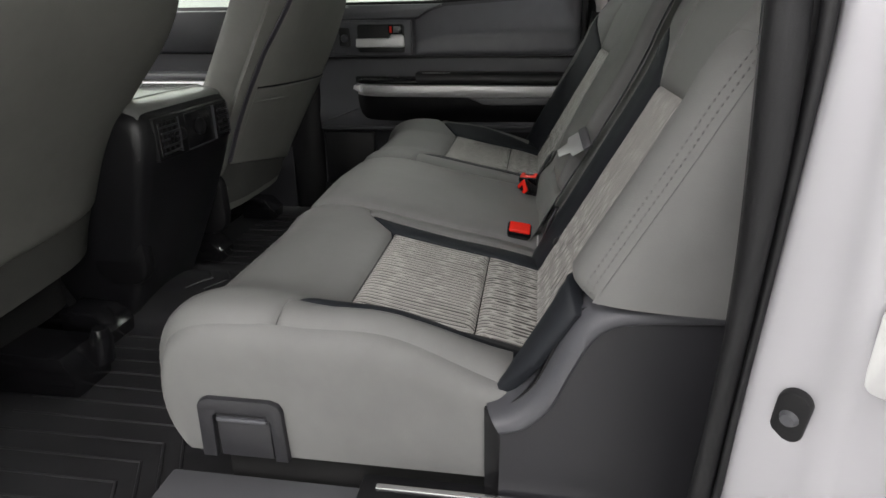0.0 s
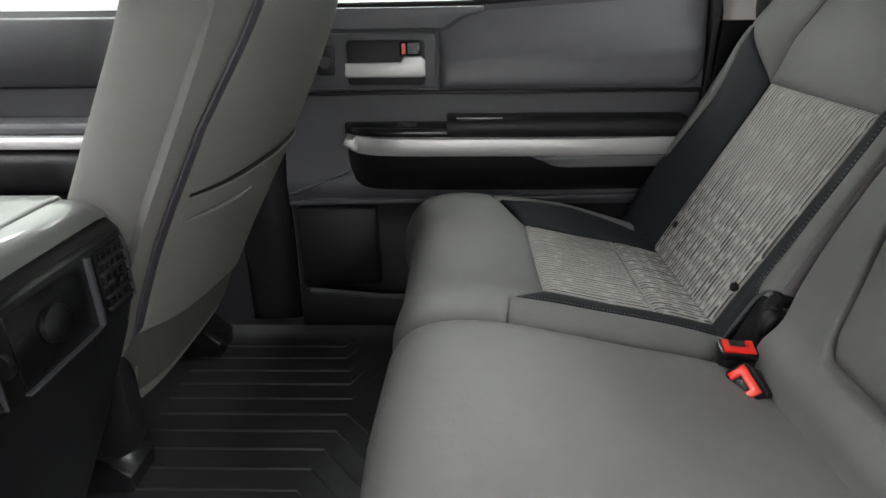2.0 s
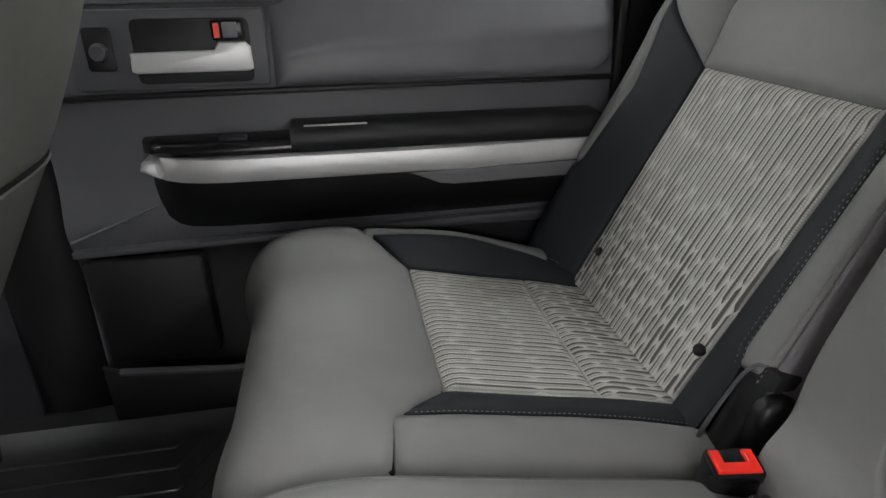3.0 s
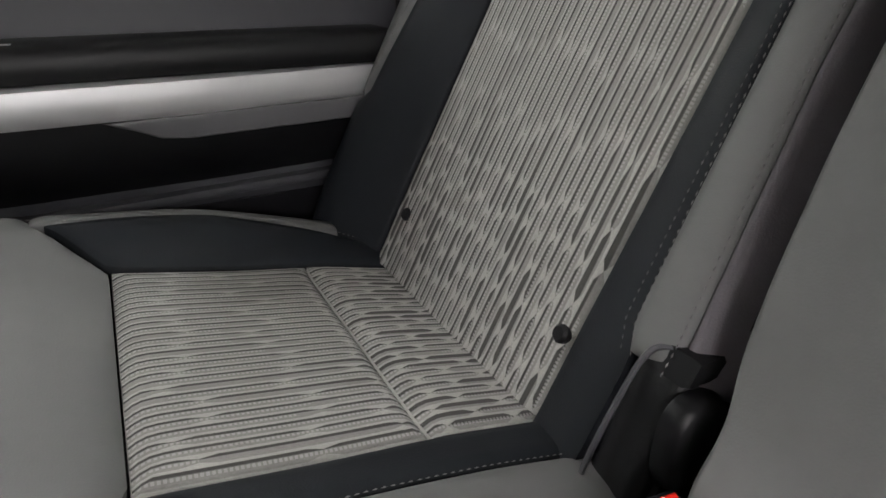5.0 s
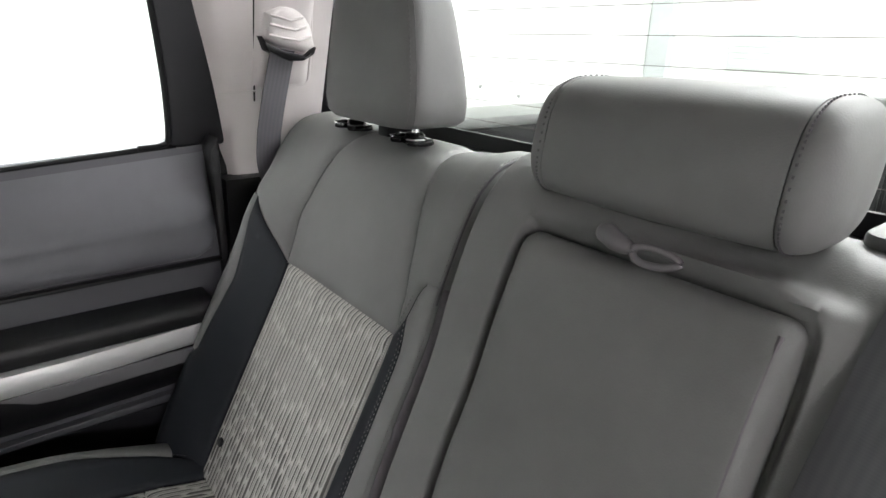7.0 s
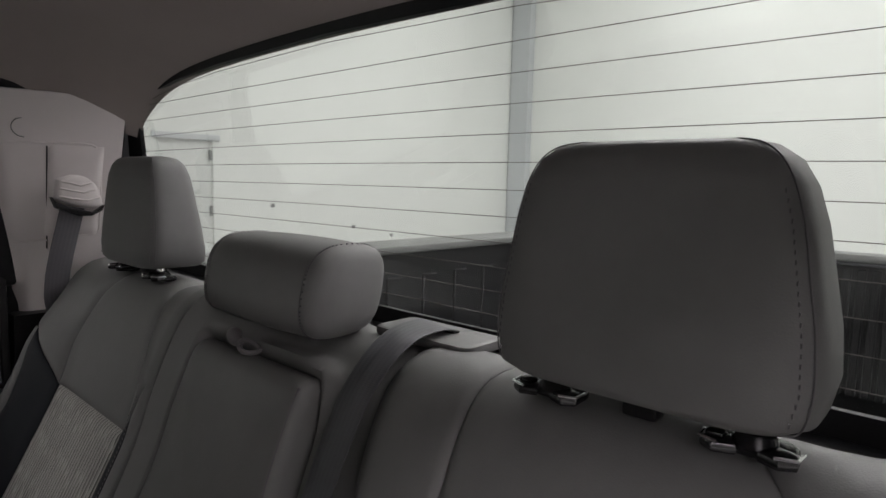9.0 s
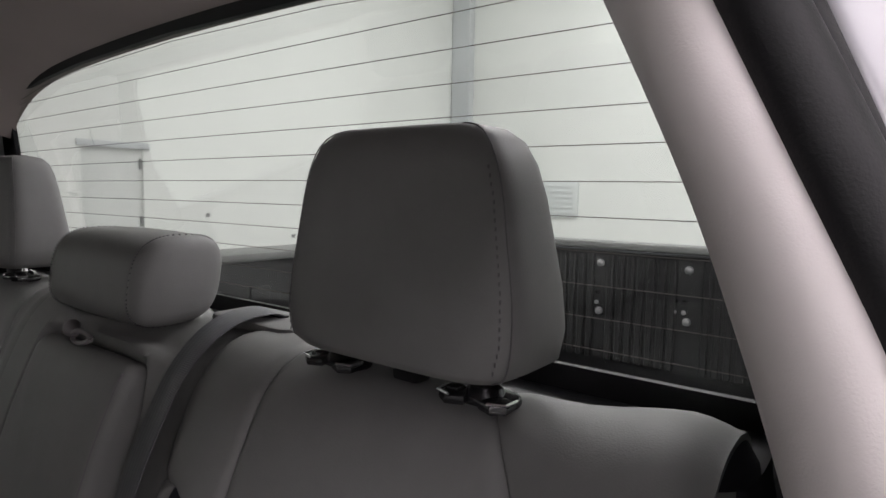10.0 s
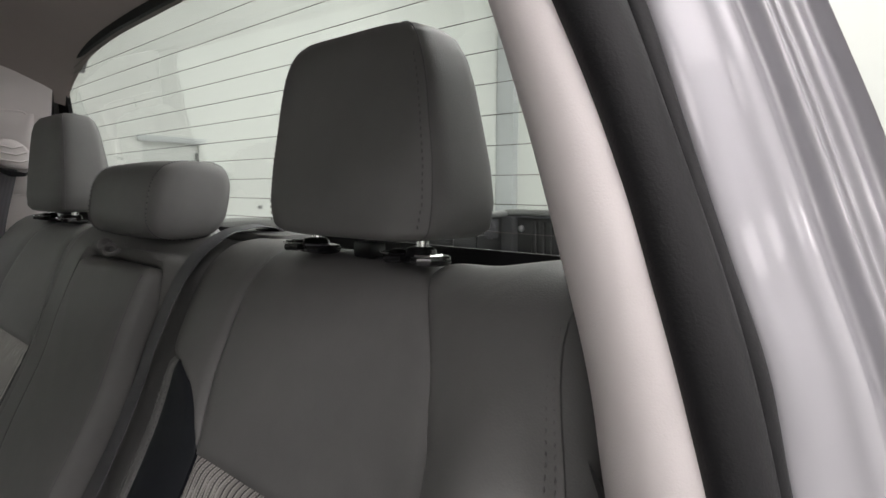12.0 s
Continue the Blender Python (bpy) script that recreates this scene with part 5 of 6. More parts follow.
part("sill_plate", plate([(-0.69, 0.10), (-0.69, 0.225), (-0.705, 0.24), (-0.80, 0.235), (-0.84, 0.19), (-0.84, 0.05)], "x", 0.142, 0.56, 0.005), M_BLACK, sill, "black plastic sill end")
part("low_sill", plate([(-0.69, 0.05), (-0.69, 0.098), (-0.80, 0.102), (-0.84, 0.10), (-0.84, 0.05)], "x", -0.42, -0.132, 0.004), M_BLACK, sill, "black lower sill under the mat edge")
part("metal_edge", box((0.17, -0.748, 0.255), (0.50, -0.740, 0.262), 0.002), M_CHROME, sill, "bright metal strip")
part("outer_sill", plate([(-0.841, 0.06), (-0.841, 0.185), (-0.90, 0.16), (-0.95, 0.05), (-0.95, -0.1), (-0.90, -0.12)], "x", -1.75, 0.75), M_PAINT, sill, "silver painted rocker panel")

# lower quarter trim beside the driver-side seat
quarter = thing("quarter_trim", (0.45, -0.74, 0.26), "dark grained plastic quarter trim with a swept ledge", "trim panel", "", "structure")
curve = spline([(0.318, 0, 0.352), (0.345, 0, 0.362), (0.372, 0, 0.392), (0.392, 0, 0.44), (0.412, 0, 0.482), (0.44, 0, 0.500), (0.50, 0, 0.506), (0.56, 0, 0.510)], 40)
part("panel", plate([(p.x, p.z - 0.003) for p in curve] + [(0.56, 0.24), (0.318, 0.24)], "y", -0.735, -0.722), M_TRIMDARK, quarter)
rows = []
for dy, dz, dxx in ((-0.737, -0.004, 0.0), (-0.742, 0.002, -0.002), (-0.738, 0.010, -0.008), (-0.725, 0.014, -0.014), (-0.700, 0.016, -0.020), (-0.680, 0.012, -0.024)):
    rows.append([Vector((p.x + dxx, dy, p.z + dz)) for p in curve])
part("ledge", loft(rows, False, False), M_PLASTIC, quarter, "satin grey ledge moulding", 70)
part("inner_wall", plate([(p.x - 0.02, p.z + 0.012) for p in curve] + [(0.66, 0.50), (0.66, 0.24), (0.30, 0.24)], "y", -0.716, -0.70), M_BLACK, quarter)


# ---------------------------------------------------------------- doors


def door_panel_y(x, z):
    """The inner face of a door: tumblehome above, a soft waist, flat below."""
    return 0.792 + 0.030 * max(0, (z - 0.66) / 0.16) ** 1.3 - 0.022 * math.exp(-((z - 0.44) / 0.05) ** 2) - 0.012 * max(0, (0.40 - z) / 0.3)


def rear_door():
    ob = thing("rear_door", (0, 0.85, 0.05), "closed rear passenger door, charcoal panel with silver trim and grab handle", "car door", "doors", "structure")
    x0, x1 = -0.415, 0.485

    def face(u, v):
        x, z = x0 + (x1 - x0) * u, 0.06 + 0.755 * v
        top = 0.812 + 0.030 * max(0, (x + 0.05) / 0.5)
        z = 0.06 + (top - 0.06) * v
        return (x, door_panel_y(x, z), z)
    part("door_panel", sheet(face, 30, 40, thick=0.03), M_PLASTIC, ob, "moulded charcoal door panel", 60)
    # darker overlay that puts the dimmer light low on the door into colour
    part("shaded_lower_panel", sheet(lambda u, v: (x0 + 0.004 + (x1 - x0 - 0.008) * u, door_panel_y(0, 0.064 + 0.336 * v) - 0.003, 0.064 + 0.336 * v), 10, 16, thick=0.003), M_TRIMDARK, ob, "lower door panel, a darker sheet where less light falls", 60)
    # padded upper insert
    def pad_face(u, v):
        x = -0.072 + 0.550 * u
        low = between([(-0.08, 0.650), (0.44, 0.655), (0.465, 0.668), (0.48, 0.70)])(x)
        high = between([(-0.08, 0.762), (-0.055, 0.768), (-0.02, 0.79), (0.03, 0.806), (0.2, 0.816), (0.48, 0.833)])(x)
        z = low + (high - low) * v
        edge = min(u, 1 - u, v * 0.3, 1.0) / 0.014
        bend = v - 0.40
        out = (0.016 - 0.020 * max(0.0, bend) + 0.010 * min(0.0, bend) + 0.003 * math.exp(-(bend / 0.05) ** 2)) * (1 - math.exp(-edge))
        return (x, door_panel_y(x, z) - 0.001 - out, z)
    part("upper_pad", sheet(pad_face, 50, 30, even=False, thick=0.012), M_PAD, ob, "soft charcoal upper pad", 60)
    # belt strip at the glass
    part("belt_seal", tube([(x0, 0.838, 0.815), (-0.05, 0.838, 0.818), (0.2, 0.842, 0.826), (0.44, 0.846, 0.842)], 0.006, 8), M_RUBBER, ob)
    part("sill_cap", plate([(x0 + 0.002, 0.770), (-0.062, 0.772), (-0.03, 0.792), (0.02, 0.806), (0.02, 0.814), (x0 + 0.002, 0.812)], "y", 0.800, 0.83, 0.004), M_PAD, ob)
    # handle bezel
    bezel = part("handle_bezel", plate(rounded(-0.352, 0.655, -0.078, 0.764, 0.006), "y", 0.779, 0.80, 0.003), M_PLASTIC, ob)
    part("handle_recess", plate(rounded(-0.262, 0.662, -0.100, 0.752, 0.010), "y", 0.7765, 0.781, 0.001), M_BLACK, bezel, "black handle recess")
    part("door_handle", plate([(-0.266, 0.682), (-0.264, 0.707), (-0.150, 0.709), (-0.143, 0.720), (-0.108, 0.720), (-0.100, 0.712), (-0.099, 0.682), (-0.106, 0.679), (-0.26, 0.679)], "y", 0.761, 0.7765, 0.004),
         M_SILVER, bezel, "satin silver pull handle")
    part("handle_root", box((-0.135, 0.765, 0.683), (-0.105, 0.779, 0.705)), M_BLACK, bezel)
    part("lock_knob", box((-0.150, 0.757, 0.722), (-0.106, 0.777, 0.750), 0.004), M_GLOSS, bezel, "gloss black lock lever")
    part("lock_face", box((-0.134, 0.7555, 0.726), (-0.114, 0.7575, 0.747), 0.001), M_BLADE, bezel, "grey face of the lock lever")
    part("lock_mark", box((-0.146, 0.7555, 0.726), (-0.138, 0.7575, 0.746)), M_RED, bezel, "red lock mark")
    sw = part("switch_bezel", plate(rounded(-0.326, 0.682, -0.288, 0.742, 0.006), "y", 0.775, 0.780, 0.002), M_BLACK, bezel)
    part("tweeter_knob", tube([(-0.307, 0.776, 0.708), (-0.307, 0.766, 0.708)], [0.014, 0.010], 16), M_PLASTIC, sw)
    part("ledge", plate([(x0 + 0.01, 0.640), (0.478, 0.646), (0.478, 0.652), (x0 + 0.01, 0.6485)], "y", 0.776, 0.80, 0.002), M_BLACK, ob)
    # armrest: rounded dark body, silver band, grey lower blade
    def arm(z, inset):
        pts = []
        for k in range(26):
            t = k / 25
            x = -0.275 + 0.715 * t
            nose = 1 - math.exp(-(t / 0.05))
            pts.append((x, 0.788 - inset * nose * (1 - 0.25 * max(0, t - 0.7) / 0.3), z))
        return pts
    prof = [(0.430, 0.012), (0.445, 0.030), (0.470, 0.052), (0.500, 0.064), (0.524, 0.068)]
    part("armrest", loft([arm(z, i) for z, i in prof], False, False), M_BLACK, ob, "black lower armrest bowl", 60)
    band = [arm(0.524, 0.070), arm(0.530, 0.076), arm(0.548, 0.079), arm(0.560, 0.076), arm(0.5625, 0.070), arm(0.5625, 0.02)]
    part("silver_band", loft(band, False, False), M_SILVER, ob, "satin silver band along the armrest", 50)
    def top_arm(x0a, x1a, z0, z1, inset):
        rows = []
        for z, i in ((z0, inset), (z0 + 0.004, inset + 0.004), (z1 - 0.006, inset + 0.003), (z1, inset - 0.004), (z1 + 0.001, 0.0)):
            rows.append([(x0a + (x1a - x0a) * k / 24, 0.788 - i * (1 - math.exp(-(x0a + (x1a - x0a) * k / 24 + 0.285) / 0.03)), z + 0.0 * k) for k in range(25)])
        return loft(rows, False, False)
    part("armrest_front", top_arm(-0.275, -0.045, 0.564, 0.583, 0.066), M_GLOSS, ob, "gloss black switch panel", 60)
    part("armrest_pad", top_arm(-0.055, 0.44, 0.564, 0.600, 0.066), M_BLACK, ob, "black padded armrest top", 60)
    part("window_switch", box((-0.16, 0.735, 0.582), (-0.12, 0.755, 0.589), 0.003), M_BLACK, ob)
    blade = [(0.118, 0.523), (0.44, 0.527), (0.44, 0.503), (0.20, 0.499), (0.170, 0.502), (0.148, 0.512)]
    part("lower_blade", plate(blade, "y", 0.716, 0.724, 0.003), M_BLADE, ob, "dull grey blade under the silver band")
    crease = [(-0.409, 0.7795, 0.422), (-0.36, 0.776, 0.441), (-0.31, 0.7755, 0.461), (-0.275, 0.777, 0.476)]
    part("swage_line", tube(spline(crease, 24), [0.012 - 0.0004 * k for k in range(24)], 12, None, 0.5), M_PLASTIC, ob, "", 70)
    part("band_nose", plate([(-0.272, 0.549), (-0.268, 0.561), (-0.250, 0.560), (-0.246, 0.536)], "y", 0.7165, 0.786, 0.004), M_SILVER, ob, "bright chamfered end of the silver band")
    # silver bar drawn for the highlight along the armrest pad's top edge
    part("pad_edge_glint", box((-0.035, 0.730, 0.5955), (0.06, 0.742, 0.6005), 0.001), M_SILVER, ob)
    # lower part: speaker grille and map pocket
    grille = part("speaker_grille", plate(rounded(-0.398, 0.208, -0.215, 0.398, 0.012), "y", 0.748, 0.775, 0.006), M_BLACK, ob, "black speaker grille")
    part("waist_line", plate([(x0 + 0.005, 0.402), (0.485, 0.420), (0.485, 0.432), (x0 + 0.005, 0.412)], "y", 0.756, 0.79, 0.003), M_PLASTIC, ob)
    part("pocket_wall", plate([(-0.40, 0.06), (0.40, 0.06), (0.40, 0.185), (-0.20, 0.190), (-0.36, 0.20), (-0.40, 0.22)], "y", 0.722, 0.735, 0.006), M_BLACK, ob, "black map pocket")
    part("pocket_lip", tube([(-0.375, 0.728, 0.204), (-0.2, 0.726, 0.190), (0.4, 0.726, 0.187)], 0.007, 8), M_PLASTIC, ob)
    # glass and its surround
    pane = part("window_glass", plate([(-0.42, 0.80), (-0.05, 0.80), (0.43, 0.835), (0.445, 0.85), (0.432, 1.035), (0.420, 1.15), (0.41, 1.20), (0.38, 1.232), (-0.42, 1.24)], "y", 0.0, 0.004), M_GLASS, ob, "clear door glass")
    lean = Matrix(((1, 0, 0, 0), (0, 1, -0.20, 0.866 + 0.20 * 0.82), (0, 0, 1, 0), (0, 0, 0, 1)))
    pane.data.transform(lean)
    pane.visible_shadow = False
    def gy(z):
        return 0.866 - 0.20 * (z - 0.82)
    band = [(0.428, 0.838), (0.535, 0.838), (0.520, 0.95), (0.500, 1.06), (0.482, 1.13), (0.462, 1.20), (0.43, 1.245), (0.33, 1.262), (-0.44, 1.266), (-0.44, 1.228), (0.33, 1.224), (0.375, 1.216), (0.398, 1.192), (0.408, 1.155), (0.414, 1.10), (0.421, 1.035), (0.428, 0.95), (0.431, 0.88), (0.430, 0.855)]
    fr = part("window_frame", plate(band, "y", -0.022, 0.010, 0.009, 3), M_TRIMDARK, ob, "black window frame")
    fr.data.transform(lean)
    run_line = [(x, gy(z) - 0.020, z) for x, z in ((0.38, 0.842), (0.418, 0.845), (0.429, 0.862), (0.428, 0.95), (0.421, 1.035), (0.414, 1.10), (0.408, 1.155), (0.398, 1.192), (0.372, 1.216), (0.32, 1.224), (-0.1, 1.228))]
    part("glass_run", tube(spline(run_line, 60), 0.005, 8), M_RUBBER, ob)
    mark = part("etched_mark", plate([(0.385, 0.866), (0.412, 0.866), (0.412, 0.8672), (0.385, 0.8672)], "y", -0.0012, -0.0004), M_INK, pane)
    for k in range(1, 5):
        lo_x, hi_x, z0 = 0.386 + 0.003 * (k % 2), 0.411 - 0.004 * (k % 3), 0.866 + k * 0.0046
        extra = part("etched_mark", plate([(lo_x, z0), (hi_x, z0), (hi_x, z0 + 0.0012), (lo_x, z0 + 0.0012)], "y", -0.0012, -0.0004), M_INK, pane)
        extra.data.transform(lean)
    mark.data.transform(lean)
    part("rear_edge", plate([(0.478, 0.06), (0.492, 0.06), (0.492, 0.86), (0.478, 0.84)], "y", 0.78, 0.85, 0.004), M_RUBBER, ob)
    part("rear_edge", plate([(0.485, 0.06), (0.560, 0.06), (0.560, 0.86), (0.485, 0.85)], "y", 0.851, 0.90, 0.004), M_RUBBER, ob)
    part("outer_skin", plate([(x0, -0.1), (0.50, -0.1), (0.50, 0.845), (x0, 0.80)], "y", 0.90, 0.96, 0.02), M_PAINT, ob, "silver painted outer skin")
    part("panel_backing", plate([(x0, 0.05), (0.49, 0.05), (0.49, 0.82), (x0, 0.80)], "y", 0.835, 0.899), M_BLACK, ob)
    return ob


rear_door()


def front_door(side):
    ob = thing("front_door", (-1.0, side * 0.85, 0.05), "closed front door with charcoal panel and silver trim", "car door", "doors", "structure")

    def face(u, v):
        x, z = -1.62 + 1.08 * u, 0.06 + 0.752 * v
        return (x, side * door_panel_y(x, z), z)
    part("door_panel", sheet(face, 12, 30, thick=0.03 if side > 0 else -0.03), M_TRIMDARK, ob, "", 60)
    def yy(a, b):
        return (side * a, side * b) if side > 0 else (side * b, side * a)
    lo, hi = yy(0.70, 0.79)
    part("armrest", box((-1.45, lo, 0.44), (-0.60, hi, 0.545), 0.03, 3), M_BLACK, ob)
    lo, hi = yy(0.695, 0.78)
    part("silver_band", box((-1.42, lo, 0.546), (-0.60, hi, 0.572), 0.006), M_SILVER, ob, "satin silver band")
    lo, hi = yy(0.71, 0.78)
    part("armrest_pad", box((-1.40, lo, 0.574), (-0.61, hi, 0.60), 0.01), M_TRIMGREY, ob)
    lo, hi = yy(0.77, 0.80)
    part("upper_pad", box((-1.60, lo, 0.66), (-0.56, hi, 0.80), 0.012), M_TRIMDARK, ob)
    pane = part("window_glass", plate([(-1.62, 0.80), (-0.50, 0.80), (-0.50, 1.20), (-1.35, 1.20), (-1.62, 1.0)], "y", 0.0, 0.004), M_GLASS, ob)
    pane.data.transform(Matrix(((1, 0, 0, 0), (0, 1, -0.20 * side, side * (0.866 + 0.164)), (0, 0, 1, 0), (0, 0, 0, 1))))
    pane.visible_shadow = False
    lo, hi = yy(0.90, 0.96)
    part("outer_skin", plate([(-1.75, -0.1), (-0.42, -0.1), (-0.42, 0.80), (-1.75, 0.80)], "y", lo, hi, 0.02), M_PAINT, ob)
    lo, hi = yy(0.835, 0.899)
    part("panel_backing", box((-1.70, lo, 0.05), (-0.54, hi, 0.80)), M_BLACK, ob)
    return ob


front_door(1)
front_door(-1)

# ---------------------------------------------------------------- pillars
# lines up the rear edge of the door opening: (x, |y|, z)
A_LINE = [(0.540, 0.788, 0.47), (0.534, 0.785, 0.62), (0.527, 0.776, 0.74), (0.521, 0.761, 0.81), (0.520, 0.751, 0.87), (0.519, 0.731, 0.938), (0.520, 0.712, 0.994), (0.522, 0.688, 1.055), (0.527, 0.646, 1.14), (0.535, 0.602, 1.22)]
B_LINE = [(0.492, 0.862, 0.47), (0.491, 0.858, 0.62), (0.488, 0.840, 0.75), (0.490, 0.815, 0.84), (0.490, 0.793, 0.915), (0.490, 0.775, 0.964), (0.490, 0.744, 1.035), (0.496, 0.696, 1.13), (0.505, 0.648, 1.22)]
C_LINE = [(0.506, 0.876, 0.30), (0.509, 0.876, 0.50), (0.518, 0.868, 0.66), (0.529, 0.850, 0.79), (0.530, 0.836, 0.831), (0.530, 0.825, 0.88), (0.530, 0.807, 0.928), (0.530, 0.785, 0.989), (0.530, 0.766, 1.041), (0.535, 0.724, 1.14), (0.54, 0.69, 1.22)]
D_LINE = [(0.655, 0.968, 0.30), (0.650, 0.966, 0.50), (0.635, 0.950, 0.66), (0.618, 0.918, 0.79), (0.612, 0.905, 0.831), (0.606, 0.885, 0.88), (0.602, 0.868, 0.928), (0.600, 0.846, 0.989), (0.600, 0.825, 1.041), (0.602, 0.785, 1.14), (0.605, 0.75, 1.22)]


def strip(lines, side, n=60):
    return loft([[Vector((p.x, side * p.y, p.z)) for p in ln] for ln in lines], False, False)


def mix_lines(a, b, t, bulge=0.0, n=60):
    pa, pb = spline(a, n), spline(b, n)
    out = []
    for p, q in zip(pa, pb):
        d = q - p
        nrm = Vector((-abs(d.y), -abs(d.x) * 0.4, 0)).normalized()
        out.append(p.lerp(q, t) + nrm * bulge)
    return out


# driver side, seen from the open rear door
pillar_n = thing("pillar_trim", (0.56, -0.76, 0.47), "greige plastic pillar trim at the open rear door", "pillar trim", "pillar trims", "structure")
cols = [mix_lines(A_LINE, B_LINE, t, h) for t, h in ((0.0, -0.05), (0.0, -0.012), (0.01, 0.002), (0.12, 0.010), (0.3, 0.016), (0.5, 0.018), (0.7, 0.016), (0.88, 0.009), (0.98, 0.0), (1.02, -0.012))]
cols = [c[19:] for c in cols]
part("trim_shell", strip(cols, -1), M_PILLAR, pillar_n, "", 70)
part("trim_clip", box((0.513, -0.748, 0.926), (0.523, -0.736, 0.942), 0.004), M_PILLAR, pillar_n)
low = [mix_lines(A_LINE, B_LINE, t, h)[:20] for t, h in ((-0.6, -0.02), (0.0, 0.0), (0.3, 0.006), (0.6, 0.006), (1.0, 0.0), (1.02, -0.01))]
part("lower_trim", strip(low, -1), M_BLACK, pillar_n, "black lower pillar trim", 70)

seal = thing("door_seal", (0.53, -0.82, 0.3), "black rubber door seal round the opening", "door seal", "", "structure")
B_LOW = [(0.480, 0.862, 0.25)] + B_LINE
def seal_cord(t, wide, deep, out):
    """A solid rubber cord along the opening: its place between the two lines, half width, half depth and stand-off."""
    rings = []
    for p, q in zip(spline(B_LOW, 70), spline(C_LINE, 70)):
        d = Vector((q.x - p.x, q.y - p.y, 0))
        n = Vector((-d.y, d.x, 0)).normalized()
        m = p.lerp(q, t) + n * out
        ring = []
        for k in range(18):
            f = 2 * math.pi * k / 18
            r = m + d * wide * math.cos(f) + n * deep * math.sin(f)
            ring.append(Vector((r.x, -r.y, r.z)))
        rings.append(ring)
    return loft(rings)


part("seal_bulb", seal_cord(0.33, 0.34, 0.014, 0.002), M_RUBBER, seal, "", 70)
part("seal_lip", seal_cord(0.86, 0.13, 0.006, -0.002), M_RUBBER, seal, "", 70)
part("seal_carrier", seal_cord(0.52, 0.50, 0.004, -0.008), M_RUBBER, seal, "", 70)

jamb = thing("door_jamb", (0.58, -0.88, 0.3), "silver-white painted door jamb with pressed creases", "door jamb", "", "structure")
waves = [(-0.02, -0.006), (0.02, 0.0), (0.10, 0.003), (0.24, 0.004), (0.33, 0.007), (0.40, 0.006), (0.46, 0.0), (0.53, -0.006), (0.58, -0.007), (0.615, -0.001), (0.645, 0.001), (0.675, -0.001), (0.705, 0.001),
         (0.735, -0.0012), (0.78, 0.002), (0.82, 0.001), (0.88, -0.005), (0.95, -0.006), (0.98, 0.0), (1.0, 0.001), (1.03, -0.02)]
soft_waves = [(p.x, p.z) for p in spline([(t, 0, h) for t, h in waves], 90)]
C_LONG = [(0.500, 0.878, 0.10)] + C_LINE
D_LONG = [(0.660, 0.968, 0.10)] + D_LINE


def jamb_line(t, h):
    out = []
    for p, q in zip(spline(C_LONG, 70), spline(D_LONG, 70)):
        d = q - p
        out.append(p.lerp(q, t) + Vector((-d.y, d.x, 0)).normalized() * h)
    return out


part("jamb_sheet", strip([jamb_line(t, h) for t, h in soft_waves], -1), M_PAINT, jamb, "", 80)
hole = part("grommet", plate(rounded(-0.0115, -0.023, 0.0115, 0.023, 0.011, 8), "y", -0.006, 0.004, 0.002), M_RUBBER, jamb, "dark oval rubber grommet")
hole.data.transform(pose(0.537, -0.895, 0.519, 8, 6, -40))
plug = part("grommet_dimple", tube([(0, -0.006, 0), (0, -0.010, 0)], [0.007, 0.005], 12), M_PLASTIC, hole)
plug.data.transform(pose(0.537, -0.895, 0.519, 8, 6, -40))
plate_bm = plate(rounded(-0.022, -0.034, 0.022, 0.034, 0.010), "y", -0.003, 0.003, 0.002)
plate_bm.transform(pose(0.585, -0.924, 0.588, 0, 0, -34))
part("striker_plate", plate_bm, M_CHROME, jamb, "steel striker plate")
loop_bm = tube([(0, 0.0, 0.016), (0, -0.026, 0.014), (0, -0.030, 0.0), (0, -0.026, -0.014), (0, 0.0, -0.016)], 0.006, 10)
loop_bm.transform(pose(0.585, -0.924, 0.588, 0, 0, -34))
part("striker", loop_bm, M_CHROME, jamb, "steel door striker")
smear_bm = plate(rounded(-0.020, -0.003, 0.020, 0.003, 0.0028), "y", -0.0008, 0.0008)
smear_bm.transform(pose(0.560, -0.9035, 0.621, 0, 4, -35))
part("stain", smear_bm, M_SMEAR, jamb, "grey smear of sealant")

# far side pillar
pillar_f = thing("pillar_trim", (0.56, 0.80, 0.78), "greige plastic pillar trim with a height-adjustable belt anchor", "pillar trim", "pillar trims", "structure")
def far_y(z):
    return 0.838 - 0.24 * max(0.0, z - 0.80)


def far_trim(u, v):
    z = 0.782 + 0.44 * v
    x0 = 0.519 - 0.03 * v - 0.05 * v * v
    x = x0 + (0.688 - x0) * u
    edge = 0.02 * math.exp(-(u / 0.06) ** 2)
    return (x, far_y(z) + edge - 0.04 * u * (0.4 + v), z)


part("trim_shell", sheet(far_trim, 24, 24, thick=0.008), M_PILLAR, pillar_f, "", 60)
def cover(u, v):
    x, z = 0.562 + 0.094 * u, 0.940 + 0.185 * v
    w = (z - 0.782) / 0.44
    x0 = 0.519 - 0.03 * w - 0.05 * w * w
    return (x, far_trim((x - x0) / (0.688 - x0), w)[1] - 0.010 * (1 - math.exp(-min(u, 1 - u, v, 1 - v) / 0.06)), z)


part("cover_panel", sheet(cover, 16, 20, thick=0.006), M_PILLAR, pillar_f, "", 60)
def on_far_trim(x, z, proud=0.001):
    v = (z - 0.782) / 0.44
    x0 = 0.519 - 0.03 * v - 0.05 * v * v
    u = (x - x0) / (0.688 - x0)
    return (x, far_trim(u, v)[1] - proud, z)


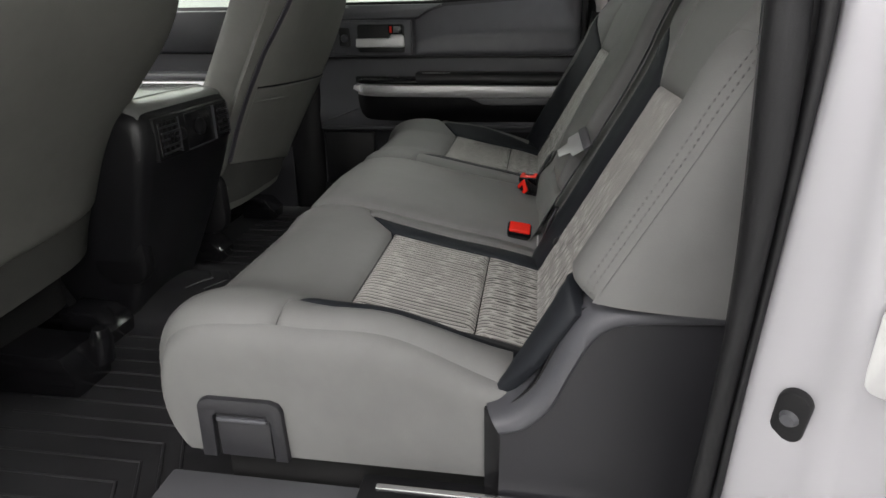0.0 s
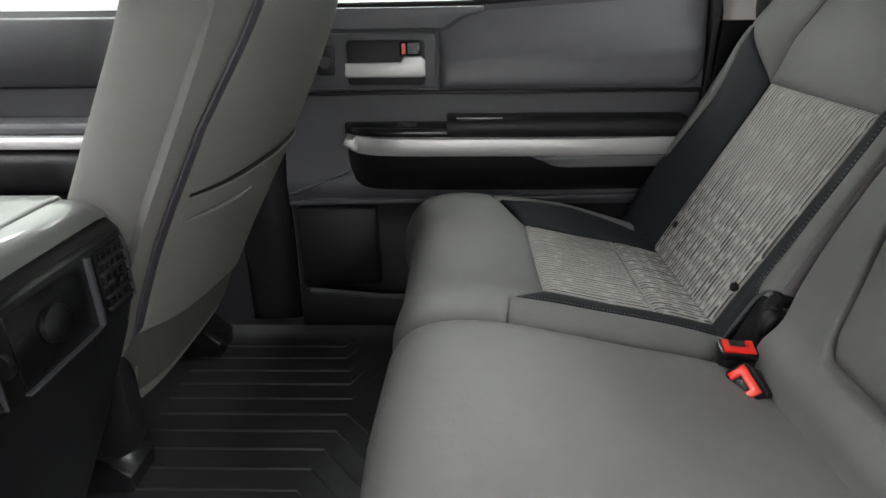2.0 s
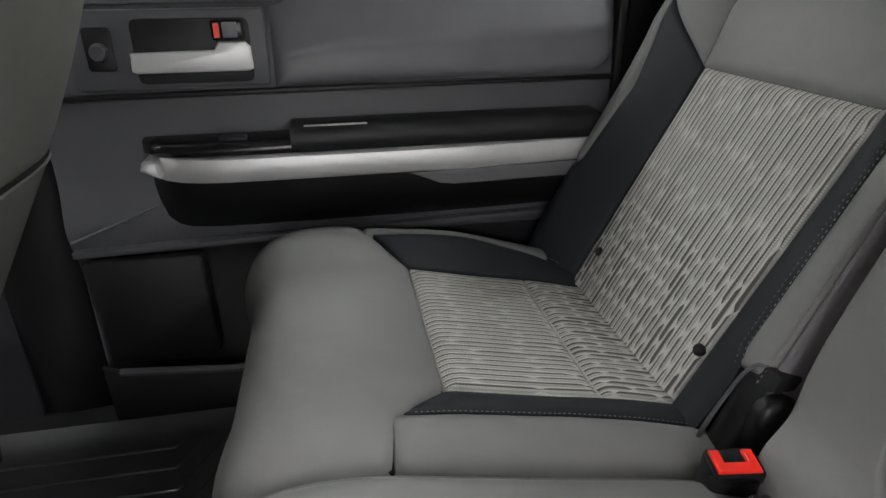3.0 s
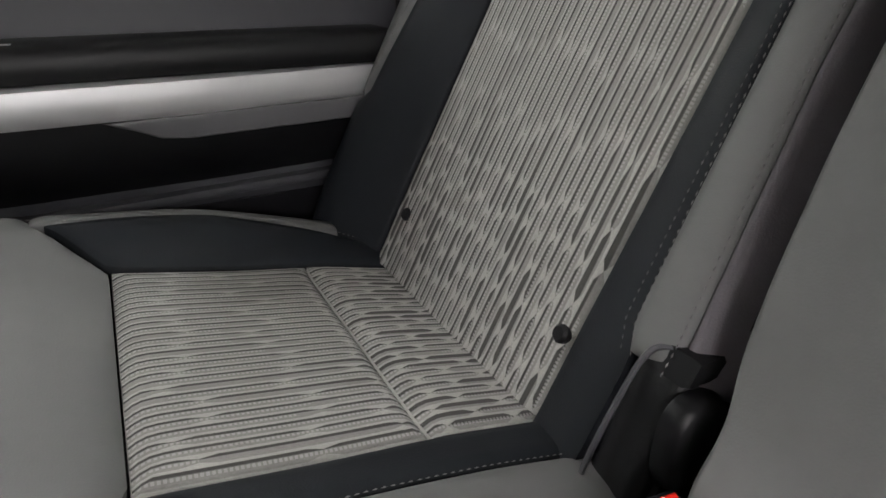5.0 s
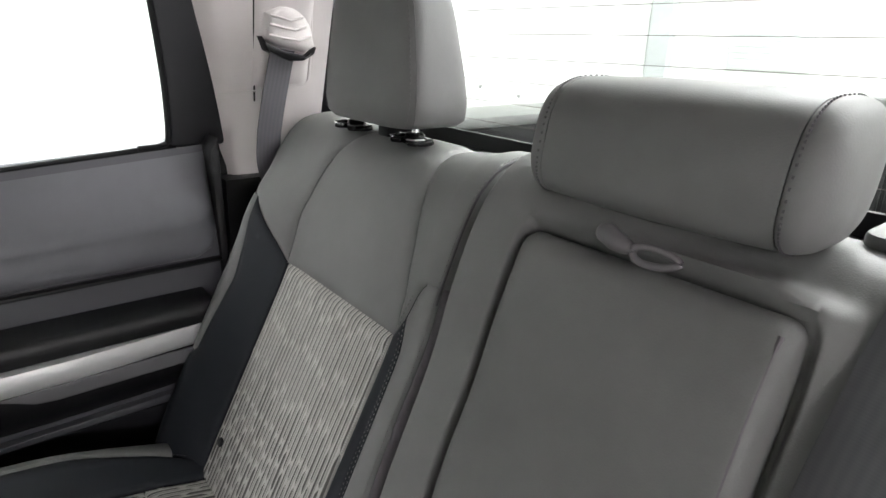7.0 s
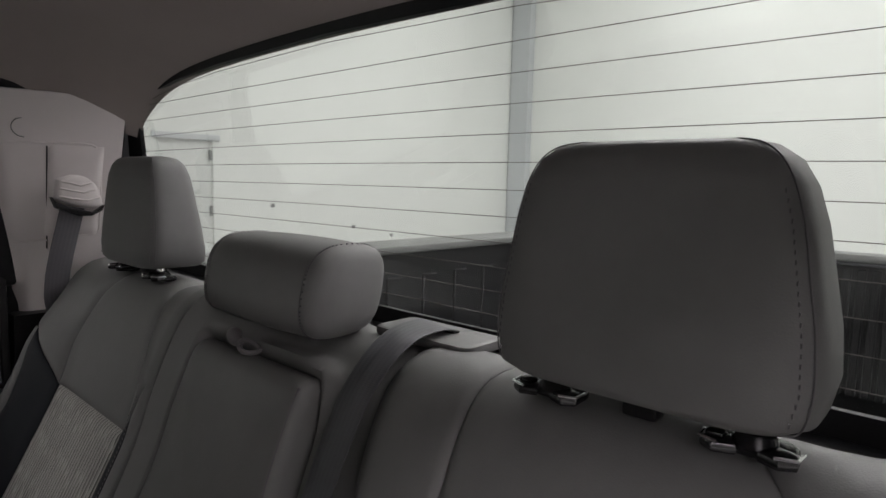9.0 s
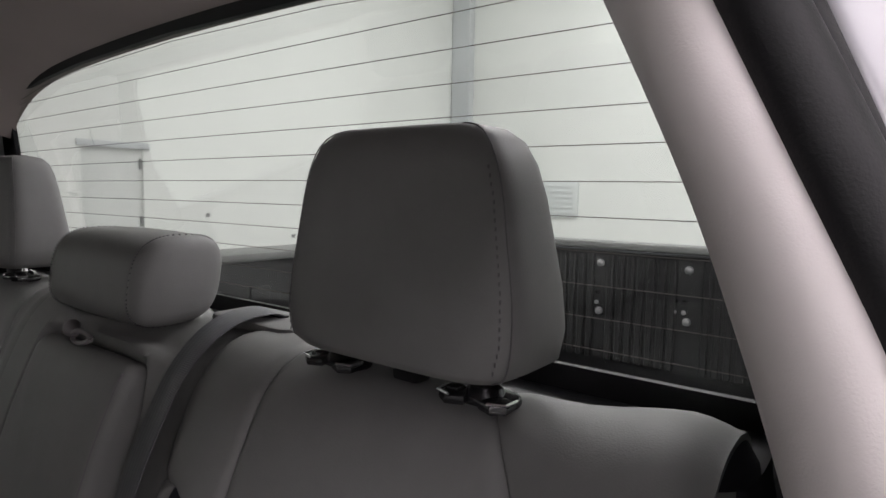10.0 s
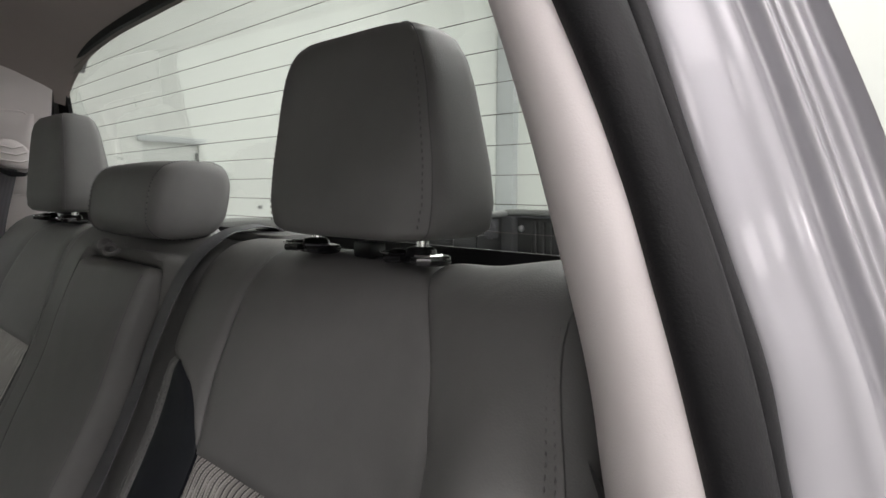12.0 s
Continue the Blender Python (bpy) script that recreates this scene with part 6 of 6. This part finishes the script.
part("cover_gap", tube([on_far_trim(0.560 + 0.0008 * k, 1.122 - 0.023 * k, 0.0) for k in range(10)], 0.0015, 6), M_BLACK, pillar_f)
rim_line = [(0.482, 1.090), (0.479, 1.112), (0.488, 1.124), (0.56, 1.128), (0.624, 1.129), (0.642, 1.122), (0.650, 1.10), (0.655, 1.04), (0.658, 0.962), (0.652, 0.948), (0.630, 0.942), (0.600, 0.940)]
part("cover_rim", tube([on_far_trim(p.x, p.z, 0.0005) for p in spline([(x, 0, z) for x, z in rim_line], 70)], 0.0022, 6), M_PILLAR, pillar_f, "", 60)
part("cover_step", tube([on_far_trim(0.512 + 0.011 * k, 0.930 + 0.0006 * k, 0.0005) for k in range(6)], 0.0020, 6), M_PILLAR, pillar_f, "", 60)
anchor = part("belt_anchor", plate([(0.572, 1.018), (0.600, 1.006), (0.640, 0.998), (0.657, 1.006), (0.652, 1.035), (0.642, 1.060), (0.628, 1.074), (0.598, 1.070), (0.574, 1.058)], "y", 0.736, 0.772, 0.010, 3), M_PILLAR, pillar_f, "greige belt anchor")
for k, (z0, x0, x1) in enumerate(((1.036, 0.577, 0.640), (1.050, 0.580, 0.634), (1.020, 0.575, 0.648))):
    part("anchor_ridge", tube([(x0, 0.7358, z0 + 0.004), (x0 + 0.02, 0.7345, z0), (x1 - 0.02, 0.7345, z0 - 0.004), (x1, 0.7358, z0 + 0.002)], 0.0022, 8), M_PILLAR, anchor, "", 60)
part("anchor_mouth", plate([(0.566, 1.022), (0.572, 1.012), (0.600, 1.000), (0.640, 0.992), (0.660, 1.006), (0.655, 0.994), (0.635, 0.984), (0.610, 0.984), (0.574, 1.000)], "y", 0.739, 0.770, 0.003), M_BLACK, anchor)
part("lower_trim", plate([(0.492, 0.20), (0.74, 0.20), (0.74, 0.782), (0.505, 0.782)], "y", 0.80, 0.85), M_BLACK, pillar_f, "black lower pillar trim")
part("hook_ring", tube([(0.522 + 0.02 * math.cos(a), far_y(1.17) - 0.014, 1.154 + 0.018 * math.sin(a)) for a in [radians(70 + 20 * k) for k in range(11)]], 0.0010, 6), M_BEDCAP, pillar_f)
belt_f = thing("seat_belt", (0.62, 0.76, 0.80), "charcoal seat belt hanging from the pillar anchor behind the seat", "seat belt", "rear seat belts")
part("webbing", ribbon(spline([(0.602, 0.748, 1.002), (0.596, 0.753, 0.97), (0.581, 0.760, 0.90), (0.574, 0.766, 0.85), (0.575, 0.770, 0.80), (0.60, 0.77, 0.72), (0.62, 0.765, 0.60)], 40), (1, 0.2, 0.0), 0.048, 0.0018), M_BELT_PALE, belt_f)

b_post = thing("pillar_trim", (-0.48, 0.80, 0.10), "charcoal plastic pillar trim between the two passenger doors", "pillar trim", "pillar trims", "structure")
part("lower_trim", loft([[Vector((x, y - 0.12 * max(0, z - 0.82), z)) for x, y in ((-0.405, 0.86), (-0.412, 0.815), (-0.43, 0.79), (-0.49, 0.782), (-0.54, 0.79), (-0.555, 0.82), (-0.56, 0.86))] for z in (0.06, 0.2, 0.4, 0.6, 0.8, 0.9)], False, False), M_BLACK, b_post, "", 60)
part("upper_trim", loft([[Vector((x, y - 0.22 * max(0, z - 0.82), z)) for x, y in ((-0.415, 0.86), (-0.42, 0.82), (-0.44, 0.80), (-0.53, 0.80), (-0.55, 0.82), (-0.555, 0.86))] for z in (0.90, 1.0, 1.1, 1.22)], False, False), M_PILLAR, b_post, "", 60)
b_post2 = thing("pillar_trim", (-0.48, -0.80, 0.10), "charcoal plastic pillar trim at the open rear door", "pillar trim", "pillar trims", "structure")
part("lower_trim", loft([[Vector((x, -(y - 0.2 * max(0, z - 0.82)), z)) for x, y in ((-0.405, 0.86), (-0.412, 0.815), (-0.43, 0.79), (-0.49, 0.782), (-0.54, 0.79), (-0.555, 0.82), (-0.56, 0.86))] for z in (0.06, 0.2, 0.4, 0.6, 0.8, 1.0, 1.22)], False, False), M_TRIMDARK, b_post2, "", 60)

# ---------------------------------------------------------------- roof and rear window


def window_x(z):
    return 0.775 - 0.20 * (z - 0.88)


def window_half(z):
    return 0.745 - 0.30 * (z - 0.88)


W_TOP = between([(-0.73, 1.170), (-0.686, 1.196), (-0.652, 1.222), (-0.59, 1.242), (-0.46, 1.258), (-0.30, 1.268), (0.0, 1.274), (0.30, 1.268), (0.46, 1.258), (0.59, 1.242), (0.652, 1.222), (0.686, 1.196), (0.73, 1.170)])


def headliner(u, v):
    x = -1.3 + 2.02 * u
    w = 2 * v - 1
    half = 0.80 - 0.10 * max(0, (x - 0.45) / 0.3)
    y = w * half
    crown = 1.318 - 0.058 * max(0, (x - 0.42) / 0.30) ** 2
    z = crown - 0.028 * w * w - 0.085 * abs(w) ** 7
    return (x, y, z)


structure("ceiling", sheet(headliner, 40, 60, thick=-0.012), M_LINER, "greige cloth headliner over the cab", "headliner", 60)
roof = structure("roof", sheet(lambda u, v: (-1.3 + 2.10 * u, (2 * v - 1) * 0.83, 1.40 - 0.05 * (2 * v - 1) ** 2 - 0.10 * abs(2 * v - 1) ** 8), 20, 30, thick=-0.01), M_PAINT, "silver painted roof panel", "roof", 60)
structure("roof_rail", box((-1.3, 0.73, 1.215), (0.74, 0.80, 1.29), 0.02), M_BLACK, "dark rail over the passenger doors", "roof rail")
structure("roof_rail", box((-1.3, -0.80, 1.225), (0.74, -0.72, 1.29), 0.02), M_RUBBER, "dark rail over the driver-side doors", "roof rail")

rear_window = thing("rear_window", (0.77, 0, 0.88), "rear window of clear glass with thin heater lines and a black border", "window", "", "structure")
def pane_pts(grow, n=40):
    pts = []
    zb0 = 0.888 - grow
    for k in range(n + 1):
        y = -0.738 + 1.476 * k / n
        pts.append((y * (1 + grow / 0.738), zb0))
    for k in range(8):
        z = 0.905 + 0.27 * k / 7
        pts.append((window_half(z) + grow, z))
    for k in range(n + 1):
        y = 0.652 - 1.304 * k / n
        pts.append((y * (1 + grow / 0.652), W_TOP(y) - 0.012 + grow))
    for k in range(8):
        z = 1.175 - 0.27 * k / 7
        pts.append((-window_half(z) - grow, z))
    return pts


WY = 0.035


def lean_back(bm):
    for v in bm.verts:
        v.co.x += window_x(v.co.z)
        v.co.y += WY
    return bm


pane = part("pane", lean_back(plate(pane_pts(0.0), "x", 0.0, 0.004)), M_GLASS, rear_window, "clear glass", False)
pane.visible_shadow = False
inner = pane_pts(-0.004)
outer_pts = [(y + 0.055 * max(0.0, min(1.0, (y - 0.60) / 0.05)) - 0.030 * max(0.0, min(1.0, (-0.60 - y) / 0.05)), z) for y, z in pane_pts(0.030)]
rings = []
for off in (-0.008, 0.014):
    rings.append([(window_x(z) + off, y + WY, z) for y, z in outer_pts])
    rings.append([(window_x(z) + off * 0.5, y + WY, z) for y, z in inner])
part("border", loft([rings[1], rings[0], rings[2], rings[3], rings[1]], True, False), M_RUBBER, rear_window, "black rubber border", 30)
for k in range(11):
    z = 1.209 - k * 0.0298
    half = window_half(z) - 0.006
    while half > 0.1 and z > W_TOP(half) - 0.016:
        half -= 0.01
    line = [(window_x(z) - 0.0012, WY - half + 2 * half * j / 24, z + 0.002 * (1 - (2 * j / 24 - 1) ** 2)) for j in range(25)]
    part("heater_line", tube(line, 0.00042, 5), M_WIRE, rear_window)
arc = [(window_x(W_TOP(y) - 0.026) - 0.0012, y + WY, W_TOP(y) - 0.026) for y in [-0.675 + 1.35 * j / 40 for j in range(41)]]
part("heater_line", tube(arc, 0.00042, 5), M_WIRE, rear_window)
# cab rear wall below and beside the window
structure("wall_rear", plate([(-0.80, -0.1), (0.80, -0.1), (0.80, 0.80), (-0.80, 0.80)], "x", 0.80, 0.83), M_BLACK, "dark cab rear wall behind the seats", "cab wall")
structure("parcel_ledge", box((0.70, -0.76, 0.80), (0.80, 0.76, 0.868), 0.012), M_BLACK, "black ledge under the rear window", "ledge")
far_edge = loft([[Vector(far_trim(1.0, v)), Vector(far_trim(1.0, v)) + Vector((0.006, 0.010, 0)), Vector((window_x(0.782 + 0.44 * v) - 0.009, WY + window_half(0.782 + 0.44 * v) + 0.08, 0.782 + 0.44 * v))] for v in (0.0, 0.2, 0.4, 0.6, 0.8, 1.0)], False, False)
structure("corner_trim", far_edge, M_RUBBER, "black edge between pillar trim and rear window", "pillar trim", 60)
near_edge = loft([[Vector((0.70 + 0.06 * (1.25 - z), -0.80 + 0.25 * max(0, z - 0.85), z)), Vector((0.72 + 0.02 * (1.25 - z), -0.76 + 0.20 * max(0, z - 0.85), z)),
                   Vector((window_x(z) - 0.037, WY - window_half(z) - 0.040, z)), Vector((window_x(z) - 0.010, WY - window_half(z) - 0.058, z))] for z in (0.80, 0.9, 1.0, 1.1, 1.2, 1.3)], False, False)
structure("corner_trim", near_edge, M_PILLAR, "greige trim between pillar and rear window", "pillar trim", 60)
for side in (-1, 1):
    out_y = between([(-0.1, 0.968), (0.5, 0.962), (0.79, 0.914), (0.88, 0.881), (0.989, 0.842), (1.041, 0.820), (1.14, 0.780), (1.22, 0.745), (1.38, 0.70)])
    skin = loft([[Vector((0.612, side * out_y(z), z)), Vector((0.68, side * (out_y(z) - 0.002), z)), Vector((window_x(max(z, 0.7)) - 0.016, side * (out_y(z) - 0.010), z)),
                  Vector((window_x(max(z, 0.7)) + 0.006, side * (out_y(z) - 0.04), z)), Vector((window_x(max(z, 0.7)) + 0.014, side * min(out_y(z) - 0.05, window_half(max(z, 0.85)) + 0.055), z))] for z in (-0.1, 0.3, 0.5, 0.65, 0.79, 0.88, 0.99, 1.06, 1.14, 1.22, 1.30)], False, False)
    structure("cab_corner", skin, M_PAINT, "silver painted cab corner", "body panel", 40)
# front end that closes the cab
dash = thing("dashboard", (-1.7, 0, 0.1), "charcoal dashboard across the front of the cab", "dashboard")
part("dash_body", plate([(-1.95, 0.05), (-1.55, 0.05), (-1.45, 0.55), (-1.52, 0.72), (-1.75, 0.80), (-1.95, 0.80)], "y", -0.79, 0.79, 0.03), M_PLASTIC, dash)
ws = thing("windshield", (-1.6, 0, 0.8), "clear windshield", "window", "", "structure")
glass_front = part("pane", plate([(-0.78, 0.0), (0.78, 0.0), (0.66, 0.72), (-0.66, 0.72)], "z", 0.0, 0.005), M_GLASS, ws)
glass_front.data.transform(Matrix(((0, 0.79, 0.6, -1.90), (1, 0, 0, 0), (0, 0.66, -0.7, 0.82), (0, 0, 0, 1))))
glass_front.visible_shadow = False

# ---------------------------------------------------------------- cargo bed
bed = thing("cargo_bed", (1.7, 0, 0.2), "black plastic-lined cargo bed with a ribbed closed tailgate", "truck bed")
BX0, BX1, BY, BZ, RIM = 0.90, 2.55, 0.775, 0.30, 0.862
part("bed_floor", box((BX0, -BY, BZ - 0.03), (BX1, BY, BZ)), M_LINERBED, bed)
for k in range(16):
    part("floor_rib", box((BX0 + 0.02, -0.70 + k * 0.092, BZ), (BX1 - 0.02, -0.655 + k * 0.092, BZ + 0.012), 0.004, 1), M_LINERBED, bed)
part("front_wall", box((BX0 - 0.03, -BY, BZ), (BX0, BY, 0.80)), M_LINERBED, bed)
for side in (-1, 1):
    lo, hi = sorted((side * BY, side * (BY + 0.14)))
    wall = part("side_wall", box((BX0 - 0.04, lo, -0.05), (BX1 + 0.04, hi, RIM - 0.02)), M_LINERBED, bed)
    for k in range(9):
        a, b = sorted((side * (BY - 0.008), side * (BY + 0.01)))
        part("wall_rib", box((BX0 + 0.1 + k * 0.165, a, BZ + 0.03), (BX0 + 0.17 + k * 0.165, b, RIM - 0.10), 0.004, 1), M_LINERBED, wall)
    a, b = sorted((side * (BY - 0.02), side * (BY + 0.16)))
    part("rail_cap", box((BX0 - 0.04, a, RIM - 0.022), (BX1 + 0.04, b, RIM + 0.004), 0.008), M_BEDCAP, bed, "dull grey rail cap")
    a, b = sorted((side * (BY - 0.07), side * (BY + 0.0)))
    part("corner_post", plate([(BX1 - 0.05, BZ), (BX1 + 0.0, BZ), (BX1 + 0.0, RIM - 0.02), (BX1 - 0.05, RIM - 0.02)], "y", a, b, 0.012), M_TRIMGREY, bed)
    part("tie_down", tube([(BX1 - 0.16, side * (BY - 0.004), 0.50), (BX1 - 0.155, side * (BY - 0.03), 0.51), (BX1 - 0.155, side * (BY - 0.03), 0.55), (BX1 - 0.16, side * (BY - 0.004), 0.56)], 0.006, 8), M_CHROME, bed)
    a, b = sorted((side * (BY - 0.006), side * (BY + 0.004)))
    part("cap_bracket", box((BX1 - 0.18, a, RIM - 0.12), (BX1 - 0.07, b, RIM - 0.03), 0.006), M_TRIMGREY, bed)
gate = part("tailgate", box((BX1, -BY, BZ), (BX1 + 0.05, BY, RIM - 0.012), 0.006), M_LINERBED, bed, "black ribbed tailgate liner")
for k in range(36):
    y = -0.72 + k * 0.0405
    if any(abs(y - c) < 0.036 for c in (0.690, 0.172, -0.168, -0.60)):
        continue
    part("rib", box((BX1 - 0.012, y - 0.013, 0.40), (BX1 + 0.002, y + 0.013, 0.825), 0.004, 1), M_LINERBED, gate)
part("cap", box((BX1 - 0.022, -BY, RIM - 0.014), (BX1 + 0.07, BY, RIM + 0.014), 0.008), M_BEDCAP, gate, "dull grey tailgate cap")
part("cap_lip", box((BX1 - 0.026, -BY, RIM - 0.024), (BX1 - 0.006, BY, RIM - 0.016), 0.002), M_PLASTIC, gate)
for y in (0.690, 0.172, -0.168, -0.60):
    for z in (0.788, 0.594):
        part("bolt", tube([(BX1 + 0.004, y, z), (BX1 - 0.012, y, z), (BX1 - 0.017, y, z)], [0.016, 0.014, 0.007], 14), M_STEEL, gate, "steel bolt in a cup")
    for dy in (0.012, 0.046):
        part("clip", tube([(BX1 + 0.001, y + dy, 0.628), (BX1 - 0.007, y + dy, 0.628), (BX1 - 0.009, y + dy, 0.628)], [0.0085, 0.0085, 0.005], 10), M_STEEL, gate)
        part("clip_slot", box((BX1 - 0.003, y + dy - 0.012, 0.662), (BX1 + 0.002, y + dy + 0.006, 0.676)), M_FOAM, gate)
for y in (0.45, 0.03, -0.462):
    for dy in (-0.02, 0.02):
        part("clip", tube([(BX1 + 0.001, y + dy, 0.588), (BX1 - 0.007, y + dy, 0.588), (BX1 - 0.009, y + dy, 0.588)], [0.0085, 0.0085, 0.005], 10), M_STEEL, gate)
for k in range(38):
    y = -0.70 + k * 0.0378
    part("rivet", tube([(BX1 + 0.001, y, 0.345), (BX1 - 0.006, y, 0.345)], [0.0055, 0.004], 8), M_STEEL, gate)
part("gate_skin", box((BX1 + 0.05, -0.93, -0.05), (BX1 + 0.10, 0.93, RIM)), M_PAINT, gate, "silver painted outer tailgate")
for side in (-1, 1):
    a, b = sorted((side * (BY + 0.14), side * (BY + 0.19)))
    part("bed_skin", box((BX0 - 0.04, a, -0.10), (BX1 + 0.09, b, RIM - 0.02), 0.02), M_PAINT, bed, "silver painted bed side")

# ---------------------------------------------------------------- wheels
GZ = -0.52


def wheel(x, y):
    ob = thing("wheel", (x, y, GZ), "black tyre on a plain silver wheel rim", "wheel", "wheels")
    side = 1 if y > 0 else -1
    turn = lambda r, w: [(x + r * math.cos(k * math.pi / 24), y + w, GZ + 0.40 + r * math.sin(k * math.pi / 24)) for k in range(48)]
    tyre = part("tyre", loft([turn(r, w) for r, w in ((0.24, -0.11), (0.30, -0.13), (0.375, -0.125), (0.398, -0.09), (0.40, 0.0), (0.398, 0.09), (0.375, 0.125), (0.30, 0.13), (0.24, 0.11))]), M_RUBBER, ob, "", 50)
    part("rim", loft([turn(r, side * w) for r, w in ((0.23, 0.112), (0.22, 0.118), (0.20, 0.114), (0.07, 0.122), (0.05, 0.13))]), M_CHROME, ob, "", 40)
    return ob


for wx in (-2.05, 1.62):
    for wy in (-0.80, 0.80):
        wheel(wx, wy)

# ---------------------------------------------------------------- the hall round the truck
RX0, RX1, RY0, RY1, RZ = -6.0, 9.9, -7.0, 6.3, 6.2
structure("ground", box((RX0, RY0, GZ - 0.2), (RX1, RY1, GZ)), M_HALL_FLOOR, "grey sealed concrete hall floor", "floor")
structure("hall_ceiling", box((RX0, RY0, RZ), (RX1, RY1, RZ + 0.2)), M_WALL, "white hall ceiling", "ceiling")
structure("wall_back", box((RX1, RY0 - 0.2, GZ - 0.2), (RX1 + 0.2, RY1 + 0.2, RZ + 0.2)), M_WALL, "plain white hall wall behind the truck", "wall")
structure("wall_front", box((RX0 - 0.2, RY0 - 0.2, GZ - 0.2), (RX0, RY1 + 0.2, RZ + 0.2)), M_WALL, "plain white hall wall", "wall")
structure("wall_south", box((RX0, RY0 - 0.2, GZ - 0.2), (RX1, RY0, RZ + 0.2)), M_WALL, "plain white hall wall", "wall")
# side wall with a door opening
DX0, DX1, DZ = 3.06, 3.73, 1.54
bm = box((RX0, RY1, GZ - 0.2), (DX0, RY1 + 0.2, RZ + 0.2))
box((DX1, RY1, GZ - 0.2), (RX1, RY1 + 0.2, RZ + 0.2), bm=bm)
box((DX0, RY1, DZ), (DX1, RY1 + 0.2, RZ + 0.2), bm=bm)
structure("wall_north", bm, M_WALL, "white hall side wall with a doorway", "wall")
leaf = thing("hall_door", (DX0, RY1 + 0.1, GZ), "pale painted door closed in the hall wall", "door", "", "structure")
part("leaf", box((DX0, RY1 + 0.035, GZ), (DX1, RY1 + 0.085, DZ)), M_DOOR_PAINT, leaf)
part("head_frame", box((DX0 - 0.05, RY1 - 0.03, DZ - 0.02), (DX1 + 0.08, RY1 + 0.02, DZ + 0.05), 0.006), M_WALL_TRIM, leaf)
for z in (1.35, 0.68, 0.02):
    part("hinge", box((DX1 - 0.035, RY1 + 0.005, z - 0.06), (DX1 - 0.004, RY1 + 0.05, z + 0.06)), M_BEDCAP, leaf)
column = thing("corner_column", (RX1 - 0.2, RY1 - 0.3, GZ), "pale blue-grey painted corner post", "column", "", "structure")
part("shaft", box((RX1 - 0.16, RY1 - 0.42, GZ), (RX1 - 0.005, RY1 - 0.02, RZ)), M_WALL_TRIM, column)
panelbox = thing("wall_panel", (RX1 - 0.05, 4.2, 0.8), "pale grey louvre panel on the hall wall", "vent panel")
part("panel_face", box((RX1 - 0.05, 3.62, 0.70), (RX1 - 0.004, 4.86, 1.33), 0.01), M_PANEL, panelbox)
for k in range(6):
    part("slat", box((RX1 - 0.065, 3.70, 0.77 + k * 0.09), (RX1 - 0.05, 4.78, 0.80 + k * 0.09)), M_PANEL, panelbox)
scuffs = [(4.55, 0.74), (5.91, 0.41), (6.68, 0.25)]
for x, z in scuffs:
    tagged(part("wall_scuff", plate([(x + 0.032 * math.cos(a) * (1 + 0.4 * math.sin(3 * a + x)), z + 0.040 * math.sin(a) * (1 + 0.5 * math.cos(2 * a))) for a in [k * math.pi / 6 for k in range(12)]], "y", RY1 - 0.006, RY1 - 0.002), M_BEDCAP),
           "small dark scuff on the white hall wall", "scuff mark", "wall scuffs")
# housings and glowing diffusers for the assumed, unseen lamps
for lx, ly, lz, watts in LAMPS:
    lamp = thing("assumed_lamp", (lx, ly, lz), "assumed long white lamp, unseen, added to light the hall and cab", "ceiling lamp", "ceiling lamps")
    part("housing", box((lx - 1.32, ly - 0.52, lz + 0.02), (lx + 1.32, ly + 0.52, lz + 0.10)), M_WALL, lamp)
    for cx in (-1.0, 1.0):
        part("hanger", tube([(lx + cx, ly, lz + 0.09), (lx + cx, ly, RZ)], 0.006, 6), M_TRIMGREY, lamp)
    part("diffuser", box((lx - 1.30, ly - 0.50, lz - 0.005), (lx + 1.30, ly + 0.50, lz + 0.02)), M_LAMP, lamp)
